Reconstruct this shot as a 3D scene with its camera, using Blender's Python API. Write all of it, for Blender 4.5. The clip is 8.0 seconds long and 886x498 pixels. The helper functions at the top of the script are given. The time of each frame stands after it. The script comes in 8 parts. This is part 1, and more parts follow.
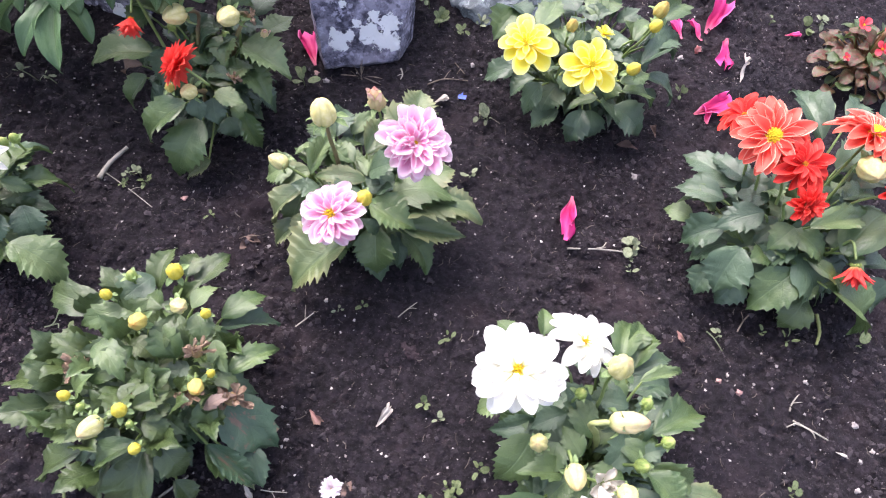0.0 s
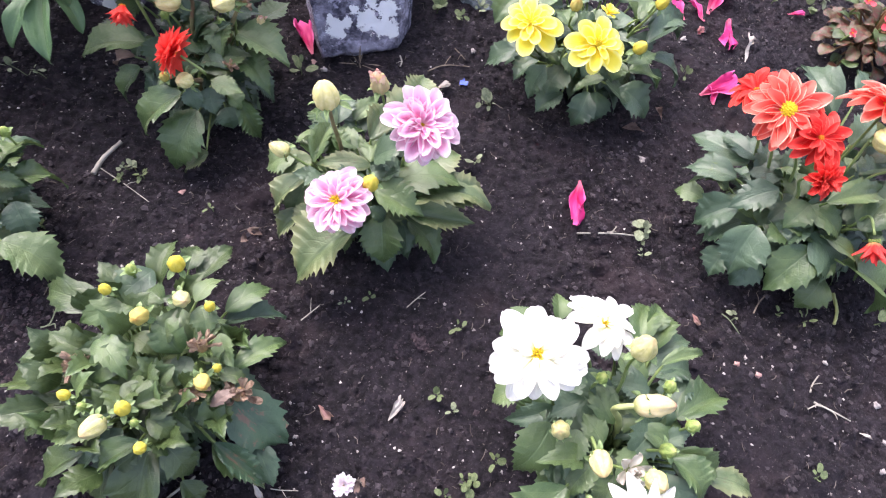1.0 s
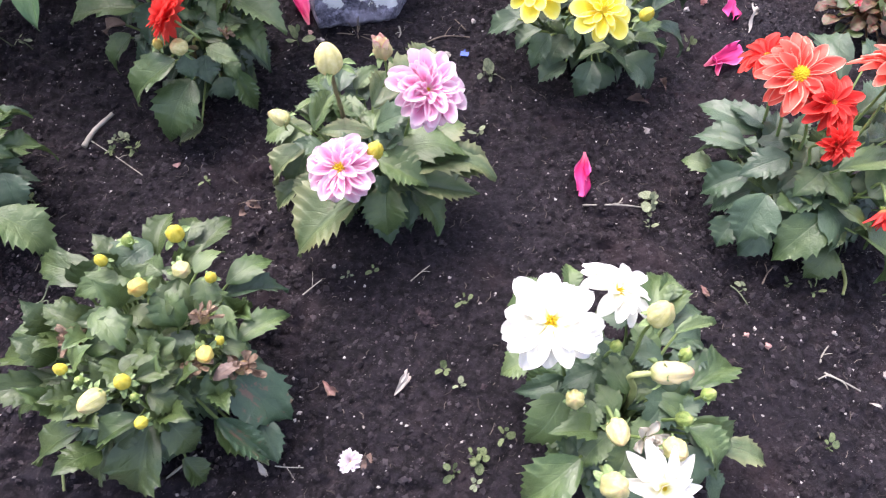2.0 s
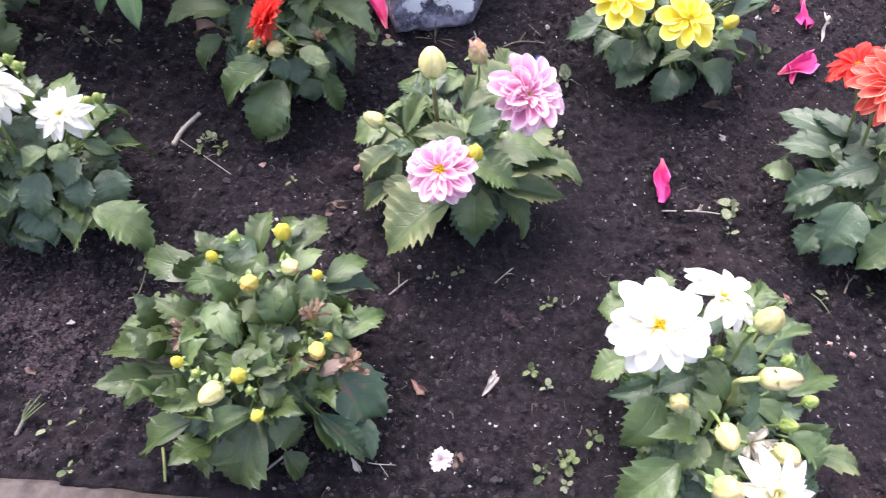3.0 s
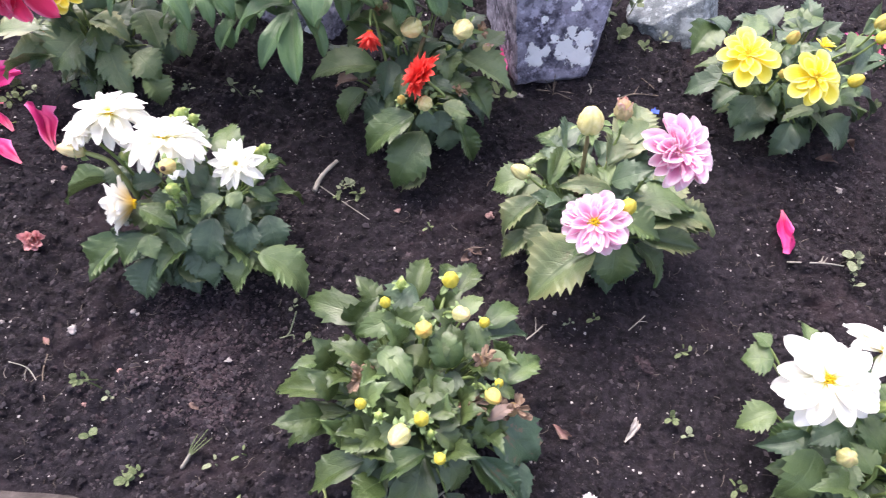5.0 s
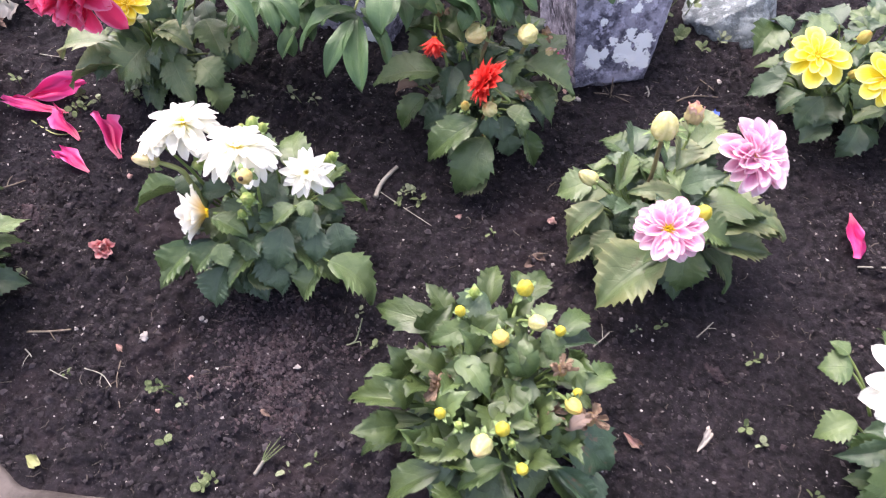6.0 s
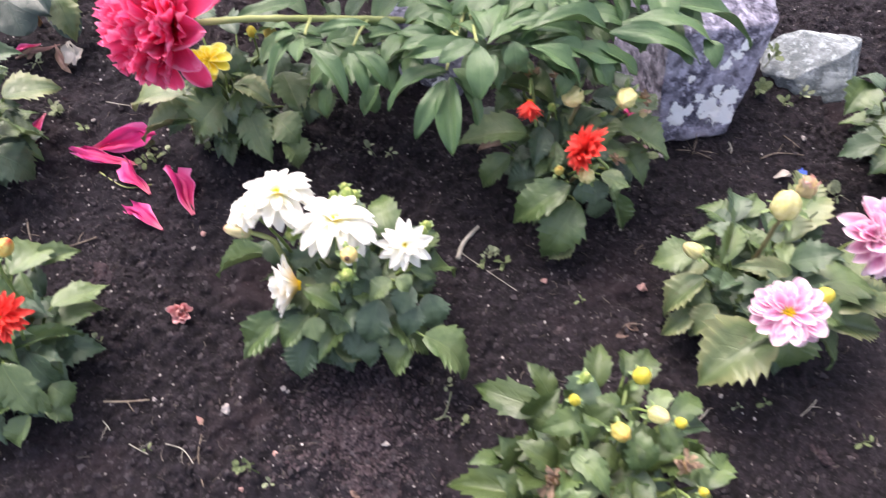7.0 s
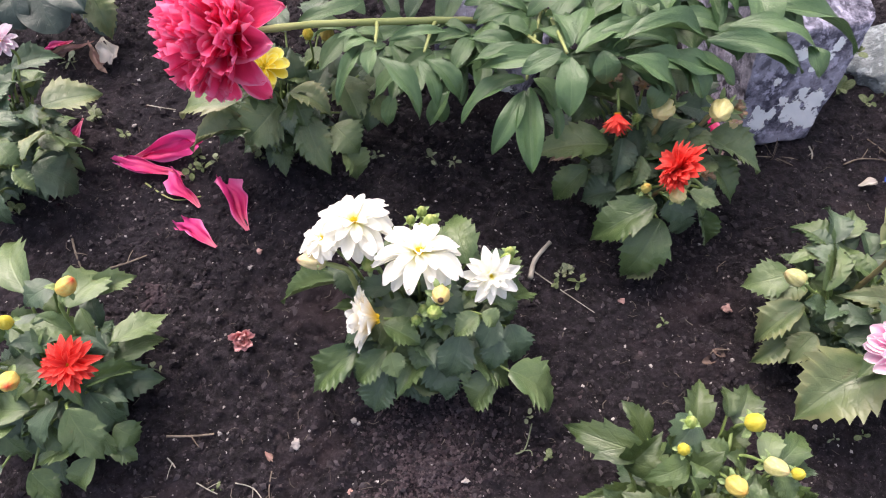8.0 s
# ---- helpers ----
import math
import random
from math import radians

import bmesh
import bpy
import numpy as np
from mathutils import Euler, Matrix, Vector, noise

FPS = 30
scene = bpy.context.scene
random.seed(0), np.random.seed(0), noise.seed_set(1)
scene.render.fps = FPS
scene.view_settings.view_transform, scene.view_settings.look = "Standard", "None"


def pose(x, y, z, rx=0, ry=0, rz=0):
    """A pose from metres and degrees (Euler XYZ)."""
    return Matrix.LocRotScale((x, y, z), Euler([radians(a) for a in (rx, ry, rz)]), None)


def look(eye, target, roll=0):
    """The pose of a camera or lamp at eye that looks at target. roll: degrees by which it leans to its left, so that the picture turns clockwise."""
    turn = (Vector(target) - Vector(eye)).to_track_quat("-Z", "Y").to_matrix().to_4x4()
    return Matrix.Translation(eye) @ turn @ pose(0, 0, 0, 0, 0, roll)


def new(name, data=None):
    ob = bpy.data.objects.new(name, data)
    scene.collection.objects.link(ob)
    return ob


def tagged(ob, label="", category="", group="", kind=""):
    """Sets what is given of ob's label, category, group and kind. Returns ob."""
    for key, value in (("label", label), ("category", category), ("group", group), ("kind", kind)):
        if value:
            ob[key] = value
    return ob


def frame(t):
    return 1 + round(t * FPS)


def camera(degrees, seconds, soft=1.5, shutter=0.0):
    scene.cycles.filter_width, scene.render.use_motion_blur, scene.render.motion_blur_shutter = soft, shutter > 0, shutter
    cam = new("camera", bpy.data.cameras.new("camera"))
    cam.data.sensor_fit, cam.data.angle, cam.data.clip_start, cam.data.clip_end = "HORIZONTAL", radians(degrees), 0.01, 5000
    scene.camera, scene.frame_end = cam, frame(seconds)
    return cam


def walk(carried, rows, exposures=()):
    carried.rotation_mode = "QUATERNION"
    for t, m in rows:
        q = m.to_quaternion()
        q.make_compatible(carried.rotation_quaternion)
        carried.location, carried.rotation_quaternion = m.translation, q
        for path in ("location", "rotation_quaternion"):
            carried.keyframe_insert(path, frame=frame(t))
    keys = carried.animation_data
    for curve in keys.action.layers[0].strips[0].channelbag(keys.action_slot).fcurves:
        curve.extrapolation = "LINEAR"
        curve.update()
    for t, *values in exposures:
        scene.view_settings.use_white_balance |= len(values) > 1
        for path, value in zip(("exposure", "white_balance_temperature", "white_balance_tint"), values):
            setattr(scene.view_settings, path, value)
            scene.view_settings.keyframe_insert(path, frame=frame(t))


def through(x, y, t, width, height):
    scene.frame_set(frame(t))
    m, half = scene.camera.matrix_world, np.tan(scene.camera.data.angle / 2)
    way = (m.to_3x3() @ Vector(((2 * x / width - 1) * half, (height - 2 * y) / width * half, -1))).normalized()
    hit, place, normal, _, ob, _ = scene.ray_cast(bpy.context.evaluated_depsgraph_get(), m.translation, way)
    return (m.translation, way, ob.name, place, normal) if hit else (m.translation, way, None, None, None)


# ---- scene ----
cam = camera(68.2, 8.0, 1.05, 0.5)
PATH = [
    (0, (-0.021, 0.168, 0.87), (0.029, 1.085, -0.907), 9.2),
    (0.5, (-0.038, 0.156, 0.861), (0.011, 1.082, -0.911), 8.4),
    (1, (-0.039, 0.161, 0.837), (0.032, 1.084, -0.936), 8.8),
    (1.2, (-0.033, 0.161, 0.831), (0.051, 1.085, -0.942), 8.8),
    (2.3, (-0.084, 0.143, 0.802), (0.028, 1.034, -0.984), 10.9),
    (2.5, (-0.106, 0.141, 0.805), (-0.01, 1.032, -0.982), 10.1),
    (3, (-0.154, 0.136, 0.805), (-0.086, 1.043, -0.976), 9.3),
    (3.5, (-0.193, 0.132, 0.813), (-0.15, 1.061, -0.958), 8.3),
    (4, (-0.235, 0.131, 0.819), (-0.22, 1.088, -0.937), 7.1),
    (4.5, (-0.28, 0.131, 0.823), (-0.267, 1.108, -0.923), 7.1),
    (4.7, (-0.294, 0.127, 0.827), (-0.287, 1.117, -0.91), 6.8),
    (5.8, (-0.36, 0.123, 0.837), (-0.432, 1.097, -0.908), 3.3),
    (6, (-0.373, 0.129, 0.833), (-0.449, 1.105, -0.911), 2.5),
    (6.5, (-0.423, 0.157, 0.833), (-0.498, 1.14, -0.907), 3.5),
    (7, (-0.5, 0.199, 0.839), (-0.591, 1.201, -0.889), 2.6),
    (7.5, (-0.571, 0.255, 0.831), (-0.665, 1.213, -0.922), 1.6),
    (8, (-0.608, 0.276, 0.824), (-0.688, 1.189, -0.954), 2.6),
]
walk(cam, [(t, look(eye, target, roll)) for t, eye, target, roll in PATH],
     [(0.0, 1.80, 6350, 22), (3.5, 1.78, 6380, 22), (6.0, 1.80, 6650, 22), (7.0, 1.72, 6800, 20), (8.0, 1.40, 6900, 19)])

# ---- light: a bright overcast sky with a soft sun ----
SUN_EL, SUN_AZ = radians(58), radians(-35)
world = bpy.data.worlds.new("sky")
scene.world = world
world.use_nodes = True
wn = world.node_tree
sky = wn.nodes.new("ShaderNodeTexSky")
sky.sky_type = "NISHITA"
sky.sun_disc = False
sky.sun_elevation, sky.sun_rotation = SUN_EL, SUN_AZ
sky.air_density, sky.dust_density, sky.ozone_density = 1.0, 4.0, 1.0
wn.nodes["Background"].inputs[1].default_value = 0.15
pale = wn.nodes.new("ShaderNodeHueSaturation")
pale.inputs["Saturation"].default_value = 0.75
wn.links.new(sky.outputs[0], pale.inputs["Color"])
wn.links.new(pale.outputs[0], wn.nodes["Background"].inputs[0])
sun_data = bpy.data.lights.new("sun", "SUN")
sun_data.energy, sun_data.angle, sun_data.color = 1.5, radians(40), (1.0, 0.96, 0.92)
sun = new("sun", sun_data)
sun.matrix_world = look((0, 0, 0), (-math.sin(SUN_AZ) * math.cos(SUN_EL), -math.cos(SUN_AZ) * math.cos(SUN_EL), -math.sin(SUN_EL)))


# ---- materials ----
class Nodes:
    """A short way to write a node material."""

    def __init__(self, name, rough=0.5, spec=0.4):
        self.mat = bpy.data.materials.new(name)
        self.mat.use_nodes = True
        self.t = self.mat.node_tree
        self.b = self.t.nodes["Principled BSDF"]
        self.b.inputs["Roughness"].default_value = rough
        self.b.inputs["Specular IOR Level"].default_value = spec

    def node(self, kind, **inputs):
        n = self.t.nodes.new(kind)
        for k, v in inputs.items():
            self.put(n.inputs[k], v)
        return n

    def put(self, socket, v):
        if isinstance(v, bpy.types.NodeSocket):
            self.t.links.new(v, socket)
        elif isinstance(v, tuple) and len(v) == 3 and socket.type == "RGBA":
            socket.default_value = (*v, 1)
        else:
            socket.default_value = v

    def m(self, op, a, b=0.0, c=0.0):
        n = self.t.nodes.new("ShaderNodeMath")
        n.operation = op
        for s, v in zip(n.inputs, (a, b, c)):
            self.put(s, v)
        return n.outputs[0]

    def step(self, v, lo, hi):
        n = self.t.nodes.new("ShaderNodeMapRange")
        n.interpolation_type = "SMOOTHSTEP"
        self.put(n.inputs[0], v)
        n.inputs[1].default_value, n.inputs[2].default_value = lo, hi
        return n.outputs[0]

    def mix(self, f, a, b):
        n = self.t.nodes.new("ShaderNodeMix")
        n.data_type = "RGBA"
        self.put(n.inputs[0], f)
        self.put(n.inputs[6], a)
        self.put(n.inputs[7], b)
        return n.outputs[2]

    def noise(self, scale, detail=3.0, rough=0.55, vec=None):
        n = self.t.nodes.new("ShaderNodeTexNoise")
        n.inputs["Scale"].default_value = scale
        n.inputs["Detail"].default_value = detail
        n.inputs["Roughness"].default_value = rough
        self.t.links.new(vec if vec else self.where(), n.inputs["Vector"])
        return n.outputs[0]

    def where(self, out="Object"):
        return self.t.nodes.new("ShaderNodeTexCoord").outputs[out]

    def place(self):
        return self.t.nodes.new("ShaderNodeNewGeometry").outputs["Position"]

    def rand(self):
        return self.t.nodes.new("ShaderNodeObjectInfo").outputs["Random"]

    def island(self):
        return self.t.nodes.new("ShaderNodeNewGeometry").outputs["Random Per Island"]

    def uv(self):
        s = self.t.nodes.new("ShaderNodeSeparateXYZ")
        self.t.links.new(self.where("UV"), s.inputs[0])
        across = self.m("ABSOLUTE", self.m("MULTIPLY_ADD", s.outputs[0], 2.0, -1.0))
        return across, s.outputs[1], s.outputs[0]

    def colour(self, c):
        self.put(self.b.inputs["Base Color"], c)

    def bump(self, height, strength=0.4, distance=0.002):
        n = self.t.nodes.new("ShaderNodeBump")
        n.inputs["Strength"].default_value, n.inputs["Distance"].default_value = strength, distance
        self.t.links.new(height, n.inputs["Height"])
        self.t.links.new(n.outputs[0], self.b.inputs["Normal"])

    def glow_through(self, c, amount):
        """Light that passes through a thin leaf or petal."""
        tr = self.t.nodes.new("ShaderNodeBsdfTranslucent")
        self.put(tr.inputs[0], c)
        mx = self.t.nodes.new("ShaderNodeMixShader")
        mx.inputs[0].default_value = amount
        self.t.links.new(self.b.outputs[0], mx.inputs[1])
        self.t.links.new(tr.outputs[0], mx.inputs[2])
        self.t.links.new(mx.outputs[0], self.t.nodes["Material Output"].inputs[0])


def leaf_material(name, dark, light, vein, ribs=6.0, spots=None, edge=None, few=0.62, shine=0.62, lines=0.6):
    k = Nodes(name, 0.45, shine)
    across, along, _ = k.uv()
    n1 = k.noise(2.2, 4.0)
    tone = k.rand()
    base = k.mix(k.step(n1, 0.32, 0.70), dark, light)
    base = k.mix(k.m("MULTIPLY", tone, 0.40), base, tuple(0.85 * x for x in dark))
    base = k.mix(k.m("MULTIPLY", k.step(k.m("FRACT", k.m("MULTIPLY", tone, 7.3)), 0.55, 1.0), 0.5), base, tuple(1.15 * x for x in light))
    wob = k.m("MULTIPLY", k.noise(3.0, 2.0), 0.45)
    saw = k.m("FRACT", k.m("ADD", k.m("SUBTRACT", k.m("MULTIPLY", along, ribs), k.m("MULTIPLY", across, ribs * 0.30)), wob))
    rib = k.m("ABSOLUTE", k.m("SUBTRACT", saw, 0.5))
    ribline = k.m("MULTIPLY", k.step(rib, 0.07, 0.0), k.step(across, 1.0, 0.3))
    mid = k.step(across, 0.065, 0.012)
    veins = k.m("MAXIMUM", mid, k.m("MULTIPLY", ribline, lines))
    mesh = k.t.nodes.new("ShaderNodeTexVoronoi")
    mesh.feature = "DISTANCE_TO_EDGE"
    mesh.inputs["Scale"].default_value = 17.0
    k.t.links.new(k.where(), mesh.inputs["Vector"])
    net = k.step(mesh.outputs["Distance"], 0.10, 0.0)
    base = k.mix(k.m("MULTIPLY", net, 0.09), base, vein)
    base = k.mix(k.m("MULTIPLY", veins, 0.28), base, vein)
    if edge:
        rim = k.m("MULTIPLY", k.step(k.m("ADD", across, k.m("MULTIPLY", n1, 0.6)), 0.75, 1.25), 0.85)
        base = k.mix(rim, base, edge)
    if spots:
        s = k.m("MULTIPLY", k.step(k.noise(3.1, 4.0, 0.7), few, few + 0.08), 0.8)
        base = k.mix(s, base, spots)
    k.colour(base)
    relief = k.m("SUBTRACT", k.m("MULTIPLY", k.noise(9.0, 4.0), 1.1), k.m("ADD", k.m("MULTIPLY", veins, 0.55), k.m("MULTIPLY", net, 0.16)))
    k.bump(relief, 0.34, 0.0035)
    k.put(k.b.inputs["Roughness"], k.m("MULTIPLY_ADD", n1, 0.24, 0.25))
    k.glow_through(light, 0.12)
    return k.mat


LEAF = {
    "d": leaf_material("leaf_dark", (0.028, 0.060, 0.031), (0.080, 0.127, 0.069), (0.12, 0.19, 0.10), 4.5),
    "g": leaf_material("leaf_green", (0.036, 0.075, 0.022), (0.100, 0.150, 0.052), (0.15, 0.22, 0.095), 4.5),
    "o": leaf_material("leaf_olive", (0.025, 0.050, 0.015), (0.068, 0.101, 0.030), (0.14, 0.20, 0.09), 4.5),
    "l": leaf_material("leaf_light", (0.060, 0.106, 0.034), (0.132, 0.184, 0.078), (0.19, 0.25, 0.10), 4.5),
    "y": leaf_material("leaf_yellowing", (0.070, 0.115, 0.044), (0.145, 0.185, 0.082), (0.045, 0.085, 0.040), 6.0, (0.10, 0.10, 0.045), (0.19, 0.21, 0.095)),
    "b": leaf_material("leaf_browned", (0.026, 0.060, 0.030), (0.066, 0.118, 0.060), (0.10, 0.16, 0.085), 4.5, (0.20, 0.10, 0.065), None, 0.565),
    "k": leaf_material("peony_leaf", (0.040, 0.095, 0.034), (0.100, 0.175, 0.070), (0.17, 0.26, 0.12), 4.0, None, None, 0.62, 0.55, 0.16),
    "x": leaf_material("leaf_withered", (0.13, 0.080, 0.060), (0.24, 0.17, 0.135), (0.16, 0.10, 0.07), 4.0),
    "z": leaf_material("bronze_leaf", (0.050, 0.030, 0.016), (0.095, 0.085, 0.030), (0.11, 0.08, 0.04), 4.0, (0.13, 0.022, 0.020), None, 0.50),
    "h": leaf_material("broad_leaf", (0.013, 0.030, 0.023), (0.034, 0.060, 0.046), (0.05, 0.08, 0.065), 7.0),
}


def petal_material(name, base, tip, rim=None, root=None, rim_from=0.45, through=0.25, rough=0.5, root_to=0.36):
    k = Nodes(name, rough, 0.3)
    across, along, u = k.uv()
    c = k.mix(k.step(along, 0.25, 1.0), base, tip)
    c = k.mix(k.m("MULTIPLY", k.rand(), 0.35), c, tip)
    lines = k.m("ABSOLUTE", k.m("SUBTRACT", k.m("FRACT", k.m("MULTIPLY", u, 9.0)), 0.5))
    if rim:
        r = k.m("ADD", k.m("MAXIMUM", across, k.m("MULTIPLY", along, 0.85)), k.m("MULTIPLY", k.noise(4.0), 0.25))
        c = k.mix(k.step(r, rim_from + 0.12, 1.08), c, rim)
    if root:
        c = k.mix(k.step(along, root_to, 0.04), c, root)
    c = k.mix(k.m("MULTIPLY", k.step(lines, 0.16, 0.0), 0.07), c, base)
    k.colour(c)
    k.bump(k.m("ADD", k.m("MULTIPLY", lines, 0.5), k.noise(7.0, 3.0)), 0.3, 0.004)
    k.glow_through(c, through)
    return k.mat


PETAL = {
    "white": petal_material("white_petal", (0.90, 0.89, 0.78), (0.92, 0.91, 0.86), None, (0.80, 0.78, 0.34), 0.45, 0.4),
    "whitecup": petal_material("white_cup_petal", (0.90, 0.89, 0.78), (0.92, 0.91, 0.86), None, (0.78, 0.50, 0.04), 0.45, 0.4, 0.5, 0.88),
    "blush": petal_material("blush_petal", (0.70, 0.58, 0.40), (0.74, 0.60, 0.46), (0.66, 0.34, 0.34), None, 0.6),
    "pink": petal_material("pink_petal", (0.81, 0.27, 0.50), (0.87, 0.46, 0.64), (0.93, 0.80, 0.85), (0.88, 0.54, 0.56), 0.55, 0.40),
    "pale": petal_material("pale_pink_petal", (0.75, 0.50, 0.60), (0.82, 0.68, 0.74), (0.86, 0.78, 0.82)),
    "orange": petal_material("coral_petal", (0.78, 0.050, 0.036), (0.86, 0.17, 0.12), (0.92, 0.50, 0.38), None, 0.80, 0.35),
    "red": petal_material("red_petal", (0.68, 0.020, 0.018), (0.78, 0.060, 0.045), (0.80, 0.14, 0.10), None, 0.85, 0.35),
    "redbell": petal_material("red_bell_petal", (0.66, 0.03, 0.025), (0.76, 0.06, 0.05), None, (0.60, 0.50, 0.18)),
    "scarlet": petal_material("scarlet_petal", (0.78, 0.036, 0.028), (0.86, 0.105, 0.080), None, None, 0.45, 0.35),
    "yellow": petal_material("yellow_petal", (0.90, 0.68, 0.010), (0.92, 0.84, 0.10), (0.94, 0.91, 0.34), None, 0.62, 0.4),
    "peony": petal_material("peony_petal", (0.74, 0.012, 0.080), (0.91, 0.075, 0.235), (0.93, 0.30, 0.49), None, 0.72, 0.45),
    "fallen": petal_material("fallen_petal", (0.52, 0.010, 0.090), (0.68, 0.045, 0.235), (0.70, 0.16, 0.39), (0.62, 0.16, 0.24), 0.74, 0.3),
    "rosy": petal_material("rosy_withered_petal", (0.74, 0.24, 0.26), (0.80, 0.42, 0.42), (0.68, 0.36, 0.32), None, 0.75),
    "faded": petal_material("faded_petal", (0.27, 0.13, 0.12), (0.32, 0.20, 0.18), (0.20, 0.13, 0.10), None, 0.4),
    "greenish": petal_material("greenish_petal", (0.24, 0.26, 0.10), (0.34, 0.35, 0.16)),
    "papery": petal_material("papery_petal", (0.60, 0.58, 0.50), (0.70, 0.68, 0.63), (0.48, 0.41, 0.33), None, 0.7),
    "greyed": petal_material("withered_white_petal", (0.46, 0.43, 0.38), (0.58, 0.55, 0.51), (0.40, 0.34, 0.29), None, 0.6),
}


def plain(name, a, b, scale=12.0, rough=0.6, bump=0.3, spec=0.35, depth=0.004, through=0.0):
    k = Nodes(name, rough, spec)
    n = k.noise(scale, 5.0, 0.6)
    c = k.mix(k.step(n, 0.3, 0.7), a, b)
    k.colour(c)
    k.bump(k.noise(scale * 5, 4.0), bump, depth)
    if through:
        k.glow_through(c, through)
    return k.mat


def bud_material(name, a, b, tip, hole=False):
    k = Nodes(name, 0.5, 0.35)
    across, along, turn = k.uv()
    c = k.mix(k.step(k.noise(3.0), 0.3, 0.7), a, b)
    # shade in the folds painted on: base colour darkened along the pleat grooves
    groove_shade = k.m("ABSOLUTE", k.m("SUBTRACT", k.m("FRACT", k.m("ADD", k.m("MULTIPLY", turn, 6.0), 0.5)), 0.5))
    c = k.mix(k.m("MULTIPLY", k.step(groove_shade, 0.16, 0.0), 0.32), c, tuple(0.62 * x for x in a))
    c = k.mix(k.step(along, 0.72, 1.0), c, tip)
    c = k.mix(k.m("MULTIPLY", k.step(along, 0.30, 0.05), 0.7), c, (0.20, 0.27, 0.06))
    if hole:
        c = k.mix(k.step(along, 0.86, 0.91), c, (0.05, 0.02, 0.014))
    k.colour(c)
    k.bump(k.noise(14.0, 3.0), 0.25, 0.05)
    return k.mat


BUD = {
    "y": bud_material("yellow_bud", (0.52, 0.42, 0.030), (0.58, 0.50, 0.08), (0.55, 0.45, 0.05)),
    "c": bud_material("cream_bud", (0.42, 0.40, 0.14), (0.52, 0.49, 0.24), (0.44, 0.33, 0.16)),
    "v": bud_material("pale_bud", (0.60, 0.54, 0.20), (0.70, 0.64, 0.32), (0.64, 0.54, 0.24)),
    "o": bud_material("ochre_bud", (0.44, 0.35, 0.07), (0.50, 0.42, 0.13), (0.42, 0.24, 0.05)),
    "n": bud_material("green_bud", (0.17, 0.26, 0.06), (0.28, 0.36, 0.10), (0.34, 0.38, 0.12)),
    "w": bud_material("withered_bloom", (0.30, 0.22, 0.08), (0.22, 0.125, 0.07), (0.12, 0.06, 0.04)),
    "r": bud_material("reddish_bud", (0.56, 0.48, 0.22), (0.52, 0.40, 0.22), (0.50, 0.24, 0.18)),
    "p": bud_material("drooping_bud", (0.50, 0.42, 0.20), (0.52, 0.45, 0.26), (0.36, 0.17, 0.12)),
    "s": bud_material("spent_bud", (0.50, 0.36, 0.10), (0.60, 0.48, 0.20), (0.50, 0.36, 0.14), True),
    "f": bud_material("flame_bud", (0.66, 0.54, 0.16), (0.68, 0.40, 0.08), (0.60, 0.07, 0.03)),
}
M_STEM = plain("green_stem", (0.12, 0.18, 0.05), (0.19, 0.25, 0.09), 30.0, 0.5, 0.2)
M_STEM_RED = plain("reddish_stem", (0.16, 0.06, 0.035), (0.20, 0.13, 0.05), 30.0, 0.5, 0.2)
M_STEM_BROWN = plain("browned_stem", (0.13, 0.085, 0.05), (0.20, 0.19, 0.08), 40.0, 0.55, 0.3)
M_STALK = plain("pale_stalk", (0.22, 0.26, 0.09), (0.32, 0.35, 0.14), 25.0, 0.5, 0.2)
M_SEPAL = plain("sepal_green", (0.14, 0.22, 0.085), (0.25, 0.33, 0.14), 6.0, 0.5, 0.2, 0.35, 0.02, 0.15)
M_EYE = plain("flower_eye", (0.70, 0.42, 0.010), (0.84, 0.64, 0.03), 5.0, 0.7, 0.5, 0.2, 0.05)
M_EYE_LEMON = plain("lemon_flower_eye", (0.74, 0.50, 0.012), (0.86, 0.70, 0.05), 5.0, 0.7, 0.5, 0.2, 0.05)
M_EYE_DARK = plain("orange_flower_eye", (0.62, 0.16, 0.012), (0.78, 0.42, 0.03), 5.0, 0.7, 0.5, 0.2, 0.05)
M_TWIG = plain("grey_twig", (0.10, 0.078, 0.062), (0.22, 0.18, 0.14), 60.0, 0.85, 0.4)
M_STRAW = plain("bleached_stick", (0.21, 0.195, 0.165), (0.36, 0.34, 0.295), 40.0, 0.85, 0.3)
M_DRY = plain("dry_leaf", (0.085, 0.056, 0.048), (0.21, 0.15, 0.125), 6.0, 0.8, 0.5, 0.2, 0.04)
M_TAN = plain("tan_withered", (0.20, 0.115, 0.085), (0.38, 0.28, 0.20), 2.2, 0.7, 0.5, 0.2, 0.04, 0.2)
M_WEED = plain("weed_green", (0.070, 0.105, 0.040), (0.165, 0.200, 0.095), 5.0, 0.55, 0.2, 0.35, 0.02, 0.15)
M_WEED_GREY = plain("grey_weed", (0.12, 0.15, 0.085), (0.24, 0.27, 0.17), 5.0, 0.6, 0.2, 0.35, 0.02, 0.15)
M_BLUE = plain("blue_plastic", (0.02, 0.06, 0.36), (0.03, 0.09, 0.44), 9.0, 0.4, 0.1)
M_PEBBLE = plain("pale_pebble", (0.22, 0.195, 0.185), (0.40, 0.37, 0.355), 7.0, 0.8, 0.4, 0.3, 0.05)
M_PEBBLE_PINK = plain("pinkish_pebble", (0.30, 0.17, 0.15), (0.42, 0.27, 0.25), 4.0, 0.8, 0.4, 0.3, 0.05)
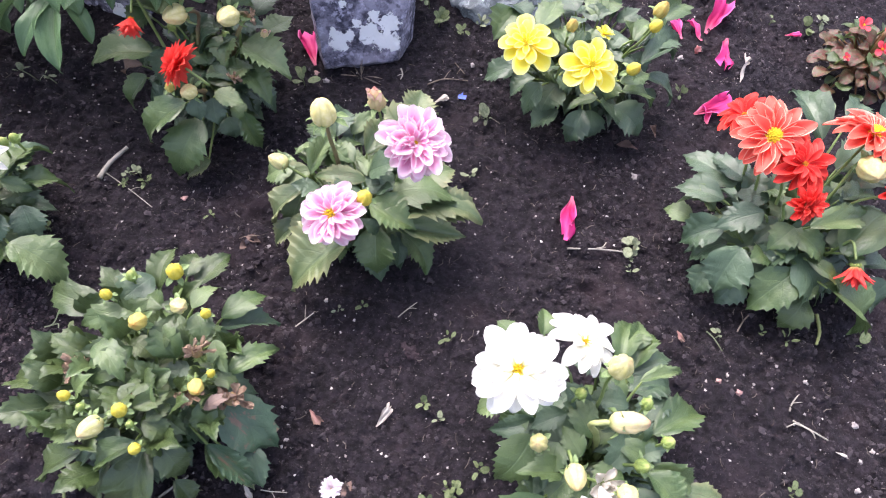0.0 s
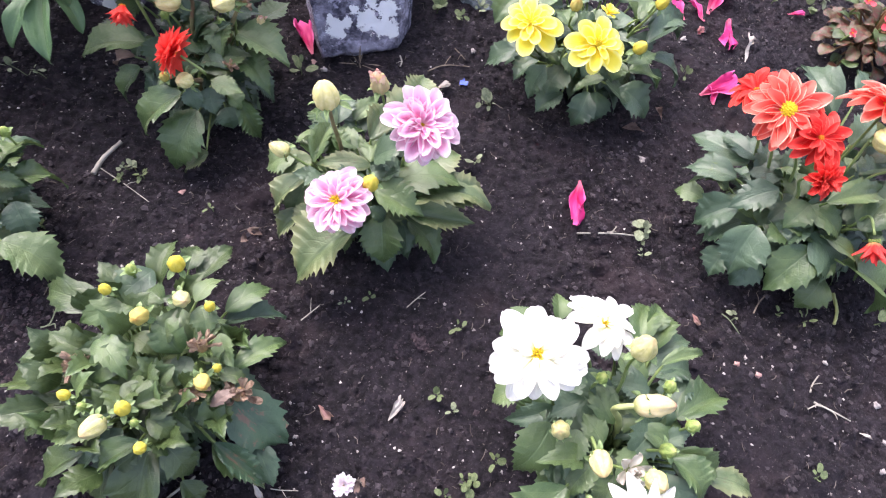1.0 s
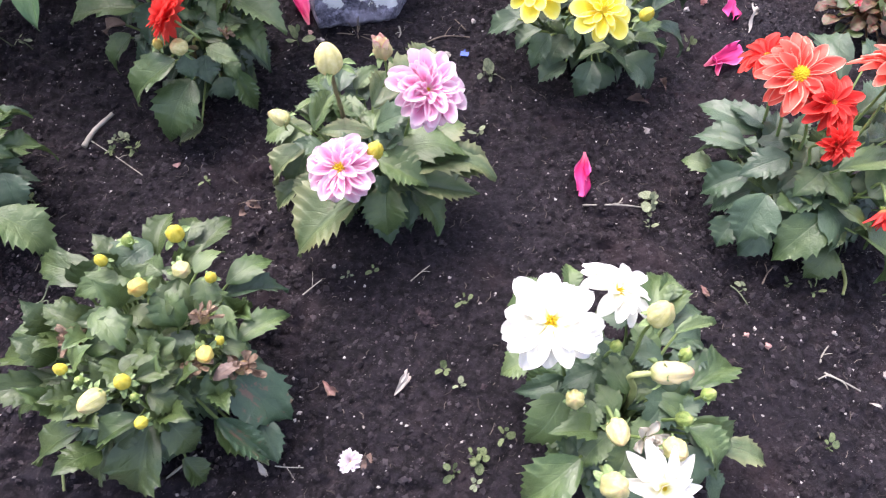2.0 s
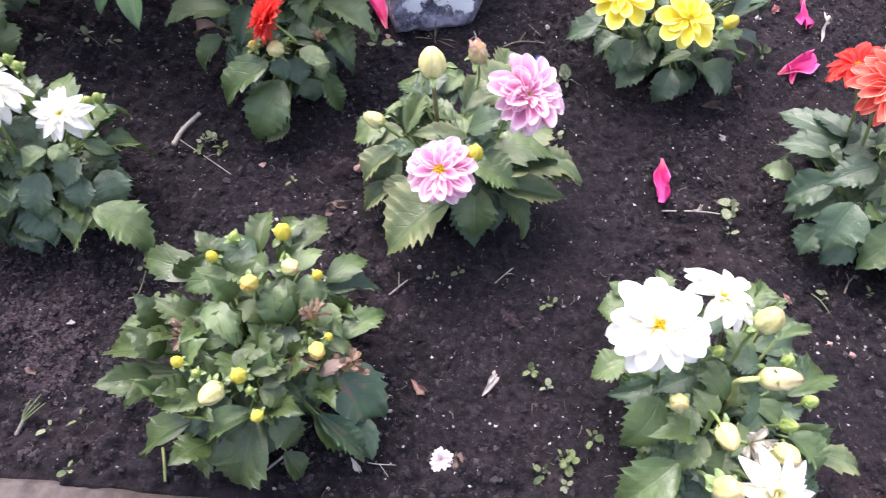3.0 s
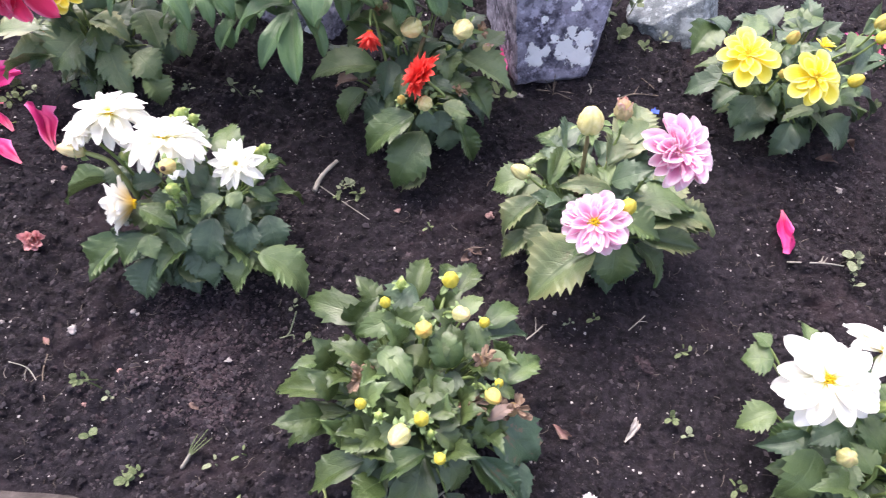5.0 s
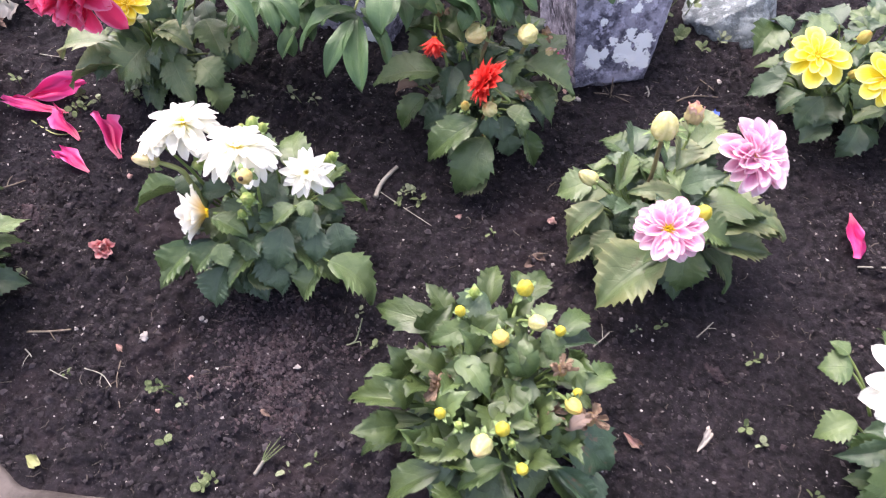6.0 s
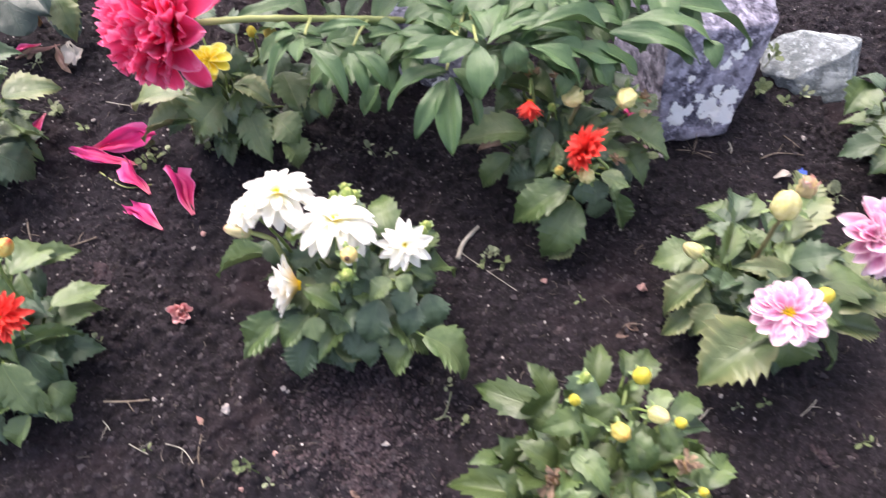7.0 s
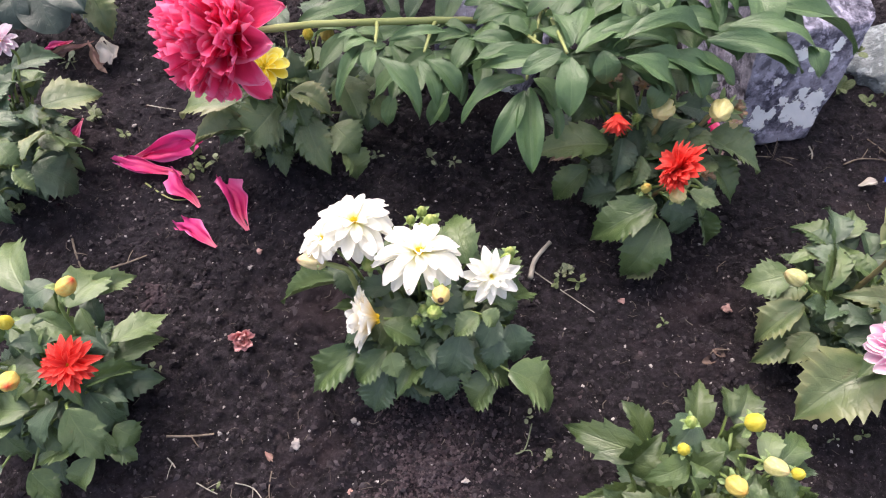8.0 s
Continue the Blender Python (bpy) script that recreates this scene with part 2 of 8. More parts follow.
M_KERB = plain("kerb_concrete", (0.036, 0.030, 0.028), (0.105, 0.090, 0.085), 26.0, 0.85, 0.5, 0.3, 0.004)


def soil_material(name, crumbs=False):
    k = Nodes(name, 0.92, 0.25)
    pos = k.place()
    a = k.noise(5.5, 5.0, 0.6, pos)
    b = k.noise(90.0, 5.0, 0.72, pos)
    c = k.mix(k.step(b, 0.34, 0.70), (0.0084, 0.0066, 0.0086), (0.0375, 0.0300, 0.0392))
    c = k.mix(k.m("MULTIPLY", k.step(a, 0.50, 0.70), 0.62), c, (0.052, 0.0350, 0.041))
    c = k.mix(k.m("MULTIPLY", k.step(k.noise(2.3, 3.0, 0.5, pos), 0.52, 0.66), 0.45), c, (0.0205, 0.0175, 0.026))
    c = k.mix(k.m("MULTIPLY", k.step(k.noise(34.0, 4.0, 0.6, pos), 0.60, 0.72), 0.55), c, (0.080, 0.061, 0.066))
    if crumbs:
        c = k.mix(k.m("MULTIPLY", k.m("POWER", k.island(), 3.0), 0.9), c, (0.115, 0.098, 0.110))
    speck = k.step(k.noise(420.0, 2.0, 0.5, pos), 0.69, 0.75)
    c = k.mix(k.m("MULTIPLY", speck, 0.7), c, (0.19, 0.155, 0.150))
    k.colour(c)
    k.bump(k.m("ADD", k.noise(220.0, 6.0, 0.8, pos), k.m("MULTIPLY", k.noise(60.0, 4.0, 0.65, pos), 1.2)), 1.0, 0.009)
    return k.mat


M_SOIL = soil_material("dark_soil")
M_CRUMB = soil_material("soil_crumb", True)
k = Nodes("pale_grit", 0.8, 0.3)
k.colour(k.mix(k.island(), (0.14, 0.12, 0.115), (0.46, 0.43, 0.41)))
M_GRIT = k.mat
k = Nodes("straw_litter", 0.85, 0.2)
k.colour(k.mix(k.island(), (0.050, 0.040, 0.036), (0.19, 0.165, 0.14)))
M_LITTER = k.mat


def rock_material(name, dark, mid, crust, lo, hi, patches=()):
    k = Nodes(name, 0.85, 0.3)
    v = k.where()
    c = k.mix(k.step(k.noise(22.0, 8.0, 0.75, v), 0.38, 0.62), dark, mid)
    c = k.mix(k.m("MULTIPLY", k.step(k.noise(70.0, 5.0, 0.7, v), 0.50, 0.62), 0.7), c, tuple(min(1, 1.7 * x) for x in mid))
    c = k.mix(k.m("MULTIPLY", k.step(k.noise(26.0, 4.0, 0.6, v), 0.58, 0.66), 0.7), c, tuple(0.55 * x for x in dark))
    m = k.step(k.noise(15.0, 6.0, 0.62, v), lo, hi)
    for spot, size in patches:
        d = k.t.nodes.new("ShaderNodeVectorMath")
        d.operation = "DISTANCE"
        k.put(d.inputs[0], v)
        d.inputs[1].default_value = spot
        far = k.m("ADD", k.m("DIVIDE", d.outputs["Value"], size), k.m("MULTIPLY", k.noise(62.0, 6.0, 0.72, v), 3.0))
        m = k.m("MAXIMUM", m, k.step(far, 2.38, 2.30))
    c = k.mix(m, c, crust)
    k.colour(c)
    k.bump(k.m("ADD", k.m("MULTIPLY", m, 0.35), k.noise(45.0, 8.0, 0.7, v)), 0.8, 0.008)
    return k.mat


M_ROCK = rock_material("lichen_rock", (0.050, 0.048, 0.072), (0.34, 0.325, 0.405), (0.92, 0.93, 0.94), 0.68, 0.70,
                       (((-0.034, -0.101, -0.033), 0.0213), ((-0.014, -0.091, -0.029), 0.0125), ((0.014, -0.079, -0.028), 0.0213), ((0.042, -0.075, -0.047), 0.025), ((0.046, -0.061, -0.017), 0.0213), ((0.021, -0.066, -0.004), 0.0137), ((-0.004, -0.079, -0.011), 0.0113), ((0.024, -0.048, 0.034), 0.0125), ((0.034, -0.038, 0.047), 0.0137), ((0.044, -0.028, 0.061), 0.0137), ((-0.006, -0.05, 0.058), 0.0163), ((-0.028, -0.074, 0.023), 0.0087)))
M_ROCK_PALE = rock_material("pale_rock", (0.13, 0.15, 0.155), (0.27, 0.30, 0.31), (0.50, 0.54, 0.54), 0.52, 0.64)


# ---- building helpers ----
rnd = random.Random(7)
UP = Vector((0, 0, 1))


def mesh_of(name, verts, faces, material, uvs=None, smooth=True):
    me = bpy.data.meshes.new(name)
    me.from_pydata([tuple(v) for v in verts], [], faces)
    if uvs is not None:
        lay = me.uv_layers.new(name="uv")
        loops = np.zeros(len(me.loops), dtype=np.int32)
        me.loops.foreach_get("vertex_index", loops)
        lay.data.foreach_set("uv", np.asarray(uvs, dtype=np.float32)[loops].ravel())
    me.polygons.foreach_set("use_smooth", [smooth] * len(me.polygons))
    me.materials.append(material)
    me.update()
    return me


def grid_faces(rows, cols):
    return [(i * cols + j, i * cols + j + 1, (i + 1) * cols + j + 1, (i + 1) * cols + j) for i in range(rows - 1) for j in range(cols - 1)]


def hang(name, me, parent, world_m, label=""):
    """A mesh object as a part of parent, at a pose of the world."""
    ob = new(name, me)
    ob.parent = parent
    ob.matrix_basis = world_of(parent).inverted() @ world_m
    return tagged(ob, label) if label else ob


def world_of(ob):
    m = ob.matrix_basis.copy()
    while ob.parent:
        ob = ob.parent
        m = ob.matrix_basis @ m
    return m


def axes(origin, along, up=UP, roll=0.0):
    """A pose with +Y along a direction and +Z as near to up as it goes."""
    y = Vector(along).normalized()
    u = Vector(up)
    if abs(y.dot(u.normalized())) > 0.97:
        u = Vector((0.2, -1, 0.1))
    x = y.cross(u).normalized()
    z = x.cross(y)
    m = Matrix((x, y, z)).transposed().to_4x4()
    return Matrix.Translation(origin) @ m @ Matrix.Rotation(roll, 4, "Y")


def facing(origin, normal, spin=0.0):
    """A pose with +Z along normal."""
    q = Vector(normal).normalized().to_track_quat("Z", "Y").to_matrix().to_4x4()
    return Matrix.Translation(origin) @ q @ Matrix.Rotation(spin, 4, "Z")


def tube_mesh(name, points, r0, r1, material, sides=7, steps=8):
    """A round stalk through a few points, tapering from r0 to r1."""
    pts = [Vector(p) for p in points]
    line = []
    n = len(pts)
    for i in range(n - 1):
        p0, p1, p2, p3 = pts[max(i - 1, 0)], pts[i], pts[i + 1], pts[min(i + 2, n - 1)]
        for s in range(steps):
            t = s / steps
            line.append(0.5 * (2 * p1 + (p2 - p0) * t + (2 * p0 - 5 * p1 + 4 * p2 - p3) * t * t + (3 * p1 - p0 - 3 * p2 + p3) * t ** 3))
    line.append(pts[-1])
    verts, faces = [], []
    for i, p in enumerate(line):
        d = (line[min(i + 1, len(line) - 1)] - line[max(i - 1, 0)]).normalized()
        a = d.cross(Vector((0.31, 0.2, 0.93))).normalized()
        b = d.cross(a)
        f = i / (len(line) - 1)
        r = (r0 + (r1 - r0) * f) * (1 + 0.10 * math.sin(i * 2.3))
        for j in range(sides):
            w = 2 * math.pi * j / sides
            verts.append(p + (a * math.cos(w) + b * math.sin(w)) * r)
    for i in range(len(line) - 1):
        for j in range(sides):
            q = (j + 1) % sides
            faces.append((i * sides + j, i * sides + q, (i + 1) * sides + q, (i + 1) * sides + j))
    faces.append(tuple(range(sides - 1, -1, -1)))
    faces.append(tuple((len(line) - 1) * sides + j for j in range(sides)))
    return mesh_of(name, verts, faces, material)


def tube(name, points, r0, r1, material, parent, label="", sides=7, steps=6):
    inv = world_of(parent).inverted()
    me = tube_mesh(name, [inv @ Vector(p) for p in points], r0, r1, material, sides, steps)
    ob = new(name, me)
    ob.parent = parent
    return tagged(ob, label) if label else ob


# ---- ground height ----
gen = np.random.default_rng(11)
LATTICE = gen.random((64, 64, 6))


def value_noise(x, y, scale, layer):
    u, v = np.asarray(x) * scale + 17.3 * layer, np.asarray(y) * scale + 9.1 * layer
    i, j = np.floor(u).astype(int), np.floor(v).astype(int)
    f, g = u - i, v - j
    f, g = f * f * (3 - 2 * f), g * g * (3 - 2 * g)
    L = LATTICE[:, :, layer]
    a, b = L[i % 64, j % 64], L[(i + 1) % 64, j % 64]
    c, d = L[i % 64, (j + 1) % 64], L[(i + 1) % 64, (j + 1) % 64]
    return (a * (1 - f) + b * f) * (1 - g) + (c * (1 - f) + d * f) * g - 0.5


def soil_height(x, y):
    """Height of the soil: gentle hollows, clods and crumbs."""
    x, y = np.asarray(x, dtype=float), np.asarray(y, dtype=float)
    z = 0.012 * value_noise(x, y, 5.0, 0) + 0.010 * value_noise(x, y, 17.0, 1)
    clod = np.maximum(0, value_noise(x, y, 42.0, 2) + 0.12)
    patch = np.clip(value_noise(x, y, 7.0, 5) + 0.55, 0.15, 1)
    z = z + 0.028 * clod * patch + 0.013 * value_noise(x, y, 95.0, 3) * patch + 0.0060 * value_noise(x, y, 210.0, 4)
    return z - 0.002


def soil_at(x, y):
    return float(soil_height(x, y))


KERB_Y = 0.200
# the sheet: fine where the bed is near, opening out to the horizon
def spaced(lo, hi, step, far):
    inner = np.arange(lo, hi + step / 2, step)
    out = step * 1.45 ** np.arange(1, 60)
    out = np.cumsum(out)
    out = out[out < far]
    return np.concatenate([lo - out[::-1], inner, hi + out])


gx, gy = spaced(-1.48, 0.86, 0.0042, 900.0), spaced(0.19, 1.36, 0.0042, 900.0)
GX, GY = np.meshgrid(gx, gy, indexing="ij")
near = np.clip(1 - (np.maximum(0, np.abs(GX + 0.3) - 1.6) + np.maximum(0, np.abs(GY - 0.7) - 0.9)), 0, 1)
GZ = soil_height(GX, GY) * near
GZ = np.where(GY < KERB_Y - 0.001, -0.03, GZ)
verts = np.stack([GX.ravel(), GY.ravel(), GZ.ravel()], axis=1)
nx, ny = len(gx), len(gy)
ii, jj = np.meshgrid(np.arange(nx - 1), np.arange(ny - 1), indexing="ij")
quad = np.stack([ii * ny + jj, (ii + 1) * ny + jj, (ii + 1) * ny + jj + 1, ii * ny + jj + 1], axis=-1).reshape(-1, 4)
me = bpy.data.meshes.new("ground")
me.vertices.add(len(verts))
me.vertices.foreach_set("co", verts.astype(np.float32).ravel())
me.loops.add(quad.size)
me.loops.foreach_set("vertex_index", quad.astype(np.int32).ravel())
me.polygons.add(len(quad))
me.polygons.foreach_set("loop_start", np.arange(0, quad.size, 4, dtype=np.int32))
me.polygons.foreach_set("use_smooth", np.ones(len(quad), dtype=bool))
me.update(calc_edges=True)
me.materials.append(M_SOIL)
tagged(new("ground", me), "dark crumbly garden soil of a flower bed", "ground", kind="structure")


# ---- leaves ----
LEAF_MESH = {}


# width along the leaf (power at the base, power at the tip), teeth a side, their depth, where they begin, side veins
LEAF_FORM = {
    "toothed": (0.64, 1.28, 6, 0.086, 0.18, 5.0),
    "coarse": (0.72, 1.30, 4, 0.085, 0.34, 4.0),
    "lance": (0.75, 0.80, 0, 0.0, 1.0, 4.0),
    "round": (0.42, 0.45, 0, 0.0, 1.0, 4.0),
}


def leaf_shape(kind, variant):
    """A leaf one long and one wide, its teeth pointing forward, quilted between its side veins."""
    r = random.Random(100 + variant)
    low, high, teeth, depth, start, ribs = LEAF_FORM[kind]
    arch = (0.10, 0.17, 0.05, 0.13, 0.21, 0.08, 0.15)[variant % 7]
    fold = (0.12, 0.20, 0.05, 0.14, 0.02, 0.26, 0.09)[variant % 7] * (0.55 if kind == "lance" else 1)
    bend = (0.03, -0.06, 0.06, -0.03, 0.0, 0.05, -0.05)[variant % 7]
    droop = (0.0, 0.06, 0.02, 0.10, 0.03, 0.0, 0.08)[variant % 7]
    stations = [(start * i / 5, 0.0) for i in range(5)]
    edge = start
    for k in range(teeth):
        step = (0.86 - start) / teeth * (1 + 0.25 * (0.5 - k / teeth)) * r.uniform(0.85, 1.15)
        bite = depth * r.uniform(0.6, 1.25) * (1.0 - 0.6 * k / teeth)
        stations += [(edge, -0.45 * bite), (edge + step * 0.45, 0.15 * bite), (edge + step * 0.80, bite), (edge + step * 0.90, 0.35 * bite)]
        edge = min(0.96, edge + step)
    if not teeth:
        stations = [(i / 14, 0.0) for i in range(14)]
    stations = [q for q in stations if q[0] < 0.90] + [(0.92, 0.0), (0.965, 0.0), (1.0, 0.0)]
    peak = low / (low + high)
    top = peak ** low * (1 - peak) ** high
    verts, uvs = [], []
    for s, bite in stations:
        half = 0.5 * (min(1.0, s + 0.012) ** low * max(0.0, 1 - s) ** high / top) + 0.004
        wave = 0.035 * math.sin(5.5 * s + variant) + 0.022 * math.sin(13 * s + 2 * variant)
        for a in (-1, -0.72, -0.36, 0, 0.36, 0.72, 1):
            q = abs(a)
            flip = 1 if a > 0 else -1
            x = flip * (q * half * (1 - 0.5 * depth) + q ** 4 * bite * min(1.0, half * 3)) + bend * math.sin(math.pi * s)
            z = arch * 4 * s * (1 - s) - droop * s ** 3 + fold * q * half * 2 - 0.16 * fold * q * q
            z += flip * wave * q * q - 0.022 * math.exp(-(q / 0.16) ** 2) * math.sin(math.pi * s)
            z += (0.020 if kind in ("toothed", "coarse") else 0.006) * abs(math.sin(math.pi * (s * ribs - q * 0.30 * ribs))) * min(1, half * 4) * min(1, q * 3) * (1 - 0.5 * q)
            verts.append((x, min(1.0, s + 0.10 * q * q * half * (1 - s) + max(0.0, bite) * 0.45 * q ** 4), z))
            uvs.append((a * 0.5 + 0.5, s))
    return verts, grid_faces(len(stations), 7), uvs


def leaf_mesh(kind, mat, variant):
    key = (kind, mat, variant)
    if key not in LEAF_MESH:
        v, f, u = leaf_shape(kind, variant)
        LEAF_MESH[key] = mesh_of("leaf", v, f, LEAF[mat], u)
    return LEAF_MESH[key]


LEAF_LABEL = {"b": "dark leaf with a browned patch", "y": "yellowing blotched leaf", "l": "pale green leaf"}


def leaf(p, mat, base, tip, width, kind="toothed", lift=0.0):
    """A leaf of plant p from its base to its tip; width as a share of its length."""
    b, t = Vector(base), Vector(tip)
    d = t - b
    out = Vector((d.x, d.y, 0))
    up = UP * 1.0 + (out.normalized() * -0.15 if out.length > 0 else UP * 0)
    size = d.length
    m = axes(b, d, up, rnd.uniform(-0.38, 0.38)) @ Matrix.Diagonal((size * width, size, size, 1))
    ob = hang("leaf", leaf_mesh(kind, mat, rnd.randrange(7)), p, m, LEAF_LABEL.get(mat, ""))
    stems.setdefault(p.name, []).append((b, d.normalized()))
    return ob


stems = {}


SPREAD = {}


def plant(x, y, label, name="dahlia_plant", category="flowering plant", group="dahlias in the bed", spread=1.0):
    ob = new(name)
    SPREAD[ob.name] = spread
    ob.location = (x, y, soil_at(x, y))
    ob.matrix_basis = Matrix.Translation((x, y, soil_at(x, y)))
    return tagged(ob, label, category, group)


def undergrowth(p, n, radius, low, high, size, mats="dg", kind="toothed"):
    """Inner and lower leaves that fill the plant round its stem."""
    o = world_of(p).translation
    for i in range(n):
        a = i * 2.399 + rnd.uniform(-0.3, 0.3)
        f = ((i + 0.5) / n) ** 0.6
        z = low + (high - low) * (1 - f) + rnd.uniform(-0.01, 0.01)
        c, s = math.cos(a), math.sin(a)
        b = o + Vector((c, s, 0)) * radius * f * 0.35 + UP * z
        L = size * rnd.uniform(0.75, 1.1)
        t = b + Vector((c, s, -0.35 - 0.2 * f)) .normalized() * L
        t.z = max(t.z, 0.012)
        leaf(p, rnd.choice(mats), b, t, rnd.uniform(0.6, 0.85), kind)


def crown(p, n, radius, low, high, size, mats, stand=0.0, kind="coarse"):
    """Small leaves that stand up among the buds at the top of the plant."""
    o = world_of(p).translation
    for i in range(n):
        a = i * 2.39996 + rnd.uniform(-0.4, 0.4)
        f = math.sqrt((i + 0.5) / n)
        out = Vector((math.cos(a), math.sin(a), 0))
        b = o + out * radius * f + UP * (high + (low - high) * f * f)
        way = (out.lerp(Vector((rnd.uniform(-1, 1), rnd.uniform(-1, 1), 0)), 0.75) + UP * (stand + rnd.uniform(-0.3, 0.45))).normalized()
        leaf(p, rnd.choice(mats), b, b + way * size * rnd.uniform(0.7, 1.2), rnd.uniform(0.5, 0.75), kind)


def stalks(p, material=None):
    """The stem of a plant and the side stalks that carry its leaves."""
    o = world_of(p).translation
    material = material or M_STEM
    top = o + Vector((0.004, 0.006, 0.10))
    tube("stem", [o - UP * 0.01, o + Vector((0.004, -0.003, 0.05)), top], 0.0055, 0.004, material, p)
    for b, d in stems.get(p.name, []):
        h = max(0.015, min(0.09, b.z * 0.6))
        root = o + Vector((0, 0, h))
        if b.z > 0.075:
            root = Vector((o.x + (b.x - o.x) * 0.65, o.y + (b.y - o.y) * 0.65, b.z - 0.045))
        mid = (root + b) / 2 + UP * 0.004
        tube("leaf_stalk", [root, mid, b + d * 0.004], 0.0022, 0.0014, material, p, sides=5, steps=4)


# ---- flowers ----
PETAL_MESH = {}


# width at the claw, where it is widest, how pointed, cup, curl along, ruffle
PETAL_FORM = {
    "wide": (0.30, 0.62, 0.10, 0.17, -0.05, 0.035),
    "cupped": (0.28, 0.62, 0.12, 0.26, 0.04, 0.024),
    "strap": (0.35, 0.50, 0.60, 0.14, -0.03, 0.015),
    "round": (0.30, 0.62, 0.0, 0.12, 0.0, 0.020),
    "ray": (0.34, 0.56, 0.22, 0.18, -0.04, 0.025),
    "ragged": (0.25, 0.68, 0.05, 0.30, 0.22, 0.100),
    "guard": (0.25, 0.64, 0.10, 0.24, -0.10, 0.060),
}


def petal_shape(kind, variant):
    r = random.Random(300 + variant)
    rows = 11
    claw, widest, point, cup, curl, ruffle = PETAL_FORM[kind]
    curl += r.uniform(-0.05, 0.05)
    skew = r.uniform(-0.06, 0.06)
    verts, uvs = [], []
    for i in range(rows):
        s = math.sin(0.5 * math.pi * i / (rows - 1)) ** 1.15
        if s < widest:
            f = s / widest
            half = claw + (1 - claw) * f * f * (3 - 2 * f)
        else:
            f = (s - widest) / (1 - widest)
            half = (1 - point) * math.sqrt(max(0.0, 1 - f * f)) + point * (1 - f)
        half = 0.5 * max(0.03, half)
        for a in (-1, -0.55, 0, 0.55, 1):
            z = cup * abs(a) ** 1.7 * half * 2 * (0.5 + 0.5 * math.sin(math.pi * s)) + curl * s * s * 2
            z += ruffle * math.sin(7 * s + 3 * a + variant) * s
            end = r.uniform(-ruffle, ruffle) * 0.5 * s ** 6
            verts.append((a * half + skew * s * s, s + end, z))
            uvs.append((a * 0.5 + 0.5, s))
    return verts, grid_faces(rows, 5), uvs


def petal_mesh(kind, mat, variant):
    key = (kind, mat, variant)
    if key not in PETAL_MESH:
        v, f, u = petal_shape(kind, variant)
        PETAL_MESH[key] = mesh_of("petal", v, f, PETAL[mat], u)
    return PETAL_MESH[key]


def eye_mesh(material, n=34):
    """The button of small florets in the middle of a flower, one wide."""
    verts, faces = [], []
    for i in range(n):
        f = math.sqrt((i + 0.5) / n)
        a = i * 2.39996
        c = Vector((0.46 * f * math.cos(a), 0.46 * f * math.sin(a), 0.30 * (1 - f * f) + 0.02))
        lean = Vector((c.x, c.y, 0.9)).normalized()
        side = lean.orthogonal().normalized()
        other = lean.cross(side)
        k0 = len(verts)
        for j in range(5):
            w = 2 * math.pi * j / 5
            verts.append(c + (side * math.cos(w) + other * math.sin(w)) * 0.085 - lean * 0.10)
        for j in range(5):
            w = 2 * math.pi * j / 5
            verts.append(c + (side * math.cos(w) + other * math.sin(w)) * 0.06 + lean * 0.09)
        verts.append(c + lean * 0.15)
        for j in range(5):
            q = (j + 1) % 5
            faces.append((k0 + j, k0 + q, k0 + 5 + q, k0 + 5 + j))
            faces.append((k0 + 5 + j, k0 + 5 + q, k0 + 10))
    return mesh_of("flower", verts, faces, material)


EYES = {"lemon": eye_mesh(M_EYE_LEMON, 60), "gold": eye_mesh(M_EYE), "dark": eye_mesh(M_EYE_DARK), "pale": eye_mesh(BUD["n"])}
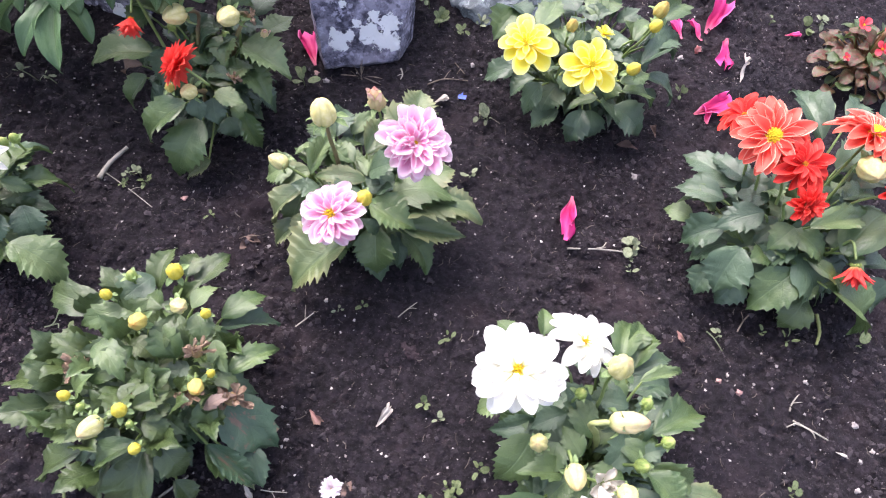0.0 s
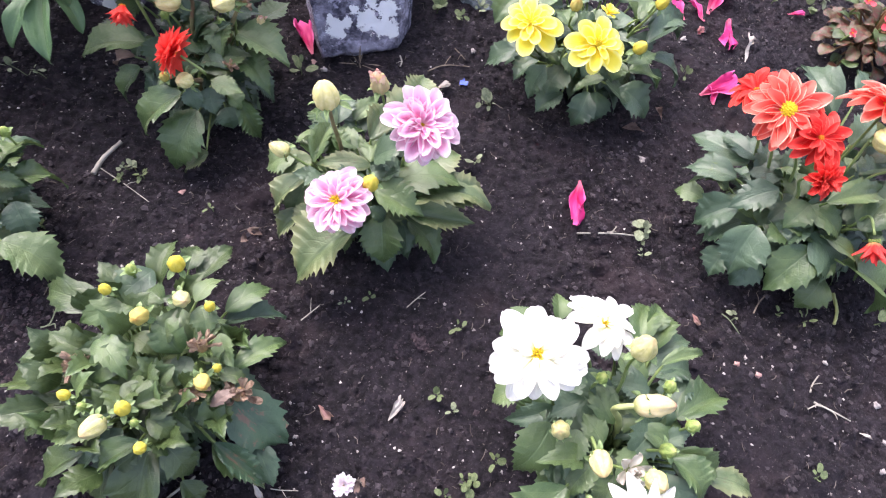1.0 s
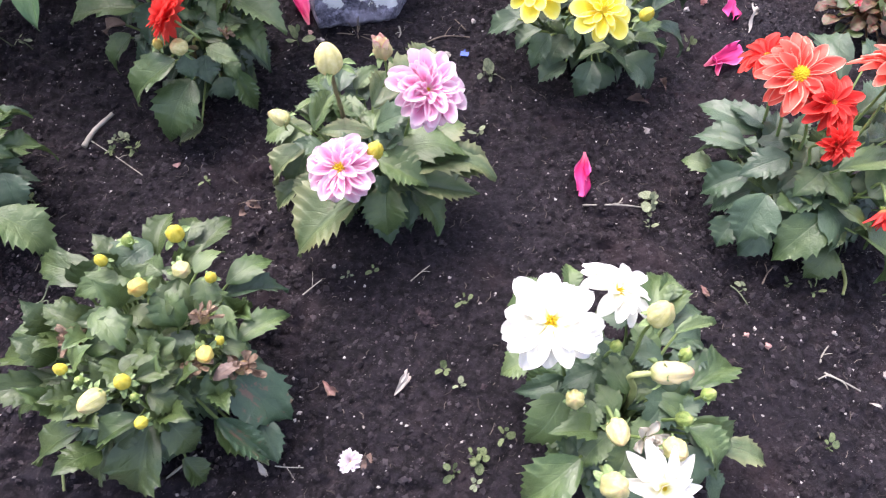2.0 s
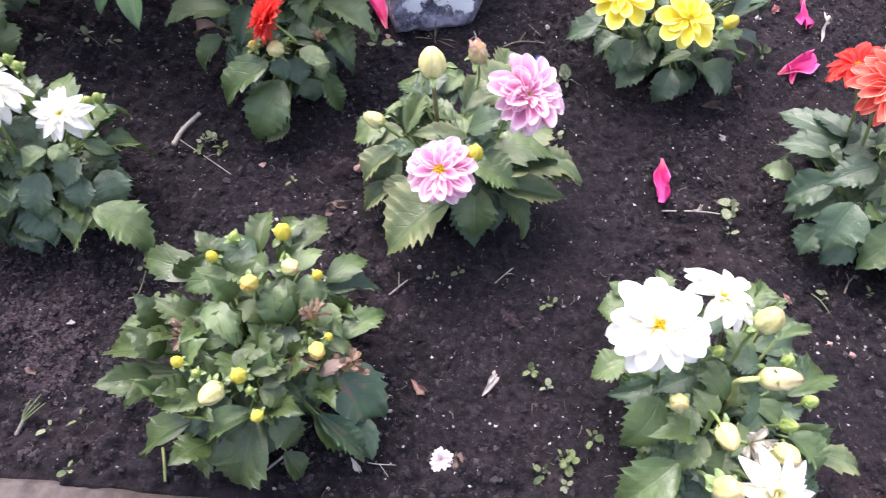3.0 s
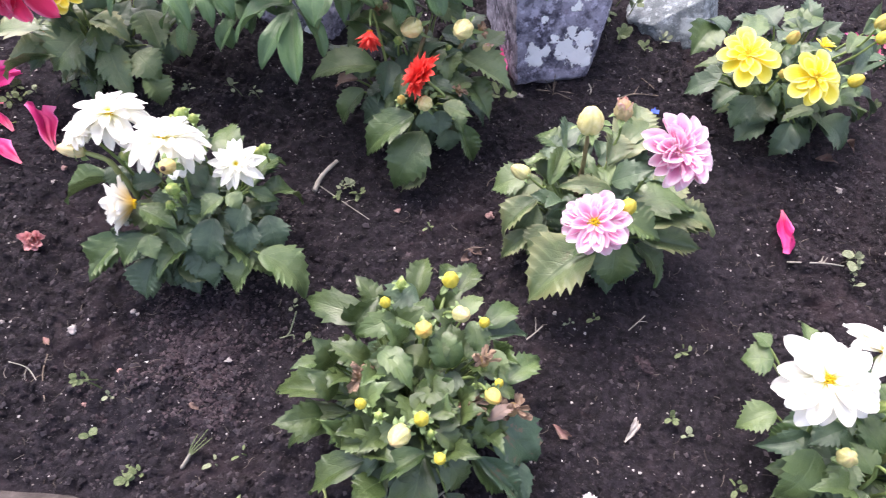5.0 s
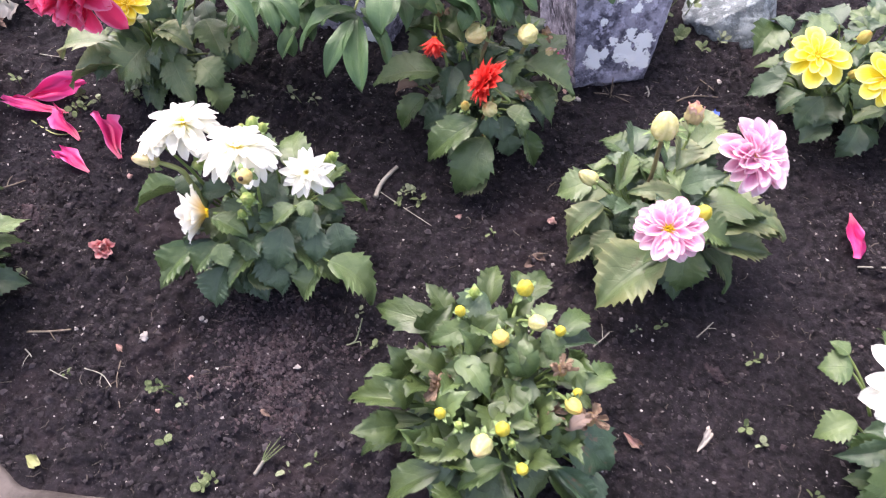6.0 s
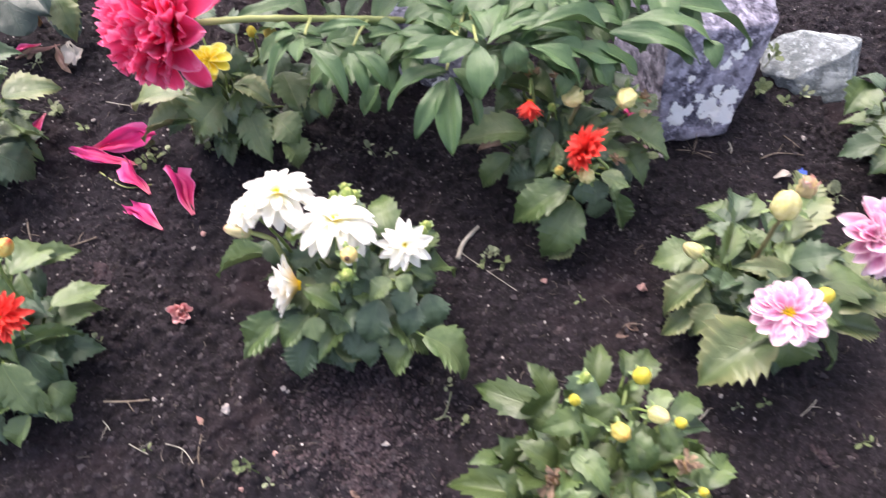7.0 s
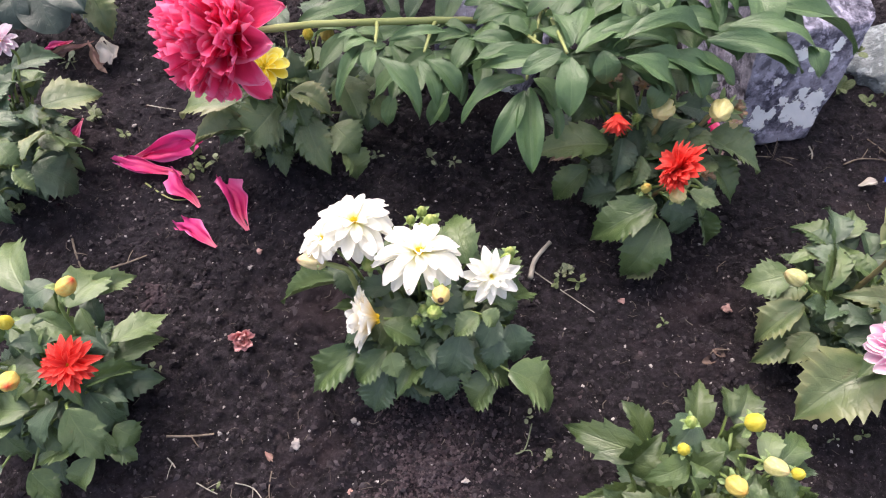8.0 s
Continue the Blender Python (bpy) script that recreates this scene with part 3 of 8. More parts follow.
# kind: petal form, petal colour, eye, eye size, rings of (count, length, rise in degrees, width)
KINDS = {
    "white": ("wide", "white", "gold", 0.18, ((12, 1.0, -4, 0.46), (11, 0.90, 6, 0.44), (7, 0.60, 22, 0.44), (4, 0.34, 45, 0.44))),
    "white2": ("wide", "white", "gold", 0.16, ((10, 1.02, -4, 0.42), (9, 0.88, 14, 0.42), (6, 0.62, 34, 0.44), (4, 0.40, 54, 0.45))),
    "white4": ("strap", "white", "lemon", 0.12, ((9, 1.10, -12, 0.42), (9, 0.98, 6, 0.40), (8, 0.72, 28, 0.42), (6, 0.48, 55, 0.5))),
    "white3": ("wide", "white", "gold", 0.16, ((14, 1.03, -24, 0.36), (13, 0.95, -4, 0.36), (10, 0.76, 18, 0.38), (7, 0.50, 42, 0.44))),
    "pink2": ("cupped", "pink", "gold", 0.27, ((14, 1.06, -12, 0.46), (13, 1.00, 2, 0.46), (10, 0.80, 16, 0.46), (5, 0.54, 32, 0.46))),
    "pink": ("cupped", "pink", "gold", 0.10, ((14, 1.10, -12, 0.45), (13, 1.05, 2, 0.45), (12, 0.90, 14, 0.45), (9, 0.68, 28, 0.46), (7, 0.44, 46, 0.50))),
    "pale": ("cupped", "pale", "gold", 0.15, ((12, 1.0, 0, 0.40), (11, 0.8, 20, 0.40), (8, 0.5, 45, 0.44))),
    "orange": ("ray", "orange", "lemon", 0.24, ((14, 1.0, -8, 0.41), (13, 0.92, 5, 0.40), (10, 0.70, 18, 0.38))),
    "red": ("ray", "red", "dark", 0.13, ((13, 1.0, -6, 0.38), (12, 0.88, 8, 0.38), (9, 0.60, 24, 0.36))),
    "redhalf": ("ray", "red", "dark", 0.12, ((13, 1.0, 14, 0.36), (13, 0.95, 32, 0.36), (11, 0.86, 50, 0.36), (9, 0.75, 68, 0.36))),
    "redfull": ("strap", "red", "dark", 0.10, ((14, 1.0, -4, 0.36), (13, 0.92, 10, 0.36), (12, 0.80, 26, 0.36), (9, 0.62, 45, 0.38))),
    "redhang": ("strap", "redbell", "pale", 0.2, ((9, 1.0, 50, 0.30), (8, 0.95, 62, 0.30), (7, 0.9, 74, 0.30))),
    "spent": ("ragged", "papery", "pale", 0.15, ((6, 1.0, 15, 0.6), (5, 0.8, 50, 0.6))),
    "scarlet": ("strap", "scarlet", "dark", 0.10, ((18, 0.96, -4, 0.46), (17, 0.94, 10, 0.46), (15, 0.88, 24, 0.46), (12, 0.80, 40, 0.46), (8, 0.66, 58, 0.46))),
    "scarlethalf": ("strap", "scarlet", "dark", 0.15, ((13, 1.0, 50, 0.32), (12, 1.0, 60, 0.32), (10, 0.95, 70, 0.32), (7, 0.9, 80, 0.32))),
    "whitehalf": ("wide", "whitecup", "gold", 0.15, ((10, 1.0, 36, 0.50), (10, 0.98, 48, 0.48), (8, 0.92, 62, 0.46), (5, 0.8, 76, 0.46))),
    "yellow": ("round", "yellow", "lemon", 0.20, ((8, 1.04, -10, 0.58), (7, 0.82, 8, 0.52), (6, 0.55, 26, 0.46), (6, 0.34, 50, 0.40))),
    "yellowhalf": ("round", "yellow", "gold", 0.2, ((8, 1.0, 30, 0.56), (7, 0.85, 52, 0.54), (5, 0.6, 70, 0.50))),
}
FLOWER_LABEL = {
    "white": "wide white bloom with a golden eye", "white2": "double white bloom", "white4": "loose double white bloom with pointed petals", "white3": "double white bloom with many petals",
    "pink": "double pink bloom with white-edged petals", "pink2": "double pink bloom with an orange eye", "pale": "pale pink bloom", "orange": "coral bloom with pale petal edges and a golden eye",
    "red": "red bloom with a dark golden eye", "redhalf": "half-open red bloom", "redfull": "double red bloom with narrow petals", "redhang": "hanging half-open red bloom", "spent": "spent bloom with papery greyish-white petals",
    "scarlet": "double scarlet bloom", "scarlethalf": "half-open scarlet bloom", "whitehalf": "half-open white bloom with a yellow base", "yellow": "bright yellow bloom", "yellowhalf": "half-open yellow bloom",
}


def flower_stalk(p, c, n, thick=0.0024, material=None):
    o = world_of(p).translation
    c, n = Vector(c), Vector(n).normalized()
    root = o + UP * min(0.085, c.z * 0.55) + (Vector((c.x, c.y, 0)) - Vector((o.x, o.y, 0))) * 0.62
    low = c - n * 0.035 - UP * 0.010
    tube("flower_stalk", [root, (root + low) / 2 + UP * 0.012, low, c - n * 0.006], thick, 0.7 * thick, material or M_STEM, p, sides=6, steps=5)


def flower(p, kind, c, R, n):
    form, mat, eye, esize, rings = KINDS[kind]
    r = random.Random(int(abs(c[0] * 7919 + c[1] * 1049) * 100))
    m = facing(c, n, r.uniform(0, 6.28))
    f = hang("flower", EYES[eye], p, m @ Matrix.Diagonal((R * 2 * esize, R * 2 * esize, R * 2 * esize, 1)), FLOWER_LABEL[kind])
    for i, (count, length, rise, width) in enumerate(rings):
        for j in range(count):
            a = 2 * math.pi * (j + 0.5 * (i % 2)) / count + r.uniform(-0.22, 0.22)
            L = R * length * r.uniform(0.84, 1.08)
            e = radians(rise + r.uniform(-10, 10))
            pm = m @ Matrix.Rotation(a, 4, "Z") @ Matrix.Translation((0, R * 0.06, 0.0012 * i)) @ Matrix.Rotation(e, 4, "X") @ Matrix.Rotation(r.uniform(-0.12, 0.12), 4, "Y") @ Matrix.Diagonal((L * width, L * 0.94, L, 1))
            hang("petal", petal_mesh(form, mat, r.randrange(5)), f, pm)
    flower_stalk(p, c, n)


def bud_mesh(kind):
    """A closed bud of overlapping scales, one in radius, its point up."""
    verts, uvs, faces = [], [], []
    rows, cols = 13, 24
    tall = {"p": 1.5, "c": 1.1, "v": 1.04, "r": 1.3, "f": 1.35, "w": 1.1, "o": 1.12}.get(kind, 1.04)
    rough = {"w": 0.30, "r": 0.30, "p": 0.14}.get(kind, 0.05)
    deep = {"v": 0.15, "c": 0.14, "o": 0.13, "r": 0.15, "p": 0.12, "n": 0.12}.get(kind, 0.08)
    r = random.Random(hash_of(kind))
    for i in range(rows):
        s = i / (rows - 1)
        ang = math.pi * s
        rad = math.sin(ang) ** 0.85 * (1.05 - 0.34 * s)
        z = -math.cos(ang) * tall + (0.22 * s ** 5)
        for j in range(cols):
            w = 2 * math.pi * j / cols
            pleat = 1 + (-deep if j % 4 == 0 else (0.25 * deep if j % 4 == 2 else 0.0)) * (0.3 + s) + rough * (r.random() - 0.5) * (0.4 + 1.4 * s)
            twist = 0.5 * s
            verts.append((rad * pleat * math.cos(w + twist), rad * pleat * math.sin(w + twist), z))
            uvs.append((j / cols, s))
    for i in range(rows - 1):
        for j in range(cols):
            q = (j + 1) % cols
            faces.append((i * cols + j, i * cols + q, (i + 1) * cols + q, (i + 1) * cols + j))
    return mesh_of("bud", verts, faces, BUD[kind], uvs)


def hash_of(word):
    return sum(ord(ch) * 31 ** i for i, ch in enumerate(word)) % 9973


BUD_MESH = {key: bud_mesh(key) for key in BUD}
sv, sf, su = leaf_shape("lance", 1)
SEPAL_MESH = mesh_of("sepal", sv, sf, M_SEPAL, su)
BUD_LABEL = {
    "y": "round yellow bud", "c": "cream bud", "v": "plump pale cream bud", "o": "ochre bud", "n": "small green bud", "w": "withered brown bloom", "s": "spent ochre bud with a dark brown tip", "r": "reddish bud",
    "p": "drooping cream bud with a browned tip", "f": "orange-tipped bud",
}


def bud(p, kind, c, r, n):
    m = facing(c, n, rnd.uniform(0, 6.28))
    b = hang("bud", BUD_MESH[kind], p, m @ Matrix.Scale(r * (0.62 if kind == "w" else 1.0), 4), BUD_LABEL[kind])
    small = kind == "n"
    for j in range(0 if kind == "w" else 7 if kind in "vc" else 5):
        a = 2 * math.pi * j / (7 if kind in "vc" else 5) + rnd.uniform(-0.25, 0.25)
        e = radians(rnd.uniform(-35, 25) if not small else rnd.uniform(5, 60))
        L = r * rnd.uniform(1.0, 1.5) * (1.2 if small else 0.8 if kind == "c" else 1.0)
        pm = m @ Matrix.Translation((0, 0, -r * 0.85)) @ Matrix.Rotation(a, 4, "Z") @ Matrix.Translation((0, r * 0.25, 0)) @ Matrix.Rotation(e, 4, "X") @ Matrix.Diagonal((L * (0.30 if kind == "v" else 0.50), L, L, 1))
        hang("sepal", SEPAL_MESH, b, pm)
    if kind == "w":
        for j in range(12):
            a = j * 2.4 + rnd.uniform(-0.5, 0.5)
            pm = m @ Matrix.Rotation(a, 4, "Z") @ Matrix.Translation((0, r * rnd.uniform(0.0, 0.5), r * rnd.uniform(-0.3, 0.6))) @ Matrix.Rotation(radians(rnd.uniform(-80, 80)), 4, "X") @ Matrix.Rotation(rnd.uniform(-1.4, 1.4), 4, "Y") @ Matrix.Diagonal((r * rnd.uniform(0.35, 0.8), r * rnd.uniform(0.5, 1.1), r * 2.0, 1))
            hang("petal", WITHERED[j % 3], b, pm, "shrivelled brown petal")
    if kind == "r":
        for j in range(9):
            pm = m @ Matrix.Rotation(j * 2.4, 4, "Z") @ Matrix.Translation((0, r * 0.55, -r * 0.5)) @ Matrix.Rotation(radians(rnd.uniform(62, 100)), 4, "X") @ Matrix.Diagonal((r * 0.9, r * rnd.uniform(1.5, 2.1), r, 1))
            hang("petal", petal_mesh("ragged", "blush", j % 5), b, pm)
    flower_stalk(p, c, n, 0.0042 if kind == "p" else 0.0034 if kind == "v" else 0.0024, M_STEM_BROWN if kind == "v" else M_STALK if kind == "p" else None)


WITHERED = []
for i in range(3):
    pv, pf, pu = petal_shape("ragged", 40 + i)
    WITHERED.append(mesh_of("petal", pv, pf, M_TAN, pu))

# ---- the dahlias ----

p = plant(-0.335, 0.355, 'leafy dahlia plant with closed yellow buds and withered blooms')
leaf(p, 'o', (-0.340, 0.461, 0.110), (-0.335, 0.519, 0.115), 0.55, 'coarse')
leaf(p, 'o', (-0.297, 0.472, 0.110), (-0.272, 0.526, 0.095), 0.61, 'coarse')
leaf(p, 'o', (-0.392, 0.428, 0.110), (-0.481, 0.455, 0.085), 0.42, 'coarse')
leaf(p, 'd', (-0.346, 0.471, 0.125), (-0.381, 0.428, 0.120), 0.80, 'coarse')
leaf(p, 'g', (-0.359, 0.422, 0.140), (-0.407, 0.398, 0.130), 0.55, 'coarse')
leaf(p, 'o', (-0.388, 0.393, 0.095), (-0.457, 0.380, 0.080), 0.38, 'coarse')
leaf(p, 'o', (-0.412, 0.382, 0.085), (-0.461, 0.359, 0.065), 0.52, 'coarse')
leaf(p, 'g', (-0.374, 0.379, 0.150), (-0.330, 0.334, 0.145), 0.49, 'coarse')
leaf(p, 'g', (-0.383, 0.347, 0.135), (-0.347, 0.327, 0.130), 0.54, 'coarse')
leaf(p, 'o', (-0.403, 0.337, 0.100), (-0.500, 0.344, 0.060), 0.33, 'coarse')
leaf(p, 'o', (-0.402, 0.320, 0.090), (-0.477, 0.311, 0.050), 0.31, 'coarse')
leaf(p, 'o', (-0.404, 0.308, 0.075), (-0.473, 0.285, 0.035), 0.35, 'coarse')
leaf(p, 'g', (-0.364, 0.283, 0.125), (-0.409, 0.277, 0.110), 0.54, 'coarse')
leaf(p, 'o', (-0.376, 0.268, 0.095), (-0.437, 0.236, 0.035), 0.42, 'coarse')
leaf(p, 'o', (-0.353, 0.268, 0.080), (-0.370, 0.223, 0.030), 0.54, 'coarse')
leaf(p, 'o', (-0.312, 0.280, 0.090), (-0.332, 0.213, 0.025), 0.60, 'coarse')
leaf(p, 'o', (-0.289, 0.281, 0.110), (-0.266, 0.259, 0.065), 0.67, 'coarse')
leaf(p, 'g', (-0.247, 0.337, 0.120), (-0.252, 0.297, 0.080), 0.52, 'coarse')
leaf(p, 'b', (-0.242, 0.343, 0.085), (-0.175, 0.304, 0.025), 0.67, 'coarse')
leaf(p, 'g', (-0.255, 0.295, 0.055), (-0.212, 0.264, 0.020), 0.47, 'coarse')
leaf(p, 'd', (-0.208, 0.300, 0.045), (-0.186, 0.256, 0.015), 0.55, 'coarse')
leaf(p, 'y', (-0.214, 0.280, 0.040), (-0.196, 0.253, 0.012), 0.32, 'coarse')
leaf(p, 'g', (-0.258, 0.434, 0.110), (-0.215, 0.479, 0.085), 0.46, 'coarse')
leaf(p, 'd', (-0.261, 0.427, 0.095), (-0.197, 0.452, 0.060), 0.46, 'coarse')
leaf(p, 'g', (-0.232, 0.364, 0.120), (-0.184, 0.410, 0.095), 0.43, 'coarse')
leaf(p, 'o', (-0.247, 0.355, 0.130), (-0.214, 0.352, 0.110), 0.50, 'coarse')
leaf(p, 'l', (-0.249, 0.394, 0.145), (-0.228, 0.360, 0.135), 0.62, 'coarse')
leaf(p, 'g', (-0.275, 0.425, 0.145), (-0.264, 0.390, 0.135), 0.79, 'coarse')
leaf(p, 'g', (-0.301, 0.408, 0.140), (-0.310, 0.367, 0.125), 0.73, 'coarse')
leaf(p, 'o', (-0.346, 0.389, 0.130), (-0.315, 0.371, 0.120), 0.73, 'coarse')
leaf(p, 'o', (-0.333, 0.330, 0.150), (-0.314, 0.316, 0.140), 0.86, 'coarse')
leaf(p, 'o', (-0.312, 0.308, 0.155), (-0.280, 0.333, 0.145), 0.52, 'coarse')
leaf(p, 'o', (-0.297, 0.298, 0.145), (-0.278, 0.321, 0.135), 0.66, 'coarse')
leaf(p, 'o', (-0.288, 0.311, 0.130), (-0.259, 0.293, 0.110), 0.50, 'coarse')
leaf(p, 'o', (-0.303, 0.298, 0.140), (-0.276, 0.286, 0.120), 0.72, 'coarse')
leaf(p, 'g', (-0.310, 0.279, 0.120), (-0.358, 0.249, 0.095), 0.46, 'coarse')
leaf(p, 'd', (-0.360, 0.273, 0.100), (-0.381, 0.248, 0.070), 0.57, 'coarse')
leaf(p, 'g', (-0.289, 0.356, 0.140), (-0.315, 0.332, 0.130), 0.61, 'coarse')
leaf(p, 'l', (-0.285, 0.431, 0.140), (-0.263, 0.467, 0.125), 0.57, 'coarse')
leaf(p, 'd', (-0.285, 0.376, 0.110), (-0.298, 0.343, 0.100), 0.89, 'coarse')
leaf(p, 'o', (-0.359, 0.364, 0.120), (-0.401, 0.364, 0.105), 0.70, 'coarse')
leaf(p, 'd', (-0.337, 0.292, 0.110), (-0.356, 0.269, 0.090), 0.80, 'coarse')
leaf(p, 'd', (-0.274, 0.337, 0.110), (-0.290, 0.301, 0.090), 0.73, 'coarse')
leaf(p, 'g', (-0.320, 0.429, 0.135), (-0.344, 0.446, 0.130), 0.98, 'coarse')
leaf(p, 'o', (-0.309, 0.478, 0.120), (-0.308, 0.515, 0.115), 0.75, 'coarse')
leaf(p, 'd', (-0.323, 0.329, 0.120), (-0.351, 0.306, 0.110), 0.77, 'coarse')
leaf(p, 'o', (-0.281, 0.252, 0.050), (-0.262, 0.232, 0.015), 0.66, 'coarse')
leaf(p, 'x', (-0.247, 0.320, 0.125), (-0.211, 0.341, 0.125), 0.35, 'toothed')
leaf(p, 'g', (-0.372, 0.332, 0.140), (-0.335, 0.375, 0.150), 0.56, 'lance')
leaf(p, 'b', (-0.249, 0.292, 0.070), (-0.190, 0.258, 0.020), 0.34, 'toothed')
leaf(p, 'l', (-0.303, 0.354, 0.140), (-0.323, 0.323, 0.130), 0.63, 'coarse')
leaf(p, 'g', (-0.344, 0.303, 0.130), (-0.378, 0.280, 0.110), 0.57, 'toothed')
leaf(p, 'l', (-0.277, 0.386, 0.130), (-0.249, 0.421, 0.120), 0.56, 'toothed')
bud(p, 'y', (-0.304, 0.461, 0.172), 0.0107, (0.1, -0.1, 1.0))
bud(p, 'y', (-0.374, 0.427, 0.165), 0.007, (-0.2, 0.0, 1.0))
bud(p, 'o', (-0.327, 0.397, 0.172), 0.011, (0.1, -0.5, 0.8))
bud(p, 'c', (-0.288, 0.42, 0.172), 0.0104, (0.5, -0.4, 0.7))
bud(p, 'y', (-0.261, 0.419, 0.16), 0.0068, (0.2, -0.1, 1.0))
bud(p, 'o', (-0.247, 0.333, 0.17), 0.0095, (0.4, -0.6, 0.6))
bud(p, 'w', (-0.259, 0.374, 0.16), 0.0114, (0.0, 0.1, 1.0))
bud(p, 'w', (-0.389, 0.348, 0.14), 0.013, (-0.3, 0.0, 1.0))
bud(p, 'w', (-0.266, 0.332, 0.13), 0.0117, (0.2, -0.2, 1.0))
bud(p, 'w', (-0.221, 0.336, 0.12), 0.0137, (0.6, 0.0, 0.6))
bud(p, 'y', (-0.24, 0.353, 0.155), 0.0054, (0.2, 0.0, 1.0))
bud(p, 'y', (-0.383, 0.312, 0.16), 0.0067, (-0.3, 0.0, 1.0))
bud(p, 'n', (-0.362, 0.302, 0.16), 0.0054, (0.0, 0.0, 1.0))
bud(p, 'y', (-0.318, 0.301, 0.17), 0.0088, (0.1, -0.1, 1.0))
bud(p, 'c', (-0.338, 0.28, 0.176), 0.0121, (-0.3, -0.7, 0.6))
bud(p, 'n', (-0.307, 0.29, 0.16), 0.0047, (0.0, 0.0, 1.0))
bud(p, 'y', (-0.295, 0.266, 0.16), 0.007, (0.1, -0.4, 0.9))
bud(p, 'n', (-0.36, 0.459, 0.15), 0.0072, (0.0, 0.2, 1.0))

p = plant(-0.118, 0.648, 'dahlia plant with pink white-edged blooms and yellowing leaves', spread=0.88)
leaf(p, 'y', (-0.121, 0.565, 0.105), (-0.198, 0.507, 0.040), 0.73, 'toothed')
leaf(p, 'g', (-0.091, 0.590, 0.095), (-0.086, 0.543, 0.040), 0.79, 'toothed')
leaf(p, 'd', (-0.067, 0.601, 0.070), (-0.058, 0.563, 0.035), 0.66, 'toothed')
leaf(p, 'g', (-0.057, 0.599, 0.070), (-0.013, 0.559, 0.030), 0.73, 'toothed')
leaf(p, 'g', (-0.079, 0.624, 0.125), (0.018, 0.637, 0.100), 0.64, 'toothed')
leaf(p, 'y', (-0.057, 0.596, 0.095), (0.032, 0.601, 0.075), 0.42, 'toothed')
leaf(p, 'y', (-0.024, 0.618, 0.095), (0.050, 0.643, 0.075), 0.62, 'toothed')
leaf(p, 'y', (-0.049, 0.643, 0.115), (0.007, 0.694, 0.100), 0.65, 'toothed')
leaf(p, 'g', (-0.101, 0.606, 0.130), (-0.037, 0.585, 0.110), 0.70, 'toothed')
leaf(p, 'd', (-0.116, 0.632, 0.125), (-0.063, 0.652, 0.120), 0.67, 'toothed')
leaf(p, 'y', (-0.110, 0.631, 0.145), (-0.180, 0.633, 0.135), 0.38, 'toothed')
leaf(p, 'y', (-0.200, 0.634, 0.100), (-0.238, 0.600, 0.040), 0.52, 'toothed')
leaf(p, 'y', (-0.200, 0.605, 0.065), (-0.237, 0.578, 0.025), 0.47, 'toothed')
leaf(p, 'y', (-0.182, 0.603, 0.085), (-0.202, 0.573, 0.050), 0.71, 'toothed')
leaf(p, 'y', (-0.193, 0.662, 0.105), (-0.240, 0.646, 0.080), 0.65, 'toothed')
leaf(p, 'l', (-0.172, 0.697, 0.130), (-0.218, 0.682, 0.110), 0.56, 'toothed')
leaf(p, 'l', (-0.184, 0.651, 0.135), (-0.169, 0.711, 0.125), 0.39, 'toothed')
leaf(p, 'd', (-0.164, 0.711, 0.120), (-0.160, 0.772, 0.110), 0.57, 'toothed')
leaf(p, 'd', (-0.170, 0.691, 0.120), (-0.203, 0.735, 0.105), 0.47, 'toothed')
leaf(p, 'g', (-0.115, 0.666, 0.115), (-0.172, 0.675, 0.105), 0.75, 'toothed')
leaf(p, 'y', (-0.115, 0.672, 0.145), (-0.103, 0.742, 0.135), 0.56, 'toothed')
leaf(p, 'l', (-0.144, 0.726, 0.110), (-0.117, 0.777, 0.100), 0.50, 'toothed')
leaf(p, 'l', (-0.111, 0.643, 0.135), (-0.105, 0.691, 0.125), 0.49, 'toothed')
leaf(p, 'y', (-0.068, 0.761, 0.105), (-0.055, 0.830, 0.100), 0.69, 'toothed')
leaf(p, 'g', (-0.150, 0.644, 0.100), (-0.187, 0.673, 0.090), 0.82, 'toothed')
leaf(p, 'd', (-0.085, 0.681, 0.100), (-0.048, 0.712, 0.090), 0.98, 'toothed')
leaf(p, 'g', (-0.076, 0.614, 0.090), (-0.011, 0.669, 0.090), 0.55, 'toothed')
leaf(p, 'd', (-0.182, 0.630, 0.070), (-0.205, 0.607, 0.040), 0.90, 'toothed')
leaf(p, 'd', (-0.129, 0.714, 0.100), (-0.153, 0.763, 0.090), 0.65, 'toothed')
leaf(p, 'y', (-0.094, 0.708, 0.110), (-0.026, 0.792, 0.110), 0.59, 'toothed')
leaf(p, 'y', (-0.068, 0.608, 0.110), (0.055, 0.629, 0.085), 0.61, 'toothed')
leaf(p, 'g', (-0.063, 0.616, 0.115), (0.006, 0.644, 0.110), 0.78, 'toothed')
leaf(p, 'g', (-0.165, 0.706, 0.120), (-0.207, 0.738, 0.110), 0.70, 'toothed')
leaf(p, 'l', (-0.185, 0.642, 0.125), (-0.164, 0.708, 0.130), 0.39, 'toothed')
leaf(p, 'l', (-0.212, 0.669, 0.105), (-0.262, 0.663, 0.070), 0.74, 'toothed')
leaf(p, 'l', (-0.198, 0.633, 0.090), (-0.219, 0.602, 0.045), 0.77, 'toothed')
leaf(p, 'd', (-0.138, 0.694, 0.110), (-0.170, 0.654, 0.100), 0.83, 'toothed')
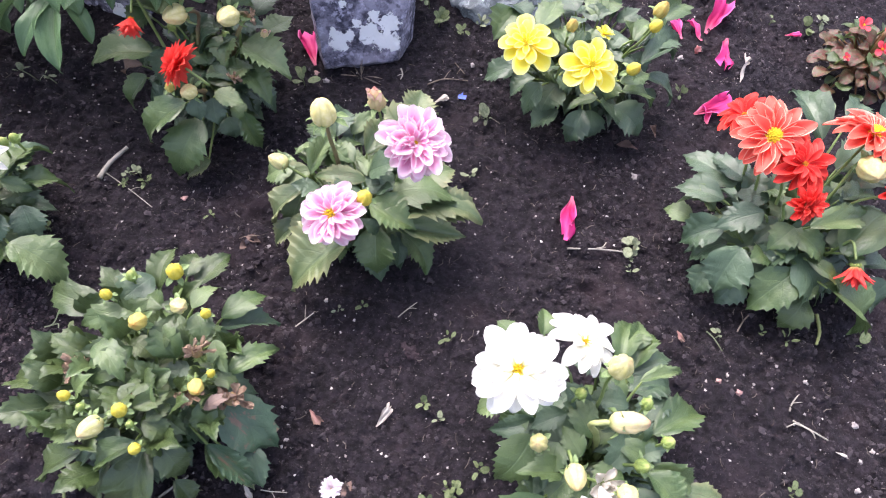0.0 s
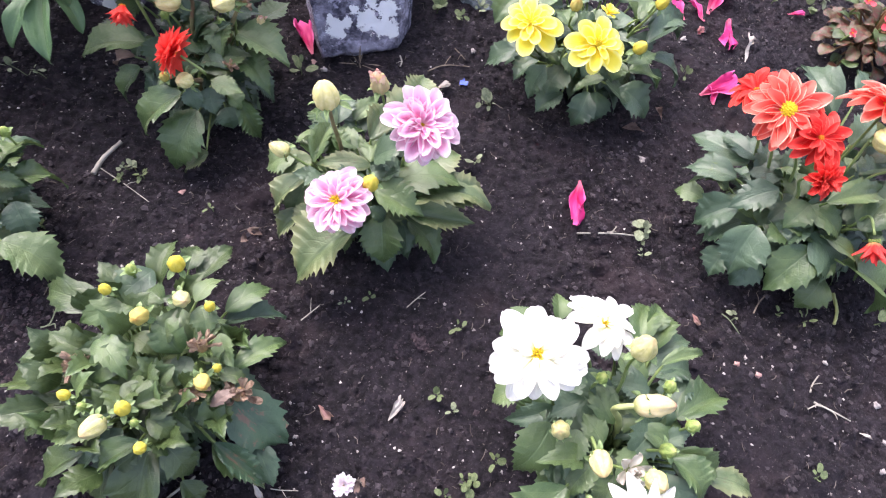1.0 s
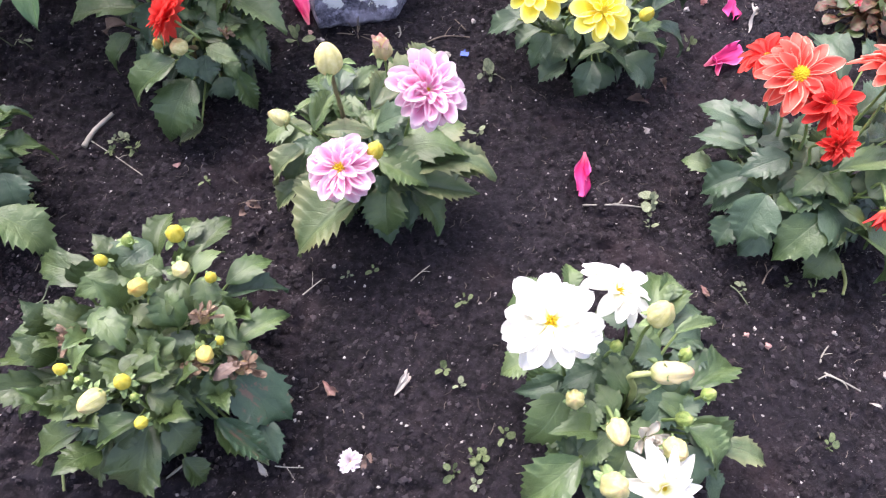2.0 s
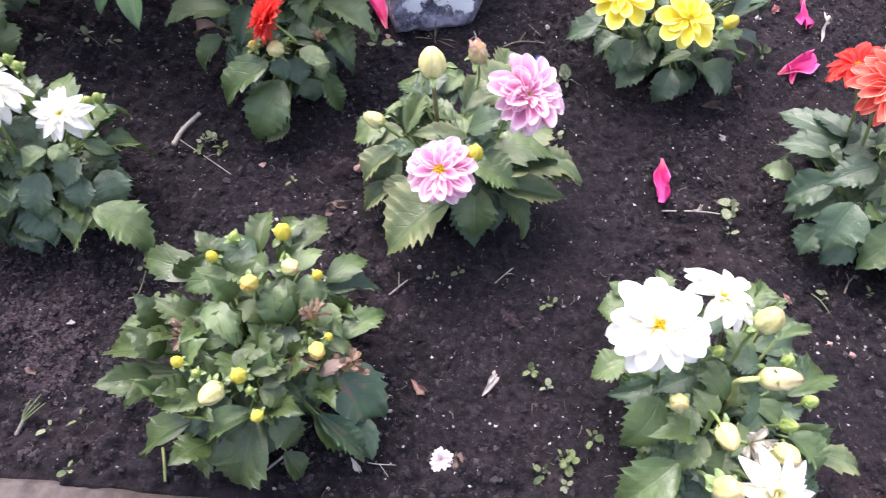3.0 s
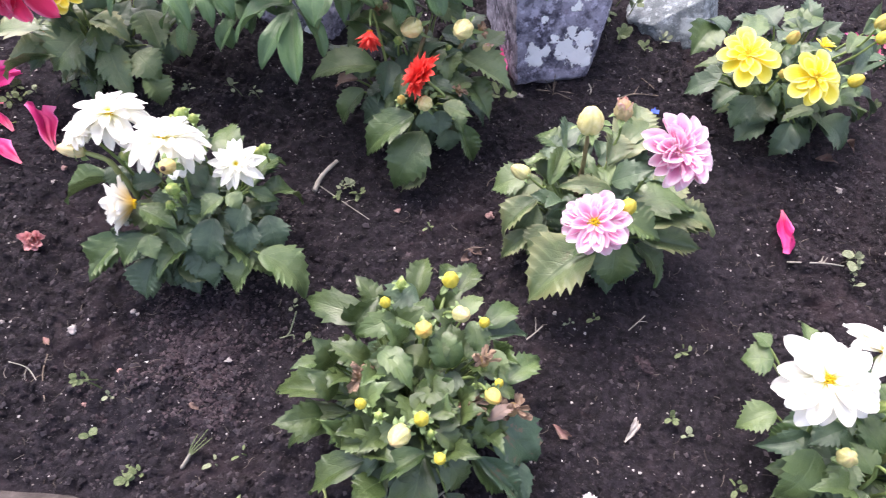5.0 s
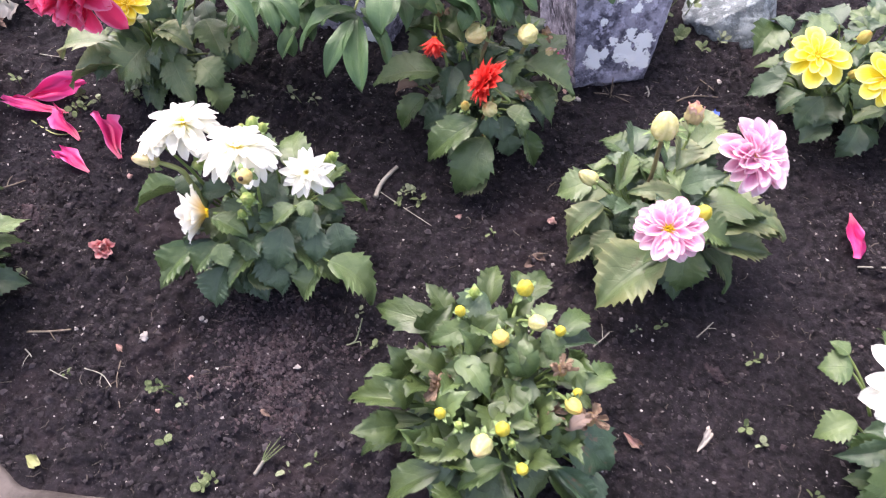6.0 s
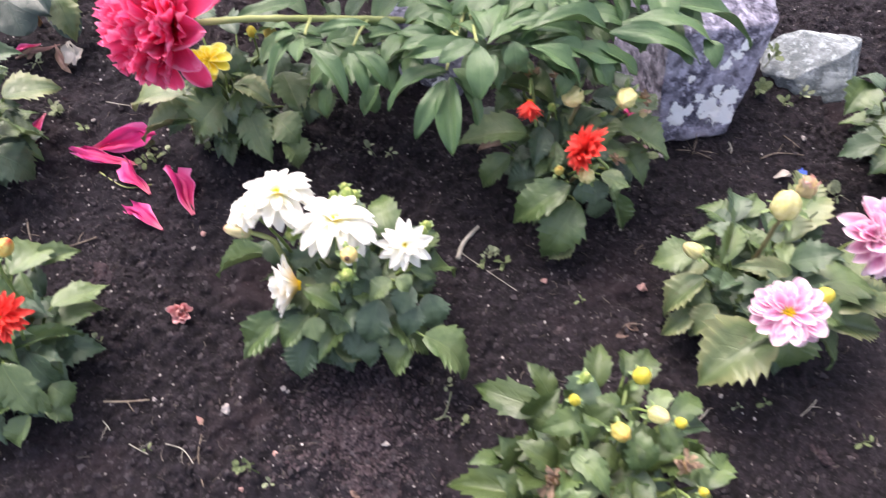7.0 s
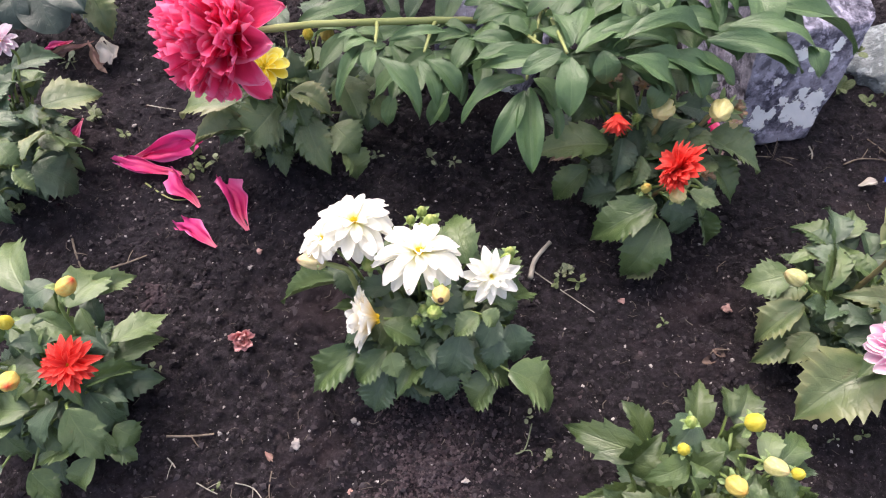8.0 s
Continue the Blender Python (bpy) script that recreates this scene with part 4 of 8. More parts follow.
flower(p, 'pink', (-0.049, 0.643, 0.22), 0.0433, (0.3, -0.35, 0.85))
flower(p, 'pink2', (-0.14, 0.557, 0.176), 0.0411, (-0.2, -0.35, 0.9))
bud(p, 'v', (-0.161, 0.654, 0.244), 0.0174, (-0.15, 0.1, 1.0))
bud(p, 'c', (-0.227, 0.647, 0.14), 0.0118, (-0.9, 0.15, 0.35))
bud(p, 'r', (-0.107, 0.718, 0.2), 0.0125, (-0.2, 0.1, 1.0))
bud(p, 'y', (-0.103, 0.577, 0.188), 0.0113, (0.2, -0.1, 0.9))

p = plant(0.209, 0.328, 'dahlia plant with white yellow-eyed blooms and cream buds', spread=0.95)
leaf(p, 'g', (0.101, 0.445, 0.090), (0.067, 0.448, 0.075), 1.25, 'toothed')
leaf(p, 'l', (0.102, 0.385, 0.075), (0.063, 0.369, 0.045), 0.73, 'toothed')
leaf(p, 'g', (0.124, 0.363, 0.085), (0.094, 0.343, 0.055), 0.79, 'toothed')
leaf(p, 'g', (0.125, 0.334, 0.105), (0.089, 0.286, 0.060), 0.72, 'toothed')
leaf(p, 'g', (0.143, 0.269, 0.095), (0.088, 0.228, 0.030), 0.59, 'toothed')
leaf(p, 'g', (0.152, 0.327, 0.115), (0.146, 0.287, 0.100), 0.82, 'toothed')
leaf(p, 'g', (0.173, 0.294, 0.105), (0.145, 0.260, 0.080), 0.73, 'toothed')
leaf(p, 'o', (0.191, 0.282, 0.110), (0.176, 0.246, 0.090), 0.82, 'toothed')
leaf(p, 'g', (0.265, 0.347, 0.115), (0.348, 0.392, 0.075), 0.41, 'toothed')
leaf(p, 'l', (0.259, 0.311, 0.115), (0.328, 0.299, 0.080), 0.45, 'toothed')
leaf(p, 'g', (0.252, 0.301, 0.125), (0.292, 0.263, 0.100), 0.70, 'toothed')
leaf(p, 'y', (0.302, 0.294, 0.085), (0.373, 0.281, 0.050), 0.37, 'toothed')
leaf(p, 'g', (0.240, 0.445, 0.125), (0.255, 0.486, 0.120), 0.70, 'toothed')
leaf(p, 'd', (0.234, 0.382, 0.120), (0.186, 0.382, 0.105), 0.76, 'toothed')
leaf(p, 'd', (0.285, 0.405, 0.105), (0.247, 0.356, 0.100), 0.63, 'toothed')
leaf(p, 'g', (0.227, 0.345, 0.110), (0.191, 0.359, 0.095), 0.86, 'toothed')
leaf(p, 'd', (0.202, 0.240, 0.080), (0.187, 0.231, 0.040), 0.86, 'toothed')
leaf(p, 'g', (0.223, 0.252, 0.090), (0.233, 0.222, 0.050), 0.72, 'toothed')
leaf(p, 'd', (0.293, 0.266, 0.070), (0.319, 0.241, 0.040), 0.76, 'toothed')
leaf(p, 'g', (0.227, 0.427, 0.125), (0.247, 0.489, 0.110), 0.54, 'toothed')
leaf(p, 'g', (0.244, 0.423, 0.120), (0.277, 0.481, 0.100), 0.48, 'toothed')
leaf(p, 'd', (0.240, 0.420, 0.110), (0.305, 0.452, 0.085), 0.40, 'toothed')
leaf(p, 'l', (0.238, 0.396, 0.155), (0.299, 0.421, 0.130), 0.26, 'toothed')
leaf(p, 'd', (0.240, 0.400, 0.105), (0.307, 0.414, 0.080), 0.57, 'toothed')
leaf(p, 'd', (0.233, 0.373, 0.125), (0.194, 0.383, 0.115), 0.74, 'toothed')
leaf(p, 'g', (0.189, 0.376, 0.125), (0.174, 0.341, 0.110), 0.80, 'toothed')
leaf(p, 'd', (0.165, 0.363, 0.105), (0.123, 0.343, 0.090), 0.58, 'toothed')
leaf(p, 'd', (0.135, 0.356, 0.085), (0.076, 0.344, 0.060), 0.44, 'toothed')
leaf(p, 'g', (0.136, 0.459, 0.105), (0.137, 0.498, 0.100), 0.69, 'toothed')
leaf(p, 'g', (0.097, 0.460, 0.095), (0.079, 0.477, 0.090), 1.14, 'toothed')
leaf(p, 'd', (0.251, 0.354, 0.110), (0.198, 0.323, 0.095), 0.65, 'toothed')
leaf(p, 'd', (0.201, 0.427, 0.120), (0.169, 0.426, 0.110), 1.02, 'toothed')
flower(p, 'white', (0.089, 0.379, 0.207), 0.0528, (-0.15, -0.3, 0.95))
flower(p, 'white2', (0.161, 0.420, 0.200), 0.0450, (0.30, 0.28, 0.9))
flower(p, 'white4', (0.190, 0.231, 0.195), 0.0410, (0.15, -0.5, 0.8))
bud(p, 'c', (0.193, 0.387, 0.227), 0.0145, (0.05, 0.1, 1.0))
bud(p, 'p', (0.205, 0.335, 0.207), 0.0133, (0.95, 0.05, 0.1))
bud(p, 'c', (0.121, 0.314, 0.164), 0.0112, (-0.3, -0.2, 0.9))
bud(p, 'c', (0.154, 0.279, 0.19), 0.0125, (0.0, -0.75, 0.45))
bud(p, 'n', (0.239, 0.367, 0.17), 0.0078, (0.0, 0.2, 1.0))
bud(p, 'n', (0.166, 0.371, 0.17), 0.0075, (0.0, 0.0, 1.0))
bud(p, 'n', (0.268, 0.332, 0.15), 0.0081, (0.3, 0.0, 1.0))
bud(p, 'n', (0.234, 0.302, 0.16), 0.009, (0.3, -0.2, 0.9))
bud(p, 'c', (0.204, 0.264, 0.2), 0.0120, (0.1, -0.5, 0.75))
bud(p, 'c', (0.144, 0.228, 0.2), 0.0148, (-0.05, -0.2, 1.0))
flower(p, 'spent', (0.187, 0.278, 0.17), 0.0234, (0.2, -0.3, 0.8))

p = plant(0.506, 0.678, 'dahlia plant with coral and red blooms, dark leaves', spread=1.08)
leaf(p, 'd', (0.414, 0.722, 0.100), (0.354, 0.791, 0.070), 0.64, 'coarse')
leaf(p, 'd', (0.429, 0.727, 0.105), (0.387, 0.779, 0.090), 0.74, 'coarse')
leaf(p, 'd', (0.385, 0.686, 0.115), (0.324, 0.716, 0.085), 0.53, 'coarse')
leaf(p, 'l', (0.392, 0.693, 0.105), (0.334, 0.699, 0.080), 0.45, 'coarse')
leaf(p, 'l', (0.355, 0.692, 0.110), (0.383, 0.680, 0.090), 0.73, 'coarse')
leaf(p, 'l', (0.361, 0.678, 0.065), (0.325, 0.701, 0.050), 0.78, 'coarse')
leaf(p, 'd', (0.390, 0.650, 0.105), (0.342, 0.642, 0.055), 0.70, 'coarse')
leaf(p, 'd', (0.399, 0.635, 0.085), (0.356, 0.621, 0.040), 0.62, 'coarse')
leaf(p, 'd', (0.404, 0.614, 0.110), (0.384, 0.568, 0.055), 0.88, 'coarse')
leaf(p, 'd', (0.390, 0.607, 0.060), (0.370, 0.576, 0.025), 0.86, 'coarse')
leaf(p, 'd', (0.426, 0.595, 0.060), (0.402, 0.568, 0.020), 0.95, 'coarse')
leaf(p, 'd', (0.426, 0.655, 0.140), (0.369, 0.639, 0.110), 0.65, 'coarse')
leaf(p, 'g', (0.472, 0.643, 0.130), (0.439, 0.615, 0.110), 0.87, 'coarse')
leaf(p, 'd', (0.475, 0.664, 0.110), (0.430, 0.630, 0.090), 0.67, 'coarse')
leaf(p, 'd', (0.480, 0.623, 0.110), (0.444, 0.597, 0.085), 0.64, 'coarse')
leaf(p, 'g', (0.468, 0.638, 0.130), (0.517, 0.602, 0.105), 0.68, 'coarse')
leaf(p, 'l', (0.476, 0.630, 0.155), (0.577, 0.673, 0.130), 0.33, 'coarse')
leaf(p, 'g', (0.536, 0.611, 0.125), (0.628, 0.697, 0.110), 0.54, 'coarse')
leaf(p, 'g', (0.484, 0.594, 0.100), (0.437, 0.554, 0.040), 0.70, 'coarse')
leaf(p, 'd', (0.482, 0.614, 0.105), (0.523, 0.572, 0.055), 0.91, 'coarse')
leaf(p, 'o', (0.491, 0.605, 0.115), (0.546, 0.561, 0.080), 0.32, 'coarse')
leaf(p, 'g', (0.521, 0.574, 0.100), (0.599, 0.539, 0.030), 0.72, 'coarse')
leaf(p, 'o', (0.518, 0.575, 0.055), (0.493, 0.542, 0.015), 0.92, 'coarse')
leaf(p, 'd', (0.585, 0.604, 0.065), (0.635, 0.578, 0.030), 0.81, 'coarse')
leaf(p, 'd', (0.596, 0.625, 0.080), (0.654, 0.631, 0.060), 0.62, 'coarse')
leaf(p, 'd', (0.546, 0.808, 0.120), (0.523, 0.918, 0.105), 0.43, 'coarse')
leaf(p, 'l', (0.577, 0.864, 0.110), (0.554, 0.895, 0.100), 0.93, 'coarse')
leaf(p, 'd', (0.601, 0.858, 0.110), (0.641, 0.912, 0.100), 0.61, 'coarse')
leaf(p, 'd', (0.509, 0.706, 0.135), (0.556, 0.686, 0.115), 0.64, 'coarse')
leaf(p, 'd', (0.452, 0.695, 0.115), (0.411, 0.707, 0.100), 0.87, 'coarse')
leaf(p, 'g', (0.481, 0.698, 0.120), (0.460, 0.658, 0.105), 0.85, 'coarse')
leaf(p, 'd', (0.554, 0.672, 0.100), (0.573, 0.622, 0.080), 0.98, 'coarse')
leaf(p, 'd', (0.443, 0.619, 0.070), (0.450, 0.589, 0.040), 1.25, 'coarse')
leaf(p, 'd', (0.655, 0.861, 0.110), (0.691, 0.908, 0.100), 0.69, 'coarse')
leaf(p, 'd', (0.550, 0.749, 0.130), (0.609, 0.804, 0.120), 0.61, 'toothed')
leaf(p, 'o', (0.561, 0.721, 0.130), (0.627, 0.766, 0.120), 0.61, 'toothed')
leaf(p, 'g', (0.540, 0.692, 0.140), (0.606, 0.718, 0.120), 0.56, 'toothed')
leaf(p, 'd', (0.521, 0.742, 0.120), (0.504, 0.705, 0.110), 1.04, 'toothed')
leaf(p, 'o', (0.501, 0.719, 0.120), (0.479, 0.695, 0.100), 1.23, 'toothed')
leaf(p, 'd', (0.580, 0.665, 0.120), (0.628, 0.655, 0.100), 0.84, 'toothed')
leaf(p, 'o', (0.529, 0.695, 0.120), (0.513, 0.662, 0.110), 1.04, 'toothed')
flower(p, 'orange', (0.405, 0.719, 0.22), 0.0540, (-0.15, -0.4, 0.9))
flower(p, 'red', (0.443, 0.684, 0.215), 0.0429, (0.05, -0.4, 0.9))
flower(p, 'redhalf', (0.445, 0.634, 0.2), 0.0265, (0.1, -0.6, 0.75))
flower(p, 'red', (0.384, 0.765, 0.2), 0.0442, (-0.55, 0.25, 0.75))
flower(p, 'orange', (0.544, 0.742, 0.22), 0.059, (0.2, 0.3, 0.9))
flower(p, 'redhang', (0.544, 0.594, 0.134), 0.0353, (0.1, -0.75, -0.45))
bud(p, 'c', (0.532, 0.688, 0.215), 0.019, (-0.15, -0.75, 0.4))
flower(p, 'redhalf', (0.56, 0.663, 0.2), 0.0285, (0.5, -0.3, 0.8))

p = plant(0.208, 0.98, 'dahlia plant with bright yellow blooms and dark green leaves', spread=1.06)
leaf(p, 'd', (0.082, 0.907, 0.090), (0.039, 0.906, 0.050), 0.65, 'coarse')
leaf(p, 'g', (0.085, 1.021, 0.100), (0.050, 0.972, 0.075), 0.90, 'coarse')
leaf(p, 'd', (0.090, 0.924, 0.090), (0.058, 0.922, 0.075), 0.84, 'coarse')
leaf(p, 'd', (0.121, 0.903, 0.075), (0.084, 0.878, 0.050), 0.78, 'coarse')
leaf(p, 'd', (0.125, 0.865, 0.105), (0.107, 0.842, 0.055), 0.78, 'coarse')
leaf(p, 'd', (0.155, 0.881, 0.090), (0.134, 0.847, 0.060), 1.17, 'coarse')
leaf(p, 'd', (0.163, 0.860, 0.055), (0.123, 0.837, 0.030), 0.93, 'coarse')
leaf(p, 'd', (0.147, 0.893, 0.105), (0.175, 0.872, 0.080), 0.97, 'coarse')
leaf(p, 'g', (0.211, 0.848, 0.110), (0.169, 0.835, 0.090), 0.62, 'coarse')
leaf(p, 'd', (0.201, 0.858, 0.065), (0.182, 0.823, 0.020), 0.74, 'coarse')
leaf(p, 'd', (0.217, 0.868, 0.055), (0.214, 0.834, 0.020), 1.01, 'coarse')
leaf(p, 'd', (0.224, 0.866, 0.080), (0.269, 0.856, 0.050), 1.08, 'coarse')
leaf(p, 'd', (0.249, 0.871, 0.065), (0.306, 0.852, 0.025), 0.84, 'coarse')
leaf(p, 'g', (0.231, 0.871, 0.125), (0.225, 0.848, 0.105), 1.11, 'coarse')
leaf(p, 'l', (0.240, 0.862, 0.130), (0.296, 0.909, 0.110), 0.38, 'coarse')
leaf(p, 'g', (0.252, 0.869, 0.105), (0.313, 0.880, 0.075), 0.63, 'coarse')
leaf(p, 'd', (0.280, 0.918, 0.115), (0.351, 0.977, 0.085), 0.41, 'coarse')
leaf(p, 'd', (0.298, 0.925, 0.085), (0.360, 0.918, 0.035), 0.55, 'coarse')
leaf(p, 'd', (0.296, 0.906, 0.075), (0.318, 0.897, 0.040), 0.72, 'coarse')
leaf(p, 'd', (0.285, 0.958, 0.115), (0.363, 1.012, 0.085), 0.41, 'coarse')
leaf(p, 'g', (0.303, 0.996, 0.135), (0.366, 1.078, 0.110), 0.43, 'coarse')
leaf(p, 'l', (0.259, 0.937, 0.145), (0.296, 0.997, 0.125), 0.42, 'coarse')
leaf(p, 'g', (0.160, 0.928, 0.125), (0.143, 0.977, 0.115), 0.67, 'coarse')
leaf(p, 'd', (0.179, 0.921, 0.120), (0.166, 0.971, 0.110), 0.68, 'coarse')
leaf(p, 'l', (0.117, 0.952, 0.135), (0.147, 1.036, 0.120), 0.47, 'coarse')
leaf(p, 'd', (0.102, 1.009, 0.100), (0.074, 1.047, 0.090), 0.99, 'coarse')
leaf(p, 'g', (0.214, 1.006, 0.120), (0.242, 1.067, 0.110), 0.64, 'coarse')
leaf(p, 'd', (0.249, 0.974, 0.120), (0.229, 0.945, 0.110), 1.25, 'coarse')
leaf(p, 'd', (0.179, 1.024, 0.110), (0.163, 1.072, 0.100), 0.93, 'coarse')
leaf(p, 'd', (0.202, 0.912, 0.090), (0.186, 0.871, 0.080), 1.15, 'coarse')
leaf(p, 'd', (0.129, 0.960, 0.090), (0.104, 0.929, 0.080), 1.25, 'coarse')
leaf(p, 'd', (0.264, 0.948, 0.100), (0.297, 0.923, 0.080), 1.15, 'coarse')
flower(p, 'yellow', (0.091, 0.884, 0.166), 0.0448, (-0.25, -0.3, 0.9))
flower(p, 'yellow', (0.187, 0.859, 0.162), 0.0437, (0.1, -0.5, 0.85))
flower(p, 'yellowhalf', (0.203, 0.914, 0.17), 0.0172, (0.3, 0.2, 0.9))
bud(p, 'o', (0.155, 0.915, 0.18), 0.0098, (0.0, -0.2, 1.0))
bud(p, 'o', (0.148, 0.872, 0.15), 0.0071, (0.0, -0.2, 1.0))
bud(p, 'y', (0.253, 0.87, 0.154), 0.0108, (0.3, -0.3, 0.9))
bud(p, 'y', (0.271, 0.909, 0.203), 0.0099, (0.3, -0.2, 0.9))
bud(p, 'o', (0.282, 0.946, 0.2), 0.012, (0.2, 0.0, 1.0))

p = plant(-0.384, 0.851, 'dahlia plant with scarlet blooms and pale round buds', spread=0.86)
leaf(p, 'l', (-0.445, 0.814, 0.130), (-0.543, 0.803, 0.110), 0.56, 'toothed')
leaf(p, 'g', (-0.411, 0.850, 0.150), (-0.503, 0.888, 0.140), 0.53, 'toothed')
leaf(p, 'd', (-0.426, 0.828, 0.130), (-0.429, 0.778, 0.100), 0.65, 'toothed')
leaf(p, 'l', (-0.405, 0.796, 0.140), (-0.411, 0.762, 0.110), 0.49, 'toothed')
leaf(p, 'g', (-0.463, 0.803, 0.090), (-0.501, 0.782, 0.030), 0.58, 'toothed')
leaf(p, 'd', (-0.423, 0.810, 0.090), (-0.465, 0.805, 0.070), 0.80, 'toothed')
leaf(p, 'd', (-0.419, 0.779, 0.080), (-0.463, 0.777, 0.045), 0.76, 'toothed')
leaf(p, 'g', (-0.380, 0.739, 0.120), (-0.453, 0.714, 0.050), 0.52, 'toothed')
leaf(p, 'g', (-0.365, 0.735, 0.090), (-0.401, 0.678, 0.020), 0.65, 'toothed')
leaf(p, 'y', (-0.356, 0.702, 0.035), (-0.393, 0.680, 0.015), 0.78, 'toothed')
leaf(p, 'd', (-0.364, 0.742, 0.130), (-0.360, 0.725, 0.100), 0.82, 'toothed')
leaf(p, 'd', (-0.345, 0.753, 0.120), (-0.338, 0.729, 0.090), 0.95, 'toothed')
leaf(p, 'd', (-0.336, 0.760, 0.070), (-0.328, 0.744, 0.040), 1.16, 'toothed')
leaf(p, 'g', (-0.313, 0.759, 0.090), (-0.287, 0.738, 0.030), 0.47, 'toothed')
leaf(p, 'l', (-0.341, 0.756, 0.130), (-0.297, 0.749, 0.120), 0.66, 'toothed')
leaf(p, 'g', (-0.325, 0.760, 0.100), (-0.306, 0.747, 0.080), 0.92, 'toothed')
leaf(p, 'o', (-0.359, 0.780, 0.120), (-0.320, 0.826, 0.110), 0.73, 'toothed')
leaf(p, 'g', (-0.320, 0.826, 0.110), (-0.270, 0.774, 0.090), 0.56, 'toothed')
leaf(p, 'l', (-0.319, 0.839, 0.140), (-0.244, 0.807, 0.120), 0.78, 'toothed')
leaf(p, 'l', (-0.342, 0.850, 0.145), (-0.339, 0.802, 0.125), 0.85, 'toothed')
leaf(p, 'd', (-0.357, 0.887, 0.140), (-0.294, 0.890, 0.130), 0.71, 'toothed')
leaf(p, 'd', (-0.387, 0.901, 0.130), (-0.398, 0.849, 0.120), 0.82, 'toothed')
leaf(p, 'o', (-0.369, 0.866, 0.130), (-0.390, 0.825, 0.120), 0.96, 'toothed')
leaf(p, 'x', (-0.476, 0.824, 0.090), (-0.514, 0.826, 0.060), 0.36, 'toothed')
leaf(p, 'd', (-0.377, 0.928, 0.140), (-0.348, 0.969, 0.130), 0.82, 'toothed')
leaf(p, 'd', (-0.322, 0.919, 0.120), (-0.298, 0.969, 0.110), 0.69, 'toothed')
leaf(p, 'o', (-0.392, 0.816, 0.110), (-0.393, 0.788, 0.090), 1.25, 'toothed')
leaf(p, 'd', (-0.462, 0.850, 0.110), (-0.481, 0.827, 0.080), 1.01, 'toothed')
leaf(p, 'd', (-0.311, 0.815, 0.080), (-0.277, 0.802, 0.040), 0.74, 'toothed')
leaf(p, 'd', (-0.389, 0.745, 0.060), (-0.420, 0.727, 0.030), 1.09, 'toothed')
leaf(p, 'd', (-0.496, 0.846, 0.100), (-0.529, 0.888, 0.090), 0.80, 'toothed')
leaf(p, 'g', (-0.434, 0.894, 0.150), (-0.384, 0.937, 0.140), 0.79, 'toothed')
leaf(p, 'g', (-0.369, 0.930, 0.150), (-0.323, 0.921, 0.140), 1.03, 'toothed')
leaf(p, 'l', (-0.300, 0.875, 0.130), (-0.261, 0.919, 0.130), 0.75, 'toothed')
leaf(p, 'g', (-0.464, 0.879, 0.140), (-0.494, 0.847, 0.125), 0.94, 'toothed')
leaf(p, 'g', (-0.384, 0.840, 0.130), (-0.362, 0.885, 0.130), 0.87, 'toothed')
leaf(p, 'l', (-0.335, 0.792, 0.120), (-0.296, 0.820, 0.120), 0.85, 'toothed')
leaf(p, 'g', (-0.366, 0.810, 0.120), (-0.386, 0.850, 0.120), 0.93, 'toothed')
flower(p, 'scarlet', (-0.371, 0.749, 0.185), 0.0365, (-0.86, 0.20, 0.34))
flower(p, 'scarlethalf', (-0.45, 0.809, 0.2), 0.0270, (0.05, -0.8, -0.5))
bud(p, 'v', (-0.395, 0.823, 0.2), 0.0154, (-0.45, -0.7, 0.25))
bud(p, 'v', (-0.325, 0.831, 0.2), 0.0155, (-0.3, -0.75, 0.3))
bud(p, 'v', (-0.365, 0.732, 0.154), 0.0118, (-0.2, -0.7, 0.5))
bud(p, 'w', (-0.413, 0.877, 0.18), 0.0094, (-0.2, 0.0, 1.0))
bud(p, 'w', (-0.3, 0.845, 0.19), 0.0075, (0.5, -0.3, 0.5))
bud(p, 'n', (-0.416, 0.839, 0.16), 0.0068, (0.0, -0.3, 1.0))
bud(p, 'n', (-0.342, 0.845, 0.15), 0.006, (0.0, -0.3, 1.0))
bud(p, 'w', (-0.321, 0.785, 0.13), 0.0075, (0.2, -0.5, 0.6))
bud(p, 'o', (-0.399, 0.747, 0.14), 0.0071, (0.0, -0.2, 1.0))
bud(p, 'r', (-0.289, 0.854, 0.15), 0.0068, (0.3, 0.0, 1.0))
bud(p, 'w', (-0.454, 0.892, 0.17), 0.0103, (0.0, 0.0, 1.0))

p = plant(-0.659, 0.586, 'dahlia plant with a cluster of white blooms in soil', spread=0.88)
leaf(p, 'g', (-0.750, 0.582, 0.110), (-0.832, 0.563, 0.070), 0.30, 'toothed')
leaf(p, 'l', (-0.723, 0.507, 0.090), (-0.774, 0.463, 0.040), 0.39, 'toothed')
leaf(p, 'g', (-0.687, 0.506, 0.110), (-0.720, 0.473, 0.075), 0.55, 'toothed')
leaf(p, 'd', (-0.684, 0.494, 0.075), (-0.697, 0.451, 0.030), 0.68, 'toothed')
leaf(p, 'l', (-0.681, 0.500, 0.120), (-0.669, 0.478, 0.100), 0.90, 'toothed')
leaf(p, 'g', (-0.692, 0.525, 0.140), (-0.648, 0.514, 0.120), 0.72, 'toothed')
leaf(p, 'd', (-0.651, 0.580, 0.150), (-0.618, 0.569, 0.130), 0.80, 'toothed')
leaf(p, 'l', (-0.589, 0.542, 0.160), (-0.614, 0.519, 0.145), 0.72, 'toothed')
leaf(p, 'l', (-0.586, 0.545, 0.160), (-0.568, 0.537, 0.145), 0.98, 'toothed')
